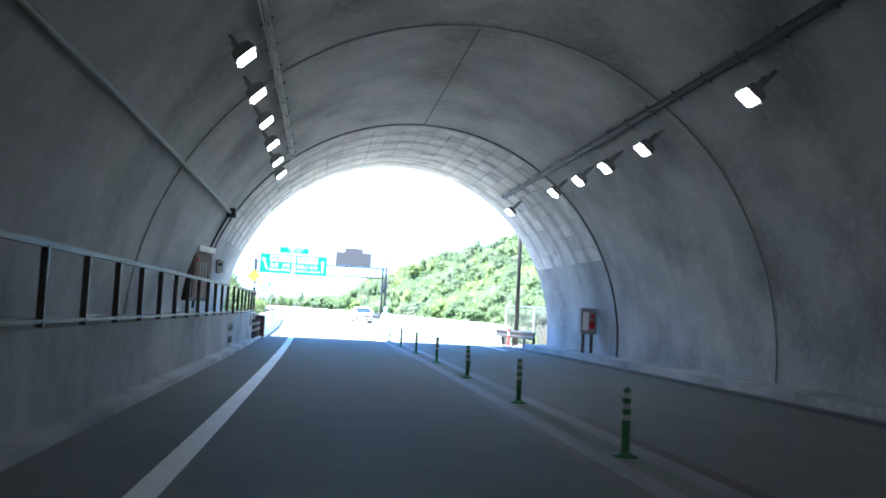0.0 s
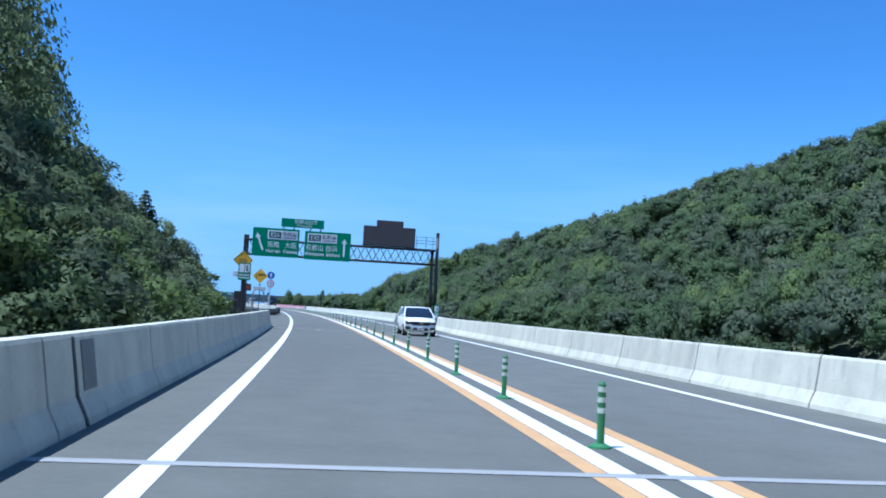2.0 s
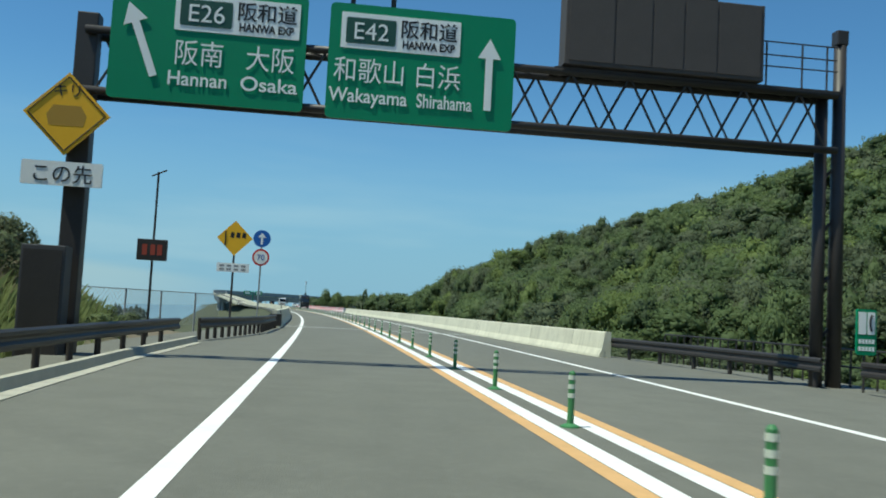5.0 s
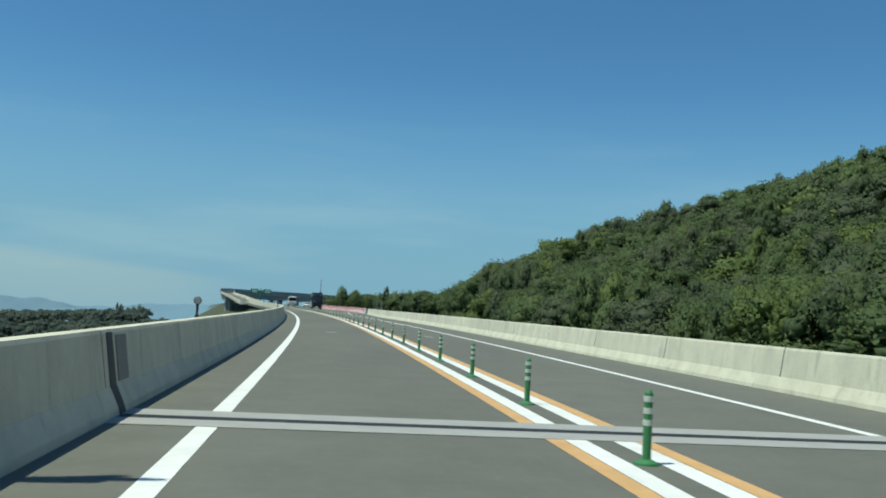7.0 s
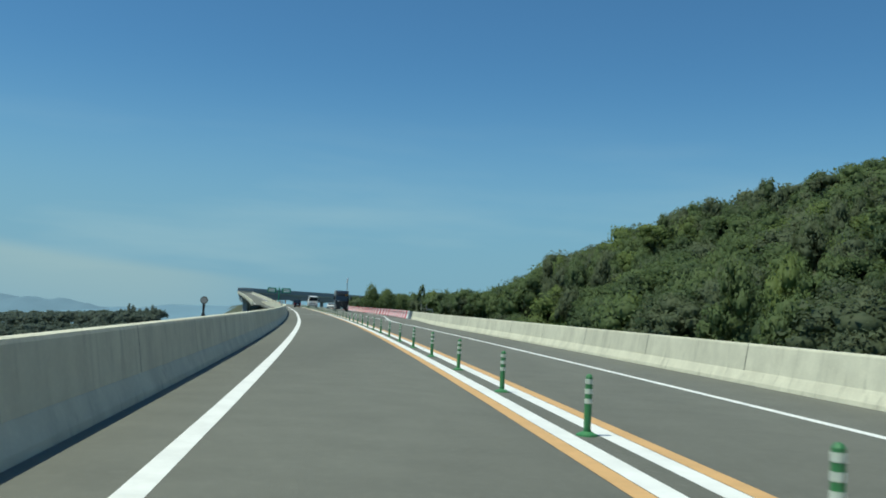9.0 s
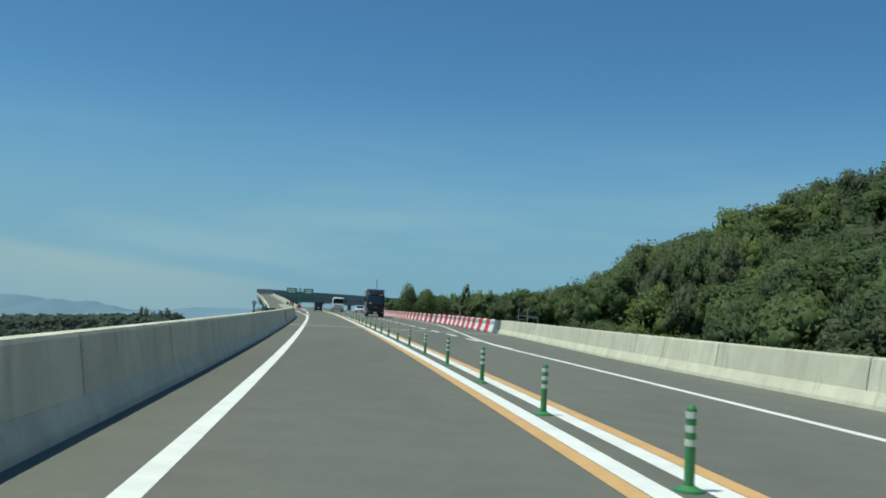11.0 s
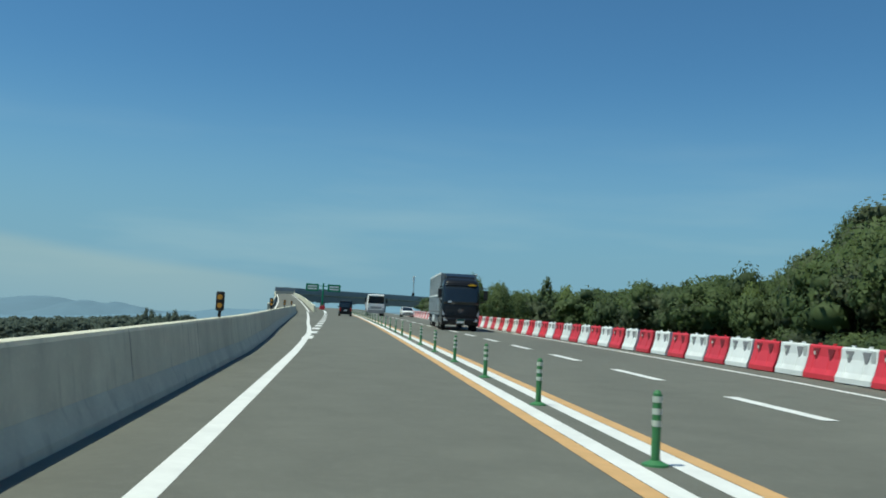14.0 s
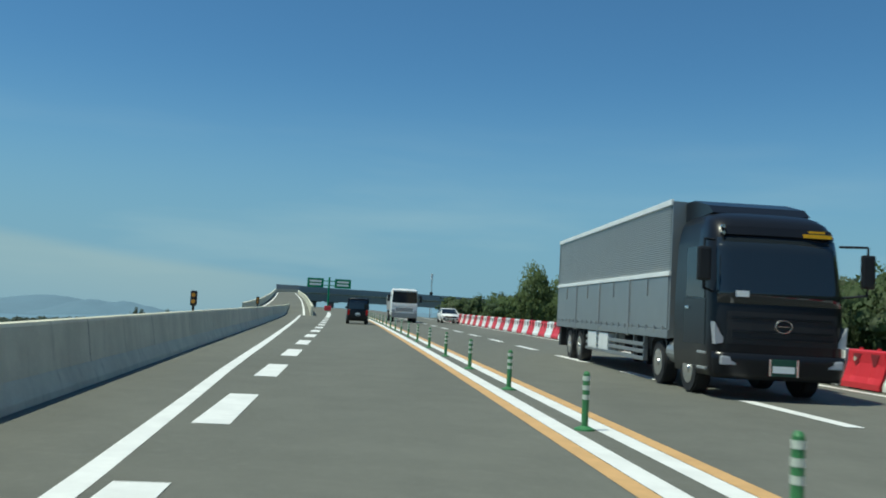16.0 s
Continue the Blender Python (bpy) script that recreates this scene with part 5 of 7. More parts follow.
# ---- flashing lights on the left wall ----
def warning_light(m):
    root = thing("warning_light", m, "twin amber warning light in a black case on the wall", "warning light", "amber lights on the wall")
    bm = bmesh.new()
    rod(bm, (0, 0, -0.02), (0, 0, 0.14), 0.035, n=8)
    part("stem", bm, BLACK, root)
    bm = bmesh.new()
    box(bm, -0.088, 0.088, -0.07, 0.07, 0.14, 0.56, 0.04)
    part("case", bm, BLACK, root)
    for z in (0.26, 0.44):
        bm = bmesh.new()
        rod(bm, (0, -0.085, z), (0, -0.065, z), 0.056, n=18)
        part("lens", bm, AMBER, root, "round amber lens")
    return root


light = None
for s in (315.2, 339.3, 363.4, 388):
    m = M(s, left_foot(s) - 0.34, 0.92)
    light = copy_thing(light, m) if light else warning_light(m)
for s in (164.2, 208.5, 264.8):
    d = thing("delineator", M(s, left_foot(s) - 0.44, 0.92), "round pale reflector on a dark stem on the wall", "reflector", "reflectors on the wall")
    bm = bmesh.new()
    rod(bm, (0, 0, -0.02), (0, 0, 0.06), 0.05, 0.035, 10)
    rod(bm, (0, 0, 0.06), (0, 0, 0.27), 0.022, 0.03, 10)
    part("stem", bm, BLACK, d)
    bm = bmesh.new()
    rod(bm, (0, -0.012, 0.34), (0, 0.02, 0.34), 0.08, n=22)
    part("case", bm, BLACK, d)
    bm = bmesh.new()
    rod(bm, (0, -0.018, 0.34), (0, -0.012, 0.34), 0.068, n=22)
    part("reflector", bm, GREY, d, "round grey lens")


# ---- vehicles ----
def loft(bm, rings, close=True):
    """Half sections, from the underside to the top, mirrored and joined from front to back."""
    full = []
    for pts in rings:
        whole = list(pts) + [(-x, y, z) for x, y, z in reversed(pts) if x > 1e-6]
        full.append([bm.verts.new(p) for p in whole])
    n = len(full[0])
    for a, b in zip(full, full[1:]):
        for i in range(n):
            j = (i + 1) % n
            bm.faces.new((a[i], a[j], b[j], b[i]))
    if close:
        bm.faces.new(full[0]), bm.faces.new(full[-1][::-1])
    bmesh.ops.recalc_face_normals(bm, faces=bm.faces)
    return bm


def wheel(parent, x, y, r, w, rim_mat=None):
    side = 1 if x > 0 else -1
    tyre = bmesh.new()
    rod(tyre, (x - w / 2, y, r), (x + w / 2, y, r), r, n=28)
    bmesh.ops.bevel(tyre, geom=[e for e in tyre.edges if abs((e.verts[0].co - e.verts[1].co).x) < 1e-5], offset=0.03, segments=2, affect="EDGES")
    t = part("wheel", tyre, RUBBER, parent)
    bm = bmesh.new()
    xo = x + side * (w / 2 + 0.002)
    rod(bm, (xo - side * 0.06, y, r), (xo + side * 0.008, y, r), r * 0.62, n=24)
    part("rim", bm, rim_mat or CHROME, t)
    bm = bmesh.new()
    rod(bm, (xo, y, r), (xo + side * 0.03, y, r), r * 0.16, n=12)
    part("hub", bm, rim_mat or CHROME, t)
    return t


def passenger_car(m, paint, label, length=3.99, width=1.69, height=1.52, belt=0.98, nose=0.86, screen=(1.2, 0.35), tail=(-1.5, -1.88), grp="", tall=False, swept=False):
    """Front towards +y. screen: where the windscreen begins and ends; tail: where the roof ends and the rear window's foot."""
    root = thing("van" if tall else "car", m, label, "van" if tall else "car", grp)
    h, w = length / 2, width / 2
    rings = []
    rows = [(h, 0.62, 0.36, nose * 0.74), (h - 0.06, 0.82, 0.24, nose * 0.86), (h - 0.3, 0.96, 0.2, nose * 0.97), (screen[0] + 0.15, 1.0, 0.2, belt - 0.04), (screen[0] - 0.2, 1.0, 0.2, belt), (0, 1.0, 0.2, belt + 0.01), (tail[1] + 0.35, 1.0, 0.22, belt + 0.02), (-h + 0.12, 0.96, 0.26, belt), (-h + 0.02, 0.88, 0.34, belt - 0.05), (-h, 0.8, 0.42, belt - 0.12)]
    if tall:
        rows[0], rows[1] = (h, 0.86, 0.34, nose * 0.9), (h - 0.06, 0.94, 0.24, nose * 0.97)
    for y, k, zb, zt in rows:
        q = w * k
        rings.append([(0, y, zb), (q * 0.86, y, zb), (q, y, zb + 0.14), (q * 1.0, y, (zb + zt) / 2), (q * 0.985, y, zt - 0.1), (q * 0.93, y, zt - 0.01), (0, y, zt + 0.035)])
    body = part("body", loft(bmesh.new(), rings), paint, root, smooth=True)
    # cabin glass, roof and pillars
    top = w * (0.88 if tall else 0.76)
    base = w * (0.95 if tall else 0.93)
    z1 = height - 0.05
    bm = bmesh.new()
    grid = []
    for k, z, y0, y1, bulge in ((base, belt - 0.02, screen[0], tail[1], 0.16), ((base + top) / 2 + 0.02, (belt + z1) / 2, (screen[0] + screen[1]) / 2 + 0.05, (tail[0] + tail[1]) / 2 - 0.03, 0.13), (top, z1, screen[1], tail[0], 0.09)):
        row = [bm.verts.new((k * x, y0 + bulge * (1 - x * x), z)) for x in (-1, -0.7, -0.3, 0.3, 0.7, 1)]
        row += [bm.verts.new((k * x, y1 - bulge * 0.6 * (1 - x * x), z)) for x in (1, 0.6, 0, -0.6, -1)]
        grid.append(row)
    for a, b in zip(grid, grid[1:]):
        for i in range(len(a)):
            j = (i + 1) % len(a)
            bm.faces.new((a[i], a[j], b[j], b[i]))
    bm.faces.new(grid[0][::-1]), bm.faces.new(grid[-1])
    bmesh.ops.recalc_face_normals(bm, faces=bm.faces)
    part("glass", bm, CAR_GLASS, root, "dark tinted windows")
    bm = bmesh.new()
    rows = []
    for y, k, z in ((screen[1] + 0.08, 0.98, z1 - 0.02), (screen[1] - 0.1, 1.0, z1 + 0.035), ((screen[1] + tail[0]) / 2, 1.0, height), (tail[0] + 0.15, 0.99, z1 + 0.03), (tail[0] - 0.12, 0.95, z1 - 0.01)):
        rows.append([(0, y, z - 0.05), (top * k, y, z - 0.05), (top * k + 0.02, y, z - 0.03), (top * k * 0.93, y, z), (0, y, z + 0.012)])
    part("roof", loft(bm, rows), paint, root, smooth=True)
    for side in (-1, 1):
        for (y0, y1), r in (((screen[0], screen[1]), 0.045), ((tail[1], tail[0]), 0.075), ((-0.1, -0.15), 0.035)):
            bm = bmesh.new()
            rod(bm, (side * base * 1.0, y0, belt - 0.03), (side * top * 1.01, y1, z1), r, r * 0.8, 8)
            part("pillar", bm, paint if r > 0.04 else BLACK, root)
        bm = bmesh.new()
        box(bm, side * (w + 0.02) - 0.09, side * (w + 0.02) + 0.09, screen[0] - 0.42, screen[0] - 0.27, belt - 0.02, belt + 0.13, 0.03)
        part("mirror", bm, paint, root)
        # lamps front and rear
        bm = bmesh.new()
        x0, x1 = sorted((side * w * 0.52, side * w * 0.93))
        slab(bm, [(x0, nose * 0.68), (x1, nose * (0.78 if side > 0 else 0.68)), (x1, nose * 0.93 if side > 0 else nose * 0.8), (x0, nose * 0.8 if side > 0 else nose * 0.93)], h - 0.32, h - 0.02)
        part("headlight", bm, LENS, root, "clear headlight")
        if swept:
            bm = bmesh.new()
            slab(bm, [(x0, nose * 0.73), (x1, nose * 0.73), (x1, nose * 0.85), (x0, nose * 0.85)], h - 0.2, h - 0.008)
            part("lamp_surround", bm, BLACK, root, "black band between lamp and grille")
            bm = bmesh.new()
            rod(bm, (side * w * 0.5, h - 0.0, 0.28), (side * w * 0.9, h - 0.14, 0.34), 0.03, n=6)
            rod(bm, (side * w * 0.9, h - 0.14, 0.34), (side * w * 0.92, h - 0.16, 0.52), 0.028, n=6)
            part("bumper_trim", bm, CHROME, root, "silver trim round the intake")
        bm = bmesh.new()
        x0, x1 = sorted((side * w * 0.74, side * w * 0.95))
        box(bm, x0, x1, -h - 0.005, -h + 0.2, belt - 0.42, belt - 0.06, 0.02)
        part("tail_light", bm, TAIL, root, "red tail light")
        bm = bmesh.new()
        x0, x1 = sorted((side * w * 0.55, side * w * 0.88))
        slab(bm, [(x0, 0.36), (x1, 0.33), (x1, 0.5), (x0, 0.47)], h - 0.18, h - 0.005)
        part("fog_recess", bm, BLACK, root)
    bm = bmesh.new()
    slab(bm, [(-w * 0.5, nose * 0.66), (w * 0.5, nose * 0.66), (w * 0.72, nose * 0.84), (w * 0.6, nose * 0.88), (-w * 0.6, nose * 0.88), (-w * 0.72, nose * 0.84)], h - 0.2, h + 0.01)
    grille = part("grille", bm, BLACK, root, "black grille")
    bm = bmesh.new()
    rod(bm, (0, h, nose * 0.79), (0, h + 0.02, nose * 0.79), 0.06, n=14)
    part("badge", bm, CHROME, grille)
    bm = bmesh.new()
    slab(bm, [(-w * 0.5, 0.3), (w * 0.5, 0.3), (w * 0.42, 0.44), (-w * 0.42, 0.44)], h - 0.1, h + 0.006)
    part("air_intake", bm, BLACK, root)
    for y0, y1, z in ((h, h + 0.02, 0.42), (-h - 0.02, -h, belt - 0.36 if tall else 0.62)):
        bm = bmesh.new()
        box(bm, -0.165, 0.165, y0, y1, z - 0.085, z + 0.085)
        p = part("number_plate", bm, SIGNWHITE, root, "white plate with a plain bar")
        bm = bmesh.new()
        box(bm, -0.12, 0.12, y0 - 0.003 if y0 < 0 else y1, y0 if y0 < 0 else y1 + 0.003, z - 0.05, z + 0.02)
        part("bar", bm, GREY, p)
    for side in (-1, 1):
        for y in (length * 0.315, -length * 0.318):
            bm = bmesh.new()
            rod(bm, (side * (w - 0.2), y, 0.31), (side * (w + 0.004), y, 0.31), 0.345, n=24)
            part("wheel_arch", bm, BLACK, root)
            wheel(root, side * (w - 0.085), y, 0.3, 0.19)
    return root


passenger_car(M(87.2, 2.52, 0, 180), CAR_WHITE, "small white hatchback with a black grille driving on the far lane", screen=(1.3, 0.25), tail=(-1.35, -1.9), grp="oncoming white cars", swept=True)
passenger_car(M(426, 7.6, 0, 180), CAR_WHITE, "white saloon car among the oncoming traffic", 4.5, 1.72, 1.46, 0.95, 0.8, (1.15, 0.2), (-1.2, -1.7), grp="oncoming white cars")
passenger_car(M(401.2, -1.95, 0), CAR_BLACK, "boxy black van seen from behind on the near lane", 3.4, 1.48, 1.8, 1.05, 1.0, (1.25, 0.85), (-1.52, -1.64), tall=True)


def cargo_truck():
    """Front towards +y; the side that faces the sun is built in full on both sides."""
    root = thing("truck", M(360.7, 5.2, 0, 177.3), "large black-cabbed truck with a ribbed grey aluminium cargo box", "truck")
    L0, L1 = -7.4, 4.75   # cargo box from rear to front
    w, zf, zt = 1.245, 1.0, 3.88
    bm = bmesh.new()
    box(bm, -w + 0.03, w - 0.03, L0 + 0.03, L1, zf, zt - 0.04)
    cargo = part("cargo_box", bm, ALU_PLAIN, root, "ribbed grey aluminium cargo box")
    zm = 2.28
    for side in (-1, 1):
        x = side * (w - 0.03)
        # upper wing: fine horizontal ribs
        bm = bmesh.new()
        n = 30
        pts = []
        for i in range(n):
            z0 = zm + 0.1 + (zt - 0.12 - zm - 0.1) * i / n
            dz = (zt - 0.22 - zm) / n
            pts += [(x, z0), (x + side * 0.012, z0 + dz * 0.25), (x + side * 0.012, z0 + dz * 0.7), (x, z0 + dz * 0.9)]
        a = [bm.verts.new((p[0], L0 + 0.1, p[1])) for p in pts]
        b = [bm.verts.new((p[0], L1 - 0.1, p[1])) for p in pts]
        for i in range(len(pts) - 1):
            bm.faces.new((a[i], a[i + 1], b[i + 1], b[i]))
        bmesh.ops.recalc_face_normals(bm, faces=bm.faces)
        part("wing_panel", bm, ALU, cargo, "ribbed upper panel")
        for z0, z1, mat in ((zt - 0.12, zt, PLASTIC_WHITE), (zm, zm + 0.1, PLASTIC_WHITE), (zf - 0.02, zf + 0.16, ALU_PLAIN)):
            bm = bmesh.new()
            x0, x1 = sorted((x - side * 0.02, x + side * 0.045))
            box(bm, x0, x1, L0, L1, z0, z1, 0.01)
            part("edge_rail", bm, mat, cargo)
        # drop sides with posts, latches and hinges
        cuts = [L0 + 0.05, L0 + 3.05, L0 + 6.05, L0 + 9.1, L1 - 0.05]
        for y0, y1 in zip(cuts, cuts[1:]):
            bm = bmesh.new()
            x0, x1 = sorted((x, x + side * 0.025))
            box(bm, x0, x1, y0 + 0.05, y1 - 0.05, zf + 0.18, zm - 0.02, 0.008)
            part("drop_side", bm, ALU_PLAIN, cargo)
            bm = bmesh.new()
            x0, x1 = sorted((x, x + side * 0.05))
            box(bm, x0, x1, (y0 + y1) / 2 - 0.04, (y0 + y1) / 2 + 0.04, zm - 0.4, zm - 0.02)
            part("latch", bm, STEEL, cargo)
            for k in range(5):
                bm = bmesh.new()
                yy = y0 + 0.3 + (y1 - y0 - 0.6) * k / 4
                x0, x1 = sorted((x, x + side * 0.055))
                box(bm, x0, x1, yy - 0.03, yy + 0.03, zf + 0.08, zf + 0.24, 0.008)
                part("hinge", bm, STEEL, cargo)
        for y in cuts[1:-1]:
            bm = bmesh.new()
            x0, x1 = sorted((x, x + side * 0.06))
            box(bm, x0, x1, y - 0.06, y + 0.06, zf - 0.05, zm, 0.01)
            part("side_post", bm, STEEL, cargo)
        # under-run rails, their posts, pale boxes, mudguards
        for z in (0.42, 0.58, 0.74):
            bm = bmesh.new()
            x0, x1 = sorted((side * 1.16, side * 1.22))
            box(bm, x0, x1, -2.95, 2.9, z, z + 0.09, 0.01)
            part("side_guard", bm, STEEL, root)
        for y in (-2.85, -1.3, 0.3, 2.0, 2.85):
            bm = bmesh.new()
            x0, x1 = sorted((side * 1.1, side * 1.18))
            box(bm, x0, x1, y - 0.04, y + 0.04, 0.42, 1.05)
            part("guard_post", bm, STEEL, root)
        for y in (-2.15, -0.85):
            bm = bmesh.new()
            x0, x1 = sorted((side * 0.75, side * 1.23))
            box(bm, x0, x1, y - 0.5, y + 0.5, 0.48, 0.95, 0.03)
            part("stowage_box", bm, PLASTIC_WHITE, root, "pale plastic box")
        for y in (-5.3, -3.85, 4.05, 5.95):
            bm = bmesh.new()
            pts = [(y - 0.62, 0.55), (y - 0.55, 0.92), (y - 0.3, 1.06), (y + 0.3, 1.06), (y + 0.55, 0.92), (y + 0.62, 0.55), (y + 0.58, 0.55), (y + 0.5, 0.88), (y + 0.28, 1.02), (y - 0.28, 1.02), (y - 0.5, 0.88), (y - 0.58, 0.55)]
            x0, x1 = sorted((side * 0.8, side * 1.2))
            slab(bm, pts, x0, x1, "x")
            part("mudguard", bm, BLACK, root)
            wheel(root, side * 1.05, y, 0.46, 0.3, CHROME)
    bm = bmesh.new()
    box(bm, -0.45, 0.45, L0 + 0.2, 7.0, 0.62, 1.0)
    part("chassis", bm, BLACK, root)
    bm = bmesh.new()
    box(bm, -w, w, L0 - 0.02, L0 + 0.08, zf - 0.05, zt, 0.01)
    part("rear_door", bm, ALU_PLAIN, root)
    bm = bmesh.new()
    box(bm, -1.1, 1.1, L0 + 0.05, L0 + 0.2, 0.45, 0.6, 0.02)
    part("bumper", bm, BLACK, root)
    bm = bmesh.new()
    box(bm, -1.2, 1.2, L0 + 0.3, L0 + 0.6, 0.35, 0.98)
    part("mud_flap", bm, BLACK, root)
    # cab: rounded level sections, leaning back towards the roof
    def section(z, grow=0.0):
        front = between(z, (0.4, 7.3), (0.7, 7.37), (1.1, 7.37), (1.75, 7.33), (2.9, 7.1), (3.2, 6.95), (3.42, 6.6), (3.5, 6.1)) + grow
        wide = between(z, (0.4, 1.19), (0.75, 1.24), (2.0, 1.24), (2.9, 1.2), (3.25, 1.13), (3.42, 1.0), (3.5, 0.8)) + grow
        r = 0.34
        pts = [(wide, 5.15)]
        pts += [(wide - r + r * math.cos(radians(k)), front - r + r * math.sin(radians(k))) for k in range(0, 91, 15)]
        pts += [(wide * 0.45, front + 0.035), (0, front + 0.05)]
        return pts + [(-x, y) for x, y in reversed(pts[:-1])]

    def skin(levels, grow, first, last):
        """A shell over the cab between two places on its sections."""
        bm = bmesh.new()
        rows = [[bm.verts.new((x, y, z)) for x, y in section(z, grow)[first:last]] for z in levels]
        for a_, b_ in zip(rows, rows[1:]):
            for i in range(len(a_) - 1):
                bm.faces.new((a_[i], a_[i + 1], b_[i + 1], b_[i]))
        bmesh.ops.recalc_face_normals(bm, faces=bm.faces)
        bmesh.ops.solidify(bm, geom=bm.faces[:], thickness=0.02)
        return bm

    bm = bmesh.new()
    levels = (0.4, 0.55, 0.8, 1.1, 1.5, 1.75, 2.1, 2.5, 2.9, 3.1, 3.25, 3.36, 3.44, 3.5)
    rows = [[bm.verts.new((x, y, z)) for x, y in section(z)] for z in levels]
    n = len(rows[0])
    for a_, b_ in zip(rows, rows[1:]):
        for i in range(n):
            bm.faces.new((a_[i], a_[(i + 1) % n], b_[(i + 1) % n], b_[i]))
    bm.faces.new(rows[0]), bm.faces.new(rows[-1])
    bmesh.ops.recalc_face_normals(bm, faces=bm.faces)
    cab = part("cab", bm, CAR_BLACK, root, "black cab with a dark windscreen", smooth=True)
    part("windscreen", skin((1.72, 1.95, 2.3, 2.65, 2.92), 0.012, 4, -4), CAR_GLASS, cab, smooth=True)
    part("sun_visor", skin((2.98, 3.06, 3.14), 0.05, 5, -5), CAR_BLACK, cab)
    part("front_panel", skin((1.0, 1.25, 1.58), 0.014, 6, -6), BLACK, cab, "matt black front panel")
    part("bumper", skin((0.38, 0.5, 0.7, 0.84), 0.045, 3, -3), CAR_BLACK, cab, smooth=True)
    for z in (1.1, 1.22, 1.46):
        part("grille_bar", skin((z, z + 0.035), 0.03, 7, -7), CAR_BLACK, cab)
    bm = bmesh.new()
    for k in range(20):
        p0, p1 = [(0.15 * math.cos(radians(18 * (k + j))), 7.43, 1.34 + 0.11 * math.sin(radians(18 * (k + j)))) for j in (0, 1)]
        rod(bm, p0, p1, 0.016, n=6)
    rod(bm, (-0.1, 7.43, 1.34), (0.1, 7.43, 1.34), 0.014, n=6)
    part("badge", bm, CHROME, cab, "bright oval badge")
    bm = bmesh.new()
    box(bm, -0.27, 0.27, 7.44, 7.47, 0.46, 0.76, 0.01)
    plate_ = part("number_plate", bm, SIGNDARK, cab, "dark green plate with a plain bar")
    bm = bmesh.new()
    box(bm, -0.2, 0.2, 7.47, 7.476, 0.52, 0.64)
    part("bar", bm, SIGNWHITE, plate_)
    for x in (-0.25, 0.25):
        bm = bmesh.new()
        box(bm, x - 0.02, x + 0.02, 7.44, 7.48, 0.46, 0.76)
        part("frame", bm, CHROME, plate_)
    for side in (-1, 1):
        bm = bmesh.new()
        slab(bm, [(side * 0.98, 1.02), (side * 1.2, 0.98), (side * 1.22, 1.38), (side * 1.1, 1.16)][::side], 7.1, 7.33)
        part("headlight", bm, LENS, cab, "clear pointed headlight")
        bm = bmesh.new()
        x0, x1 = sorted((side * 0.82, side * 1.12))
        box(bm, x0, x1, 7.3, 7.415, 0.62, 0.78, 0.03)
        part("fog_light", bm, LENS, cab)
        bm = bmesh.new()
        x0, x1 = sorted((side * 1.225, side * 1.252))
        slab(bm, [(5.85, 1.86), (6.85, 1.8), (6.78, 2.3), (6.6, 2.78), (5.85, 2.78)], x0, x1, "x")
        part("side_window", bm, CAR_GLASS, cab)
        bm = bmesh.new()
        slab(bm, [(5.75, 0.95), (6.92, 0.95), (6.9, 1.78), (5.75, 1.82)], *sorted((side * 1.238, side * 1.25)), "x")
        door = part("door", bm, CAR_BLACK, cab)
        bm = bmesh.new()
        x0, x1 = sorted((side * 1.25, side * 1.275))
        box(bm, x0, x1, 5.85, 6.05, 1.6, 1.66, 0.008)
        part("handle", bm, CHROME, door)
        for z in (0.5, 0.78):
            bm = bmesh.new()
            x0, x1 = sorted((side * 1.12, side * 1.26))
            box(bm, x0, x1, 6.55, 7.0, z, z + 0.05, 0.01)
            part("step", bm, GREY, cab)
        bm = bmesh.new()
        out = 1.62 if side < 0 else 1.42
        rod(bm, (side * 1.17, 7.05, 2.86), (side * out, 7.24, 2.86), 0.022, n=6)
        rod(bm, (side * out, 7.24, 2.86), (side * out, 7.24, 1.95), 0.02, n=6)
        rod(bm, (side * out, 7.24, 1.98), (side * 1.2, 7.1, 1.92), 0.022, n=6)
        part("mirror_arm", bm, BLACK, cab)
        bm = bmesh.new()
        box(bm, side * out - 0.13, side * out + 0.13, 7.2, 7.3, 2.1, 2.72, 0.05)
        part("mirror", bm, BLACK, cab)
    bm = bmesh.new()
    slab(bm, [(4.8, 3.4), (6.35, 3.46), (6.1, 3.62), (5.3, 3.8), (4.8, 3.8)], -0.95, 0.95, "x")
    part("roof_fairing", bm, CAR_BLACK, cab)
    bm = bmesh.new()
    box(bm, -0.98, -0.45, 7.08, 7.1, 2.98, 3.05)
    box(bm, -0.85, -0.55, 7.08, 7.1, 3.07, 3.11)
    part("caption_bar", bm, YELLOW, cab, "small yellow lettering bars", at=pose(0, 0.05, 0))
    bm = bmesh.new()
    box(bm, 0.62, 0.86, 7.345, 7.352, 1.84, 1.95)
    part("sticker", bm, SIGNWHITE, cab, "white sticker behind the glass", at=pose(0, 0.02, 0))
    for z in (3.0, 3.12):
        bm = bmesh.new()
        rod(bm, (1.02, 7.0, z), (1.02, 7.1, z), 0.035, n=10)
        part("marker_lamp", bm, CHROME, cab)
    # tanks and boxes between the front axles
    for side in (-1, 1):
        bm = bmesh.new()
        rod(bm, (side * 0.98, 4.62, 0.72), (side * 0.98, 5.3, 0.72), 0.24, n=18)
        part("air_tank", bm, ALU, root)


cargo_truck()


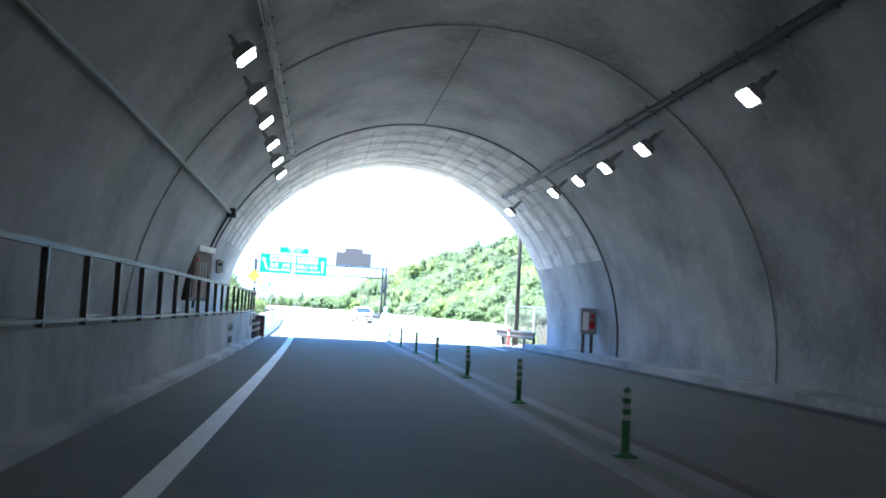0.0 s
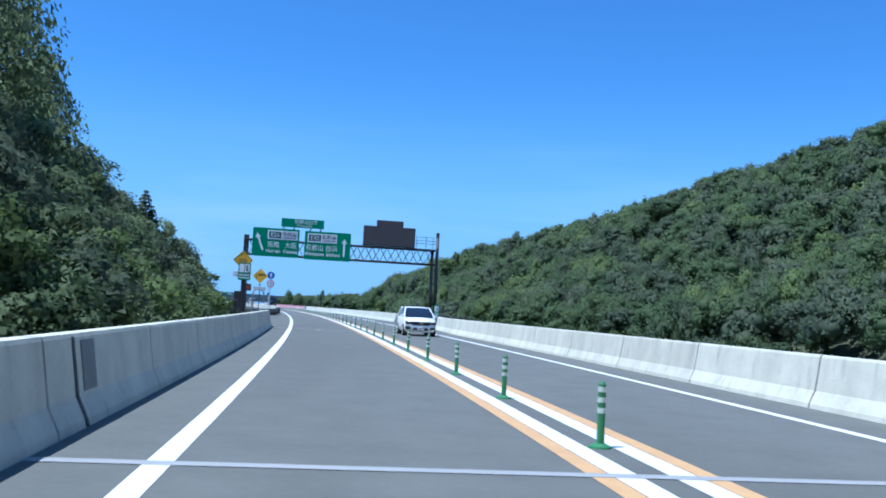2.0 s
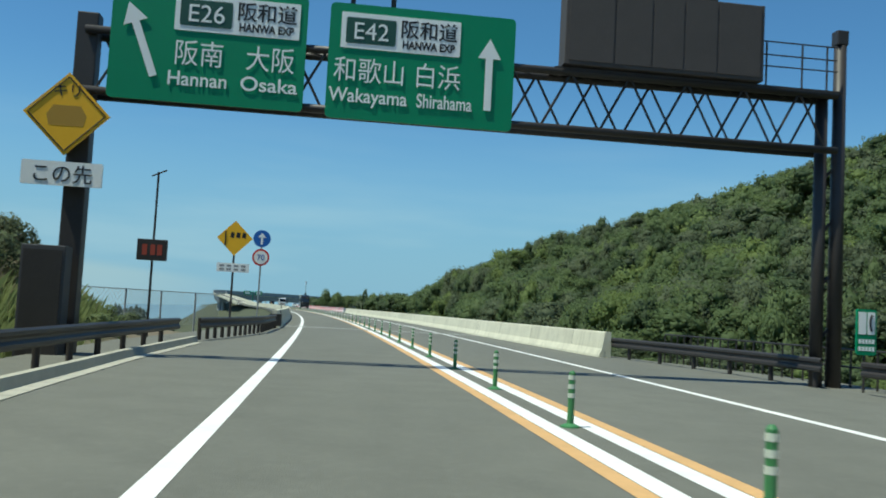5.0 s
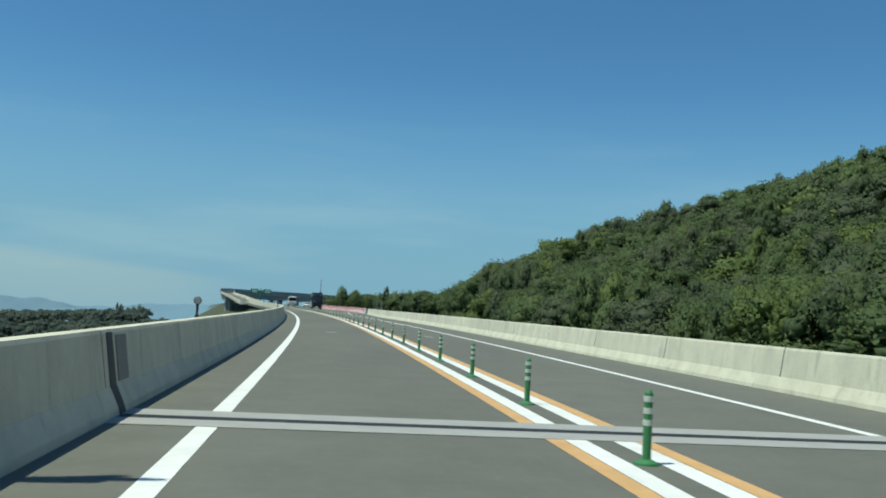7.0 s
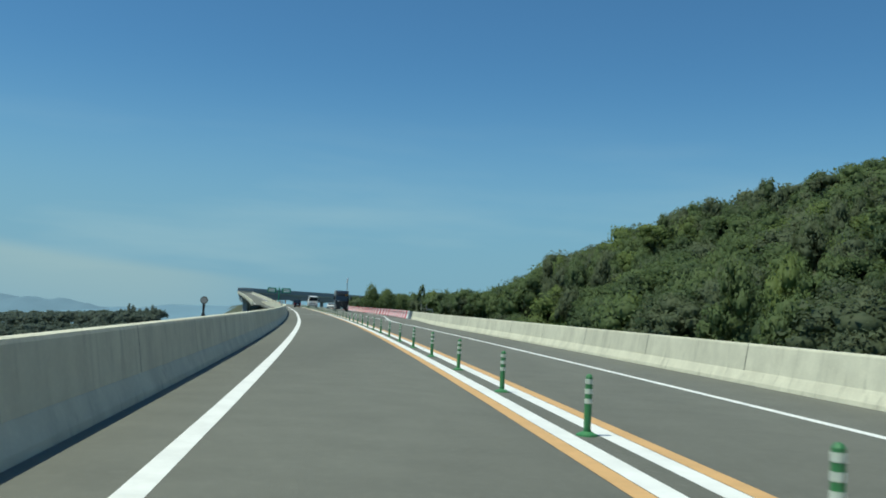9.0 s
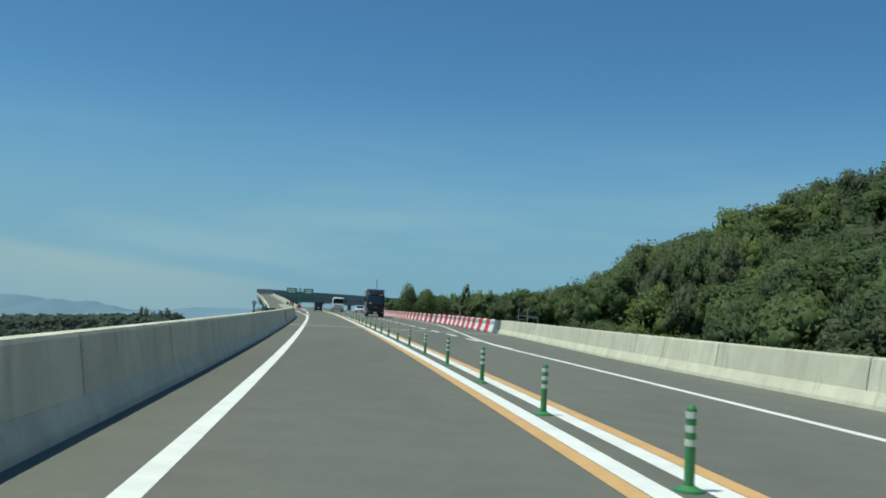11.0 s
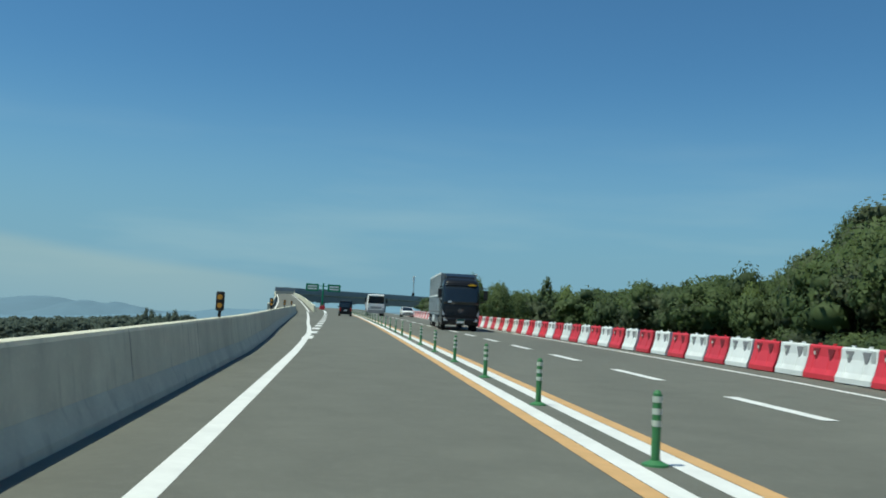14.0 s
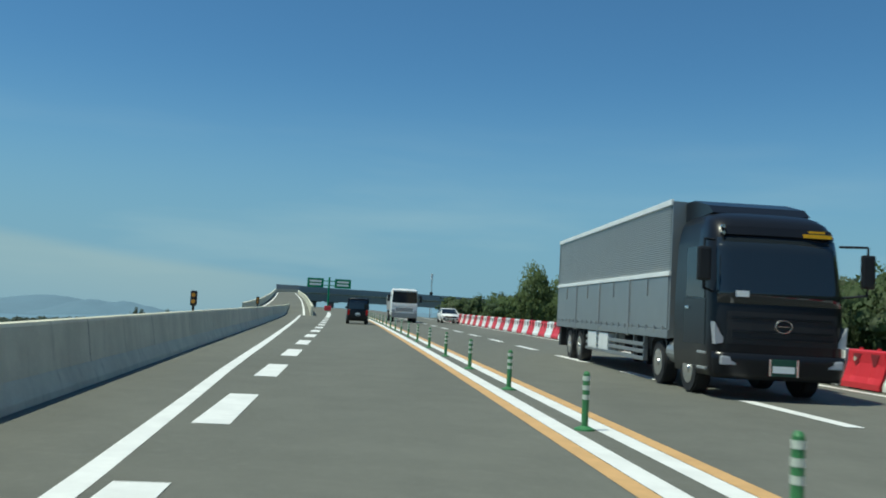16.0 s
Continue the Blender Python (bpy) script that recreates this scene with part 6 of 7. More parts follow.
def tipper_truck():
    root = thing("truck", M(420.3, 2.5, 0, 180), "white-cabbed heavy truck coming on the far lane", "truck")
    bm = bmesh.new()
    rows = [(1.9, 1.0, 2.75), (2.6, 1.0, 2.95), (3.3, 0.98, 2.8), (3.6, 0.96, 1.9), (3.68, 0.95, 1.4)]
    rings = []
    for y, k, z in rows:
        q = 1.2 * k
        rings.append([(0, y, 0.55), (q * 0.92, y, 0.5), (q, y, 0.75), (q, y, min(1.4, z - 0.2)), (q * 0.96, y, z - 0.12), (q * 0.88, y, z), (0, y, z + 0.03)])
    cab = part("cab", loft(bm, rings), CAR_WHITE, root, "white cab with a dark windscreen")
    bm = bmesh.new()
    slab(bm, [(-1.1, 1.72), (1.1, 1.72), (1.04, 2.66), (-1.04, 2.66)], 3.3, 3.69)
    part("windscreen", bm, CAR_GLASS, cab)
    bm = bmesh.new()
    box(bm, -1.15, 1.15, 3.6, 3.78, 0.4, 0.85, 0.05)
    part("bumper", bm, GREY, cab)
    bm = bmesh.new()
    box(bm, -0.75, 0.75, 3.66, 3.74, 0.98, 1.3, 0.03)
    part("grille", bm, GREY, cab)
    bm = bmesh.new()
    box(bm, -1.14, 1.14, 3.55, 3.71, 1.36, 1.66, 0.05)
    part("front_panel", bm, CAR_WHITE, cab)
    bm = bmesh.new()
    box(bm, -1.1, 1.1, 3.2, 3.78, 2.7, 2.84, 0.04)
    part("sun_visor", bm, CAR_WHITE, cab)
    for side in (-1, 1):
        bm = bmesh.new()
        x0, x1 = sorted((side * 0.85, side * 1.12))
        box(bm, x0, x1, 3.62, 3.8, 0.9, 1.1, 0.03)
        part("headlight", bm, LENS, cab)
        bm = bmesh.new()
        rod(bm, (side * 1.15, 3.5, 2.3), (side * 1.42, 3.6, 2.3), 0.025, n=6)
        box(bm, side * 1.42 - 0.11, side * 1.42 + 0.11, 3.55, 3.65, 1.8, 2.4, 0.03)
        part("mirror", bm, BLACK, cab)
        for y in (2.75, -1.2, -2.4):
            wheel(root, side * 1.0, y, 0.5, 0.3, GREY)
    bm = bmesh.new()
    slab(bm, [(-1.15, 1.05), (1.15, 1.05), (1.2, 2.35), (-1.2, 2.35)], -3.6, 1.75)
    part("tipper_body", bm, GREY, root)
    bm = bmesh.new()
    box(bm, -0.45, 0.45, -3.5, 3.5, 0.6, 1.05)
    part("chassis", bm, BLACK, root)


tipper_truck()


# ---- the viaduct that the ramp climbs to ----
RAMP = ((428, -9.2, 0.0), (470, -10.6, 0.7), (520, -12.2, 1.8), (570, -13.8, 2.9), (620, -14.8, 3.9), (650, -13.5, 4.4), (672, -8, 4.8), (690, 2, 4.8), (702, 24, 4.8), (712, 55, 4.5), (722, 100, 3.9), (732, 165, 3.0), (742, 260, 2.0))


def smooth_path(rows, n=8):
    """Points along a soft curve through the rows."""
    p = [W(*r) for r in rows]
    out = []
    for i in range(len(p) - 1):
        a, b, c, d = p[max(i - 1, 0)], p[i], p[i + 1], p[min(i + 2, len(p) - 1)]
        for k in range(n):
            t = k / n
            out.append(0.5 * ((2 * b) + (c - a) * t + (2 * a - 5 * b + 4 * c - d) * t * t + (3 * b - a - 3 * c + d) * t * t * t))
    return out + [p[-1]]


def along(points, outline):
    bm = bmesh.new()
    rings = []
    for i, p in enumerate(points):
        d = points[min(i + 1, len(points) - 1)] - points[max(i - 1, 0)]
        n = Vector((d.y, -d.x, 0)).normalized()
        rings.append([bm.verts.new(p + n * u + Vector((0, 0, z))) for u, z in outline])
    m = len(outline)
    for a, b in zip(rings, rings[1:]):
        for i in range(m):
            j = (i + 1) % m
            bm.faces.new((a[i], a[j], b[j], b[i]))
    bm.faces.new(rings[0][::-1]), bm.faces.new(rings[-1])
    bmesh.ops.recalc_face_normals(bm, faces=bm.faces)
    return bm


def viaduct():
    root = thing("viaduct", Matrix.Identity(4), "long grey elevated viaduct curving across in the distance", "viaduct", kind="structure")
    pts = smooth_path(RAMP)
    part("deck", along(pts, [(-3.5, -0.25), (3.5, -0.25), (3.5, 0.0), (-3.5, 0.0)]), ASPHALT, root)
    for x in (-3.5, 3.25):
        part("parapet", along(pts, [(x, -0.3), (x + 0.25, -0.3), (x + 0.25, 0.95), (x, 0.95)]), CONCRETE, root, "pale concrete parapet")
    for x in (-2.6, 2.6):
        part("edge_line", along(pts, [(x - 0.12, 0.0), (x + 0.12, 0.0), (x + 0.12, 0.012), (x - 0.12, 0.012)]), WHITE, root, "white edge line")
    part("girder", along(pts[24:], [(-3.3, -0.3), (-2.6, -2.9), (2.6, -2.9), (3.3, -0.3)]), FARGREY, root, "grey steel girder")
    # a tall translucent-looking screen on the far bend
    part("screen", along(pts[33:], [(3.52, 0.2), (3.62, 0.2), (3.62, 2.3), (3.52, 2.3)]), FARGREY, root, "grey noise screen")
    part("screen", along(pts[33:], [(-3.62, 0.2), (-3.52, 0.2), (-3.52, 2.5), (-3.62, 2.5)]), FARGREY, root, "grey noise screen")
    for p in pts[26::5]:
        bm = bmesh.new()
        rod(bm, (p.x, p.y, -20), (p.x, p.y, p.z - 2.3), 1.0, n=14)
        box(bm, p.x - 2.6, p.x + 2.6, p.y - 1.0, p.y + 1.0, p.z - 3.2, p.z - 2.3)
        part("pier", bm, FARGREY, root)


viaduct()


def far_gantry():
    root = thing("sign_gantry", M(500, -4.3, 0), "far T-shaped green direction sign where the lanes part", "gantry", "")
    bm = bmesh.new()
    rod(bm, (0, 0, -0.45), (0, 0, 6.0), 0.17, n=12)
    part("post", bm, SIGNGREEN, root)
    for z in (4.5, 5.3):
        bm = bmesh.new()
        rod(bm, (-3.9, 0, z), (3.9, 0, z), 0.08, n=8)
        part("beam", bm, SIGNGREEN, root)
    for x0, x1 in ((-3.9, -1.0), (1.0, 3.9)):
        p = part("sign_board", plate(x0, x1, 4.1, 5.75, -0.2, -0.12, 0.08), SIGNGREEN, root)
        bars(p, x0 + 0.4, x1 - 0.4, 4.35, 5.5, -0.201, 2, SIGNWHITE)
    bm = bmesh.new()
    box(bm, -0.6, 0.6, -2.2, -1.4, 0, 0.85, 0.1)
    part("crash_cushion", bm, ROOF_RED, root)


far_gantry()

mast = thing("mast", M(770, 55, -3), "slender far mast with a pale head", "mast")
bm = bmesh.new()
for k in range(3):
    c = (0.5 * math.cos(2.094 * k), 0.5 * math.sin(2.094 * k))
    rod(bm, (*c, 0), (c[0] * 0.4, c[1] * 0.4, 21), 0.12, 0.08, 6)
part("legs", bm, FARGREY, mast)
bm = bmesh.new()
box(bm, -0.5, 0.5, -0.4, 0.4, 18.5, 21.5, 0.1)
part("head", bm, SIGNWHITE, mast)
bm = bmesh.new()
box(bm, -0.7, 0.7, -0.4, 0.4, 10.5, 12.5, 0.1)
part("box", bm, DARKSTEEL, mast)


# hills on the horizon, coloured blue to stand for the haze before them
for s0, u0, r, h, seed in ((2600, -560, 165, 43, 1), (2900, -860, 380, 37, 3), (3000, 300, 600, 32, 4)):
    rg = np.random.default_rng(seed)
    bm = bmesh.new()
    a = heading(340)
    base = W(338, 0) + Vector((-math.sin(a), math.cos(a), 0)) * (s0 - 338) + Vector((math.cos(a), math.sin(a), 0)) * u0
    verts = {}
    n, ph = 28, rg.uniform(0, 6, 4)
    for i in range(n + 1):
        for j in range(n + 1):
            x, y = (i / n * 2 - 1), (j / n * 2 - 1)
            d = math.hypot(x, y)
            z = max(0.0, 1 - d) ** 0.8 * (1 + 0.22 * math.sin(5 * x + ph[0]) + 0.14 * math.sin(9 * x + 4 * y + ph[1]) + 0.05 * math.sin(23 * x + ph[2]))
            verts[i, j] = bm.verts.new(base + Vector((x * r * 1.6, y * r, -62 + h * z)))
    for i in range(n):
        for j in range(n):
            bm.faces.new((verts[i, j], verts[i + 1, j], verts[i + 1, j + 1], verts[i, j + 1]))
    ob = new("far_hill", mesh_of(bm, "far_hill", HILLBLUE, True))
    tagged(ob, "wooded hill on the horizon, tinted blue for haze", "hill", kind="structure")


# ---- trees ----
def crown_points(rng, clumps, leaves, size, hearts=None):
    """Leaf tips on the skins of clumps that fill a dome one unit wide and high: corners (n, 3, 3) and soft outward normals (n, 3)."""
    out, soft = [], []
    for c in range(clumps):
        a = 2.4 * c + rng.uniform(-0.5, 0.5)
        f = (c + 0.5) / clumps
        d = 0.37 * math.sqrt(f)
        top = 0.82 - 0.46 * f ** 1.4 + rng.uniform(-0.08, 0.08)
        centre = np.array([d * math.cos(a), d * math.sin(a), top])
        r = rng.uniform(0.13, 0.3)
        if hearts is not None:
            hearts.append((centre, r))
        dirs = rng.normal(size=(leaves, 3))
        dirs[:, 2] += 0.3
        dirs /= np.linalg.norm(dirs, axis=1)[:, None]
        p = centre + dirs * r * rng.uniform(0.58, 1.18, (leaves, 1)) ** 0.8 * np.array([1, 1, 0.85])
        whole = p - np.array([0, 0, 0.42])
        whole /= np.linalg.norm(whole, axis=1)[:, None]
        n = dirs * 0.6 + whole * 0.75 + rng.normal(size=(leaves, 3)) * 0.32
        n /= np.linalg.norm(n, axis=1)[:, None]
        face = dirs + rng.normal(size=(leaves, 3)) * 0.55
        face /= np.linalg.norm(face, axis=1)[:, None]
        t = np.cross(face, rng.normal(size=(leaves, 3)))
        t /= np.linalg.norm(t, axis=1)[:, None] + 1e-9
        b = np.cross(face, t)
        w = size * rng.uniform(0.5, 1.4, (leaves, 1))
        out.append(np.stack([p - t * w, p + t * w * 0.7 - b * w * 0.6, p + t * w * 0.3 + b * w * 0.9], 1))
        soft.append(n)
    out, soft = np.concatenate(out), np.concatenate(soft)
    turned = (np.cross(out[:, 1] - out[:, 0], out[:, 2] - out[:, 0]) * soft).sum(1) < 0
    out[turned] = out[turned][:, ::-1]
    return out, soft


def leaf_mesh(name, verts, faces, normals, mats, tones=None):
    """A mesh of many small triangles that is shaded by the normals given, one a vertex."""
    me = bpy.data.meshes.new(name)
    me.vertices.add(len(verts))
    me.vertices.foreach_set("co", verts.astype(np.float32).ravel())
    me.loops.add(faces.size)
    me.loops.foreach_set("vertex_index", faces.astype(np.int32).ravel())
    me.polygons.add(len(faces))
    me.polygons.foreach_set("loop_start", np.arange(0, faces.size, 3, dtype=np.int32))
    for m in mats:
        me.materials.append(m)
    if tones is not None:
        me.polygons.foreach_set("material_index", tones)
    me.polygons.foreach_set("use_smooth", np.ones(len(faces), dtype=bool))
    me.update()
    me.normals_split_custom_set_from_vertices(normals)
    return me


def cards_mesh(name, cards, mat):
    """One mesh of loose blades: an array of (n, corners, 3)."""
    n, k = cards.shape[:2]
    me = bpy.data.meshes.new(name)
    me.vertices.add(n * k)
    me.vertices.foreach_set("co", cards.astype(np.float32).ravel())
    me.loops.add(n * k)
    me.loops.foreach_set("vertex_index", np.arange(n * k, dtype=np.int32))
    me.polygons.add(n)
    me.polygons.foreach_set("loop_start", np.arange(0, n * k, k, dtype=np.int32))
    me.materials.append(mat)
    me.update()
    me.validate()
    return me


ball = bmesh.new()
bmesh.ops.create_icosphere(ball, subdivisions=1, radius=1.0)
BALL_V = np.array([v.co[:] for v in ball.verts])
BALL_F = np.array([[v.index for v in f.verts] for f in ball.faces])
ball.free()


def woods(name, label, places, mats, share, clumps, leaves, size, seed=3, core=0.64):
    """Many crowns in one mesh: leaf tips round dense hearts, each crown of one tone."""
    rg = np.random.default_rng(seed)
    kinds, protos = 8, []
    for _ in range(kinds):
        hearts = []
        tips, soft = crown_points(rg, clumps, leaves, size, hearts)
        v, f, n = [tips.reshape(-1, 3)], [np.arange(len(tips) * 3).reshape(-1, 3)], [np.repeat(soft, 3, 0)]
        count = len(tips) * 3
        for centre, r in hearts:
            v.append(centre + BALL_V * r * np.array([core, core, core * 0.87]) * rg.uniform(0.7, 1.2, (len(BALL_V), 1)))
            f.append(BALL_F + count)
            n.append(BALL_V)
            count += len(BALL_V)
        protos.append((np.concatenate(v), np.concatenate(f), np.concatenate(n)))
    verts, faces, normals, tones, base = [], [], [], [], 0
    for s, u, z, h, w in places:
        q, f, soft = protos[rg.integers(kinds)]
        a = rg.uniform(0, 2 * math.pi)
        turn = np.array([[math.cos(a), math.sin(a), 0], [-math.sin(a), math.cos(a), 0], [0, 0, 1]])
        p = W(s, u, z)
        verts.append((q * np.array([w, w, h])) @ turn + np.array(p))
        normals.append(soft @ turn)
        faces.append(f + base)
        base += len(q)
        tones.append(np.full(len(f), rg.choice(len(mats), p=share), dtype=np.int32))
    me = leaf_mesh(name, np.concatenate(verts), np.concatenate(faces), np.concatenate(normals), mats, np.concatenate(tones))
    return tagged(new(name, me), label, "trees", kind="stuff")


pick = random.Random(5)
near, far, beyond = [], [], []
s = 118.0
while s < 640:
    u = wood_edge(s)
    step = 5.2 if s < 430 else 7.0
    while u < (168 if s < 430 else 100):
        ss, uu = s + pick.uniform(-2.6, 2.6), u + pick.uniform(-2.4, 2.4)
        top = hill_top(ss, uu)
        h = pick.choice((6.5, 7.5, 8.5, 9.5, 10.5, 12.0))
        rise = pick.choice((-1.8, -1.2, -0.6, -0.2, 0, 0.3, 0.6, 1.1, 1.8)) * (1 if uu > 60 else 0.8)
        wide = pick.choice((4.4, 5.4, 6.6, 8.2, 10.0, 11.6))
        if pick.random() < 0.06:
            rise, wide = rise + 1.6, 3.4
        row = (ss, uu, top - h + rise, h, wide)
        (beyond if ss > 430 else near if uu < 92 else far).append(row)
        u += step if u < 92 else step * 1.2
    s += step
# low scrub along the foot of the woods
s = 150.0
while s < 440:
    for back in (9.5, 6.0, 2.5):
        ss, uu = s + pick.uniform(-1.6, 1.6), wood_edge(s) - back + pick.uniform(-1.2, 1.2)
        h = pick.uniform(2.6, 4.6) + (1.4 if back < 4 else 0)
        near.append((ss, uu, ground(ss, uu) - 0.9, h, h * pick.uniform(1.1, 1.7)))
    s += 3.6
# taller trees at the front of the spur
for ss, uu, top in ((346, 52, 13.2), (351, 49, 12.6), (353, 54, 13.4), (363, 50, 12.0), (366, 58, 16.0), (368, 64, 18.0), (379, 50, 11.4), (384, 46, 9.4), (372, 54, 13.0), (274, 40, 8.6), (268, 42, 8.0), (281, 43, 8.4)):
    near.append((ss, uu, top - 12.0, 12.0, pick.uniform(4.5, 6.5)))
for i in range(70):
    ss, uu = pick.uniform(-55, 30), pick.uniform(-20, 30)
    h = pick.uniform(3.5, 6)
    beyond.append((ss, uu, cover(ss, uu) - 0.6, h, h * pick.uniform(0.9, 1.2)))
TONES = (LEAF, LEAF_DEEP, LEAF_GREY, LEAF_PALE)
woods("slope_woods", "broadleaf woods at the foot of the hill across the low ground", near, TONES, (0.42, 0.18, 0.31, 0.09), 12, 98, 0.032, seed=3)
woods("hill_woods", "dense broadleaf woods covering the hill above the road", far, TONES, (0.4, 0.24, 0.31, 0.05), 11, 52, 0.043, seed=4)
woods("far_woods", "low belt of trees beyond the barriers", beyond, TONES, (0.34, 0.3, 0.3, 0.06), 9, 46, 0.046, seed=6)
# low woods on the plain to the left, below the road
plain = []
for i in range(430):
    ss, uu = pick.uniform(640, 800), -58 - 190 * (i / 430) + pick.uniform(-2, 2)
    h = pick.uniform(5, 8)
    top = -8.4 + 0.06 * (uu + 58) + pick.uniform(-1.3, 1.0)
    plain.append((ss, uu, top - h, h, h * pick.uniform(1.0, 1.5)))
for i in range(14):
    plain.append((pick.uniform(690, 720), -58 - 1.6 * i + pick.uniform(-0.6, 0.6), -15.0, pick.uniform(7.5, 10.5), pick.uniform(2.4, 3.6)))
for i in range(300):
    ss, uu = pick.uniform(500, 640), -42 - 170 * (i / 300) + pick.uniform(-3, 3)
    h = pick.uniform(3.2, 6.2)
    plain.append((ss, uu, ground(ss, uu) - 0.4, h, h * pick.uniform(1.0, 1.7)))
woods("plain_woods", "dark belt of trees on the low plain beyond the wall", plain, (HAZED_WOODS,), (1.0,), 6, 32, 0.07, seed=8)


def tree(m, height, width, seed, mat, label, leaves=170, clumps=16, size=0.03, taper=0.48):
    """A tapered trunk with limbs, and a crown of leaf clumps."""
    rg = np.random.default_rng(seed)
    root = thing("tree", m, label, "tree", "trees on the bank")
    bm = bmesh.new()
    lean = rg.uniform(-0.05, 0.05, 2) * height
    rod(bm, (0, 0, -0.4), (lean[0] * 0.5, lean[1] * 0.5, height * 0.45), 0.03 * height, 0.018 * height, 8)
    rod(bm, (lean[0] * 0.5, lean[1] * 0.5, height * 0.45), (lean[0], lean[1], height * 0.85), 0.018 * height, 0.005 * height, 7)
    for k in range(7):
        a = 2.4 * k + rg.uniform(-0.4, 0.4)
        z0 = height * rg.uniform(0.22, 0.6)
        e = (math.cos(a) * width * 0.32, math.sin(a) * width * 0.32, z0 + height * rg.uniform(0.12, 0.28))
        rod(bm, (lean[0] * 0.4, lean[1] * 0.4, z0), e, 0.009 * height, 0.003 * height, 5)
    part("trunk", bm, BARK, root)
    q, soft = crown_points(rg, clumps, leaves, size)
    q[..., 2] = 0.12 + (q[..., 2] - 0.26) * 1.16
    q[..., :2] *= (0.88 + taper * 0.5 - taper * q[..., 2:])
    q = q * np.array([width, width, height]) + np.array([lean[0], lean[1], 0])
    ob = new("crown", leaf_mesh("crown", q.reshape(-1, 3), np.arange(len(q) * 3).reshape(-1, 3), np.repeat(soft, 3, 0), (mat,)))
    ob.parent = root
    return root


# the bank after the tunnel: tall trees by the mouth, then bushes thinning out over dry grass
specs = [(46, -10.4, 6.5, 4.2), (52.5, -10.4, 5.2, 3.6), (60, -10.6, 5.0, 4.0), (55, -14, 11, 5.5), (62, -14.5, 12, 5.6), (66, -16, 13, 6), (71, -16.5, 14, 6.4), (76, -16.5, 14.4, 6.5), (80, -18.3, 15.2, 6.6), (84, -16.8, 13.0, 4.4), (88, -18.8, 11.6, 4.6), (91.5, -17, 9.2, 3.8), (69, -11.2, 5.4, 4.0), (72, -13, 8, 4.4), (78, -13, 7.4, 4), (75, -11, 4.6, 3.4), (81, -11.4, 5.0, 3.4), (85, -13, 6.4, 3.6), (95, -17, 10.2, 4.6), (101, -18.8, 10.6, 4.2), (107, -20.5, 10.6, 4.2), (115, -20, 10.6, 4.4), (119, -19, 9.4, 4.0), (110, -10.4, 2.6, 2.0), (97, -10.4, 2.4, 2.2), (115, -14.6, 7.9, 3.0), (116.6, -13.6, 6.2, 3.2), (118.4, -13.0, 5.0, 3.0), (120.4, -14.2, 6.9, 2.6), (120.8, -12.9, 5.4, 2.6), (123.4, -12.7, 4.5, 2.8), (126.6, -13.0, 4.0, 2.6), (129, -12.4, 3.0, 2.4), (112.4, -16.6, 7.6, 3.4), (109.4, -17.8, 8.4, 3.6), (133, -13.2, 2.8, 2.2)]
for i, (s, u, top, w) in enumerate(specs):
    h = max(1.6, top - ground(s, u))
    tree(M(s, u, ground(s, u) - 0.1), h, w, 40 + i, (LEAF_NEAR, LEAF_NEAR, LEAF_GREY)[i % 3], "tall leafy broadleaf tree on the bank" if h > 4 else "bushy young tree on the grassy bank", leaves=260 if h > 4 else 150, clumps=20 if h > 4 else 12, size=0.021 if h > 4 else 0.032, taper=0.48 if w > 3.7 else 0.3)


for i, (s, u, top, w) in enumerate(((189, 69.5, 8.2, 9.6), (174, 84.5, 15.6, 9.6), (250, 51.5, 6.8, 7.0), (356, 46.5, 7.6, 6.0))):
    tree(M(s, u, ground(s, u) - 0.1), top - ground(s, u), w, 120 + i, LEAF_PALE, "broad pale yellow-green tree at the edge of the woods", leaves=150, clumps=22, size=0.03)


def conifer(m, height, width, seed, label):
    """A straight trunk with whorls of drooping boughs, each a spray of needles."""
    rg = np.random.default_rng(seed)
    root = thing("conifer", m, label, "tree", "trees on the bank")
    bm = bmesh.new()
    rod(bm, (0, 0, -0.4), (0, 0, height), 0.03 * height, 0.004 * height, 8)
    part("trunk", bm, BARK, root)
    tips, soft = [], []
    for k in range(13):
        z = height * (0.12 + 0.86 * k / 12)
        reach = width * 0.5 * (1.04 - k / 12.5) * rg.uniform(0.7, 1.25)
        for j in range(6):
            a = 1.047 * j + rg.uniform(-0.4, 0.4) + 0.4 * k
            way = np.array([math.cos(a), math.sin(a), 0.0])
            f = rg.uniform(0.15, 1.0, (34, 1))
            p = np.array([0, 0, z]) + way * reach * f + np.array([0, 0, -0.22 * reach]) * f ** 2 + rg.normal(size=(34, 3)) * np.array([0.07, 0.07, 0.045]) * (0.4 + reach)
            out = way * 0.8 + np.array([0, 0, 0.5]) + rg.normal(size=(34, 3)) * 0.25
            side = rg.normal(size=(34, 3)) * 0.075 * (0.5 + reach * 0.6)
            tip = way * 0.13 * (0.6 + reach * 0.5) + rg.normal(size=(34, 3)) * 0.05
            tips.append(np.stack([p - side, p + side, p + tip], 1))
            soft.append(out / np.linalg.norm(out, axis=1)[:, None])
    tips, soft = np.concatenate(tips), np.concatenate(soft)
    turned = (np.cross(tips[:, 1] - tips[:, 0], tips[:, 2] - tips[:, 0]) * soft).sum(1) < 0
    tips[turned] = tips[turned][:, ::-1]
    ob = new("crown", leaf_mesh("crown", tips.reshape(-1, 3), np.arange(len(tips) * 3).reshape(-1, 3), np.repeat(soft, 3, 0), (LEAF_GREY,)))
    ob.parent = root


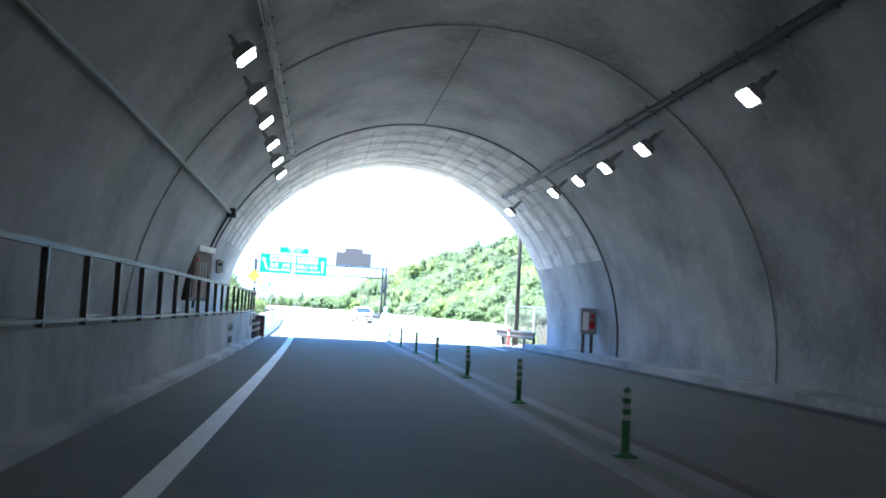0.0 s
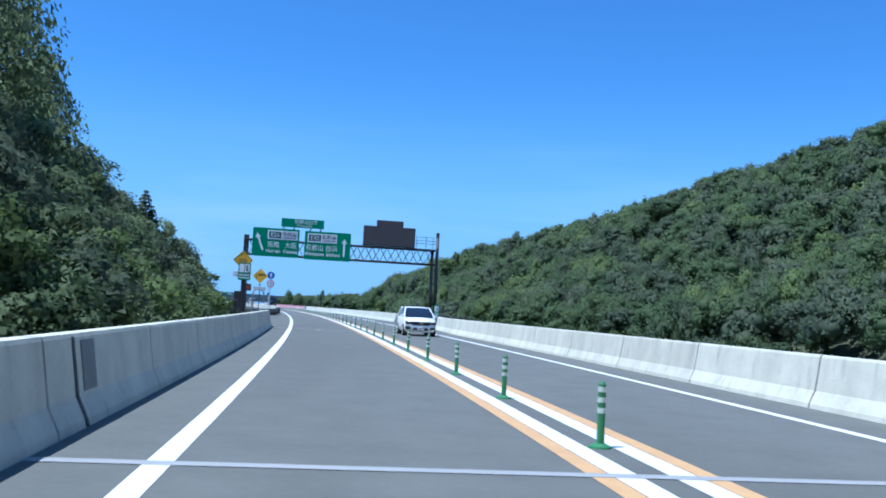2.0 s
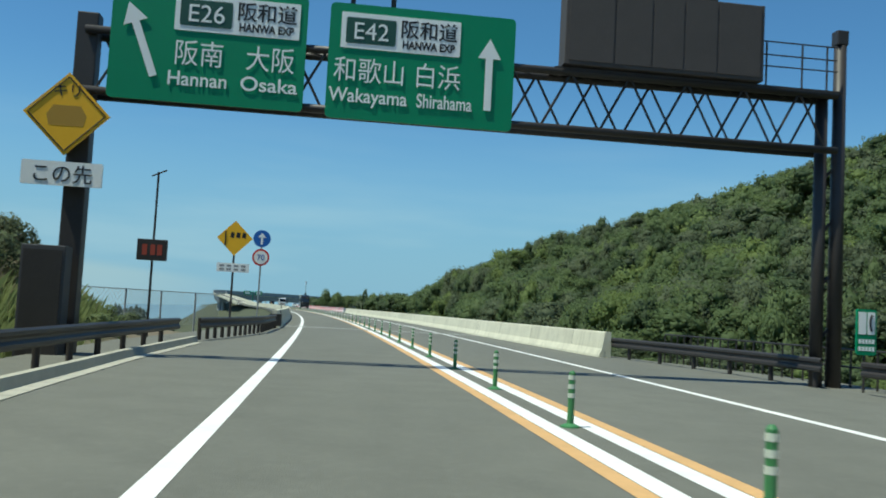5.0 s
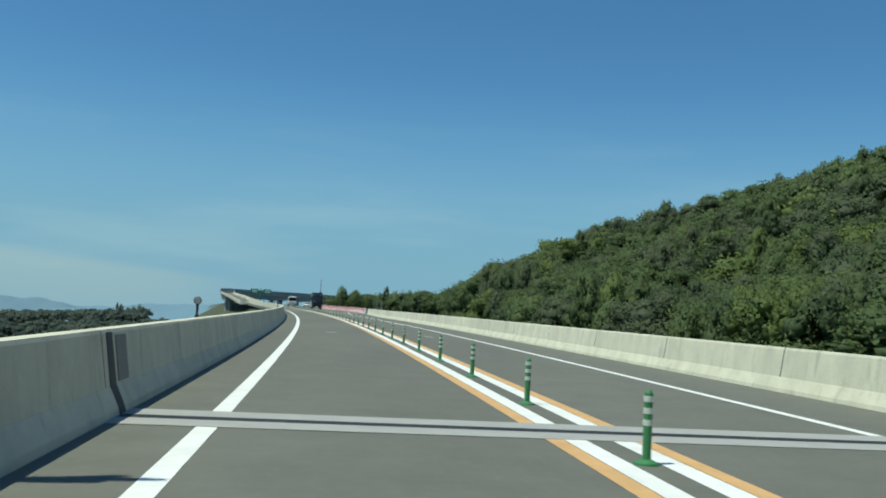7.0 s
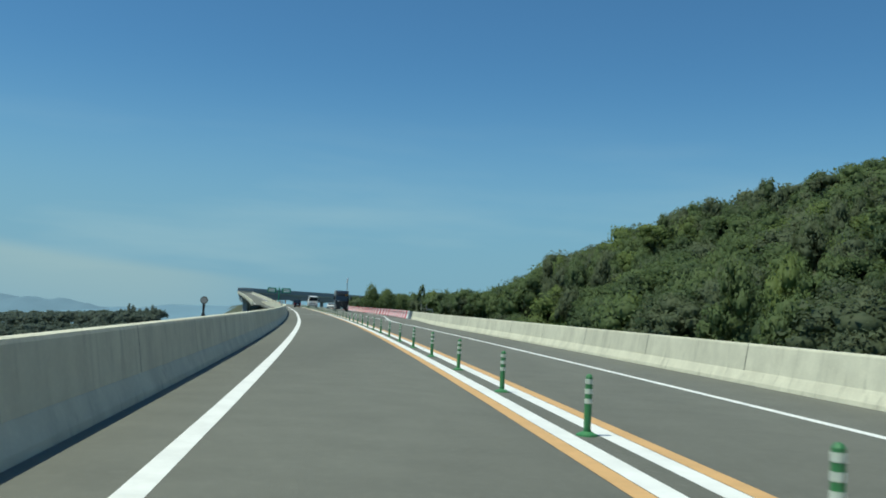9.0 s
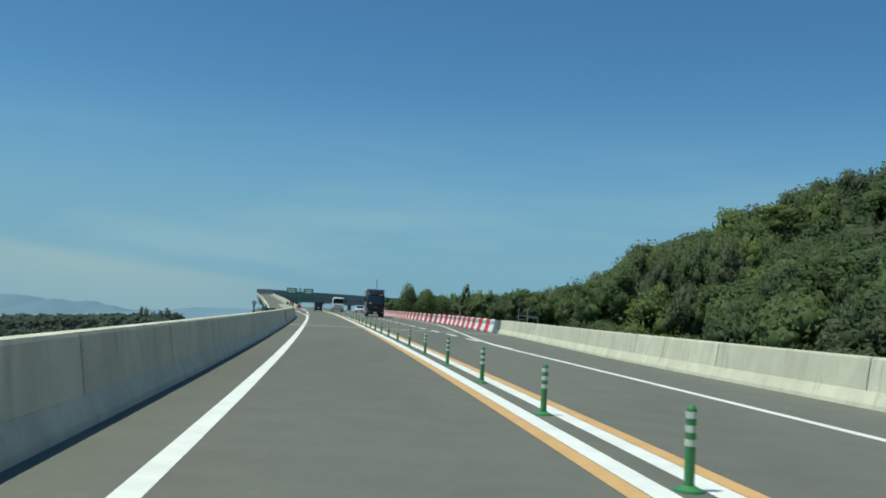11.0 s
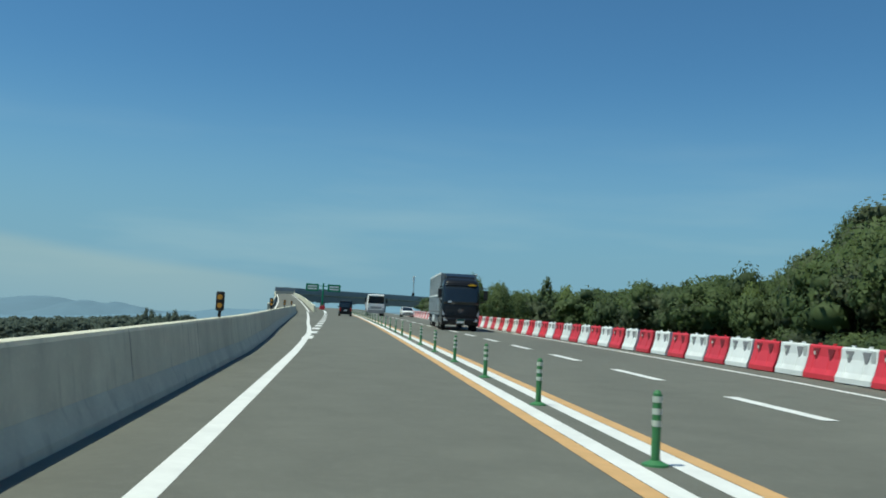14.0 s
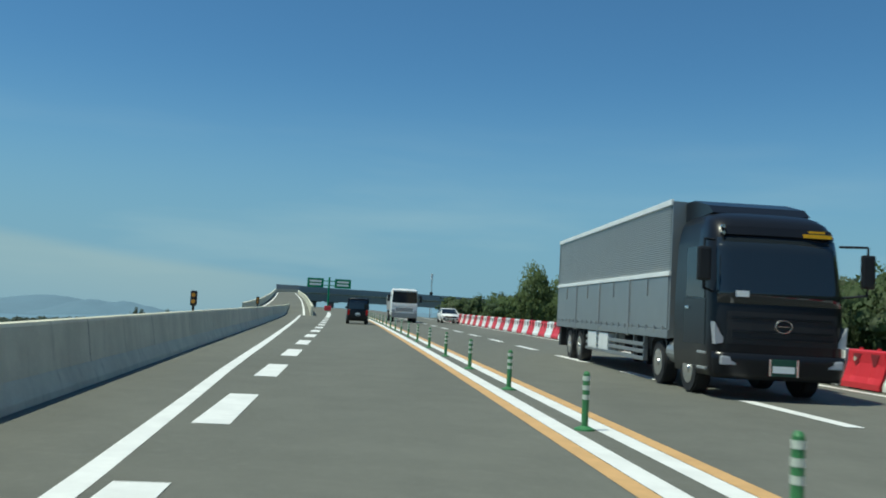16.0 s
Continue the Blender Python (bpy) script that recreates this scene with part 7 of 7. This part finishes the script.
for s, u, top, w, seed in ((112.3, -16.1, 9.75, 3.3, 1), (109.6, -17.4, 9.3, 2.9, 2)):
    conifer(M(s, u, ground(s, u) - 0.1), top - ground(s, u), w, seed, "dark young conifer standing on the bank")
pipe = thing("drain_pipe", Matrix.Identity(4), "pale plastic pipe slanting down the grassy bank", "pipe")
bm = bmesh.new()
rod(bm, W(96.5, -12.57, ground(96.5, -12.57) + 0.35), W(94.4, -10.93, ground(94.4, -10.93) + 0.05), 0.06, n=10)
part("tube", bm, SIGNWHITE, pipe)
bm = bmesh.new()
rod(bm, W(96.5, -12.57, ground(96.5, -12.57) - 0.3), W(96.5, -12.57, ground(96.5, -12.57) + 0.42), 0.035, n=8)
part("stake", bm, BARK, pipe)
under = []
for i in range(310):
    s = pick.uniform(38.5, 92)
    u = -pick.uniform(7.6, 16)
    if s > 81 and (u < -9.6 or s > 88):
        continue
    h = pick.uniform(1.0, 2.6)
    under.append((s, u, ground(s, u) - 0.25, h, h * pick.uniform(1.0, 1.5)))
for i in range(150):
    s = pick.uniform(86, 140)
    u = -between(s, (86, 7.8), (95, 8.4), (120, 9.4), (142, 9.7)) - abs(pick.gauss(0, 1)) * 3.4
    if 1.3 < -u - between(s, (86, 7.8), (95, 8.4), (120, 9.4), (142, 9.7)) < 6:
        continue
    h = pick.choice((0.5, 0.7, 0.9, 1.3))
    under.append((s, u, ground(s, u) - 0.15, h, h * pick.uniform(1.0, 1.6)))
woods("bank_scrub", "thick green scrub covering the bank", under, (LEAF_NEAR, LEAF_PALE, LEAF_GREY), (0.5, 0.2, 0.3), 8, 150, 0.034, seed=11, core=0.3)
# the tree group right of the road far ahead
for i, (s, u, h, w) in enumerate(((446, 20.5, 7.2, 7.0), (452, 26, 6.8, 6.5), (442, 24.5, 6.2, 6.0), (456, 31, 5.6, 6.0))):
    tree(M(s, u, -1.0), h + 1, w, 80 + i, LEAF, "dense rounded broadleaf tree beyond the barriers", leaves=170, clumps=18, size=0.03)


def blades(name, label, spots, mat, tall, wide, per, seed):
    """Tufts of upright blades."""
    rg = np.random.default_rng(seed)
    out = []
    for s, u in spots:
        p = np.array(W(s, u, ground(s, u) - 0.05))
        a = rg.uniform(0, 2 * math.pi, per)
        root = p + np.stack([rg.normal(size=per) * 0.16, rg.normal(size=per) * 0.16, np.zeros(per)], 1)
        h = tall * rg.uniform(0.5, 1.2, per)
        bend = np.stack([np.cos(a), np.sin(a), np.zeros(per)], 1) * (h * rg.uniform(0.1, 0.55, per))[:, None]
        side = np.stack([-np.sin(a), np.cos(a), np.zeros(per)], 1) * wide
        up = np.stack([np.zeros(per), np.zeros(per), h], 1)
        out.append(np.stack([root - side, root + side, root + up * 0.7 + bend * 0.45 + side * 0.7, root + up + bend], 1))
    ob = new(name, cards_mesh(name, np.concatenate(out), mat))
    return tagged(ob, label, "grass", kind="stuff")


spots, lush = [], []
for i in range(5600):
    s = pick.uniform(78, 136)
    d = abs(pick.gauss(0, 1)) * 3.4
    u = -between(s, (78, 7.0), (95, 8.0), (112, 8.8), (124, 9.8), (136, 10)) - d
    (lush if d < pick.uniform(0.8, 2.6) else spots).append((s, u))
blades("dry_grass", "dry khaki grass on the upper bank", spots, REED, 0.6, 0.018, 14, 21)
blades("lush_grass", "tall green grass at the foot of the bank", lush, LUSH, 0.85, 0.02, 14, 23)
spots = [(pick.uniform(40.5, 47), pick.uniform(8.8, 11)) for _ in range(120)]
blades("reeds", "pale dry reeds behind the wire fence", spots, REED, 1.3, 0.02, 16, 22)
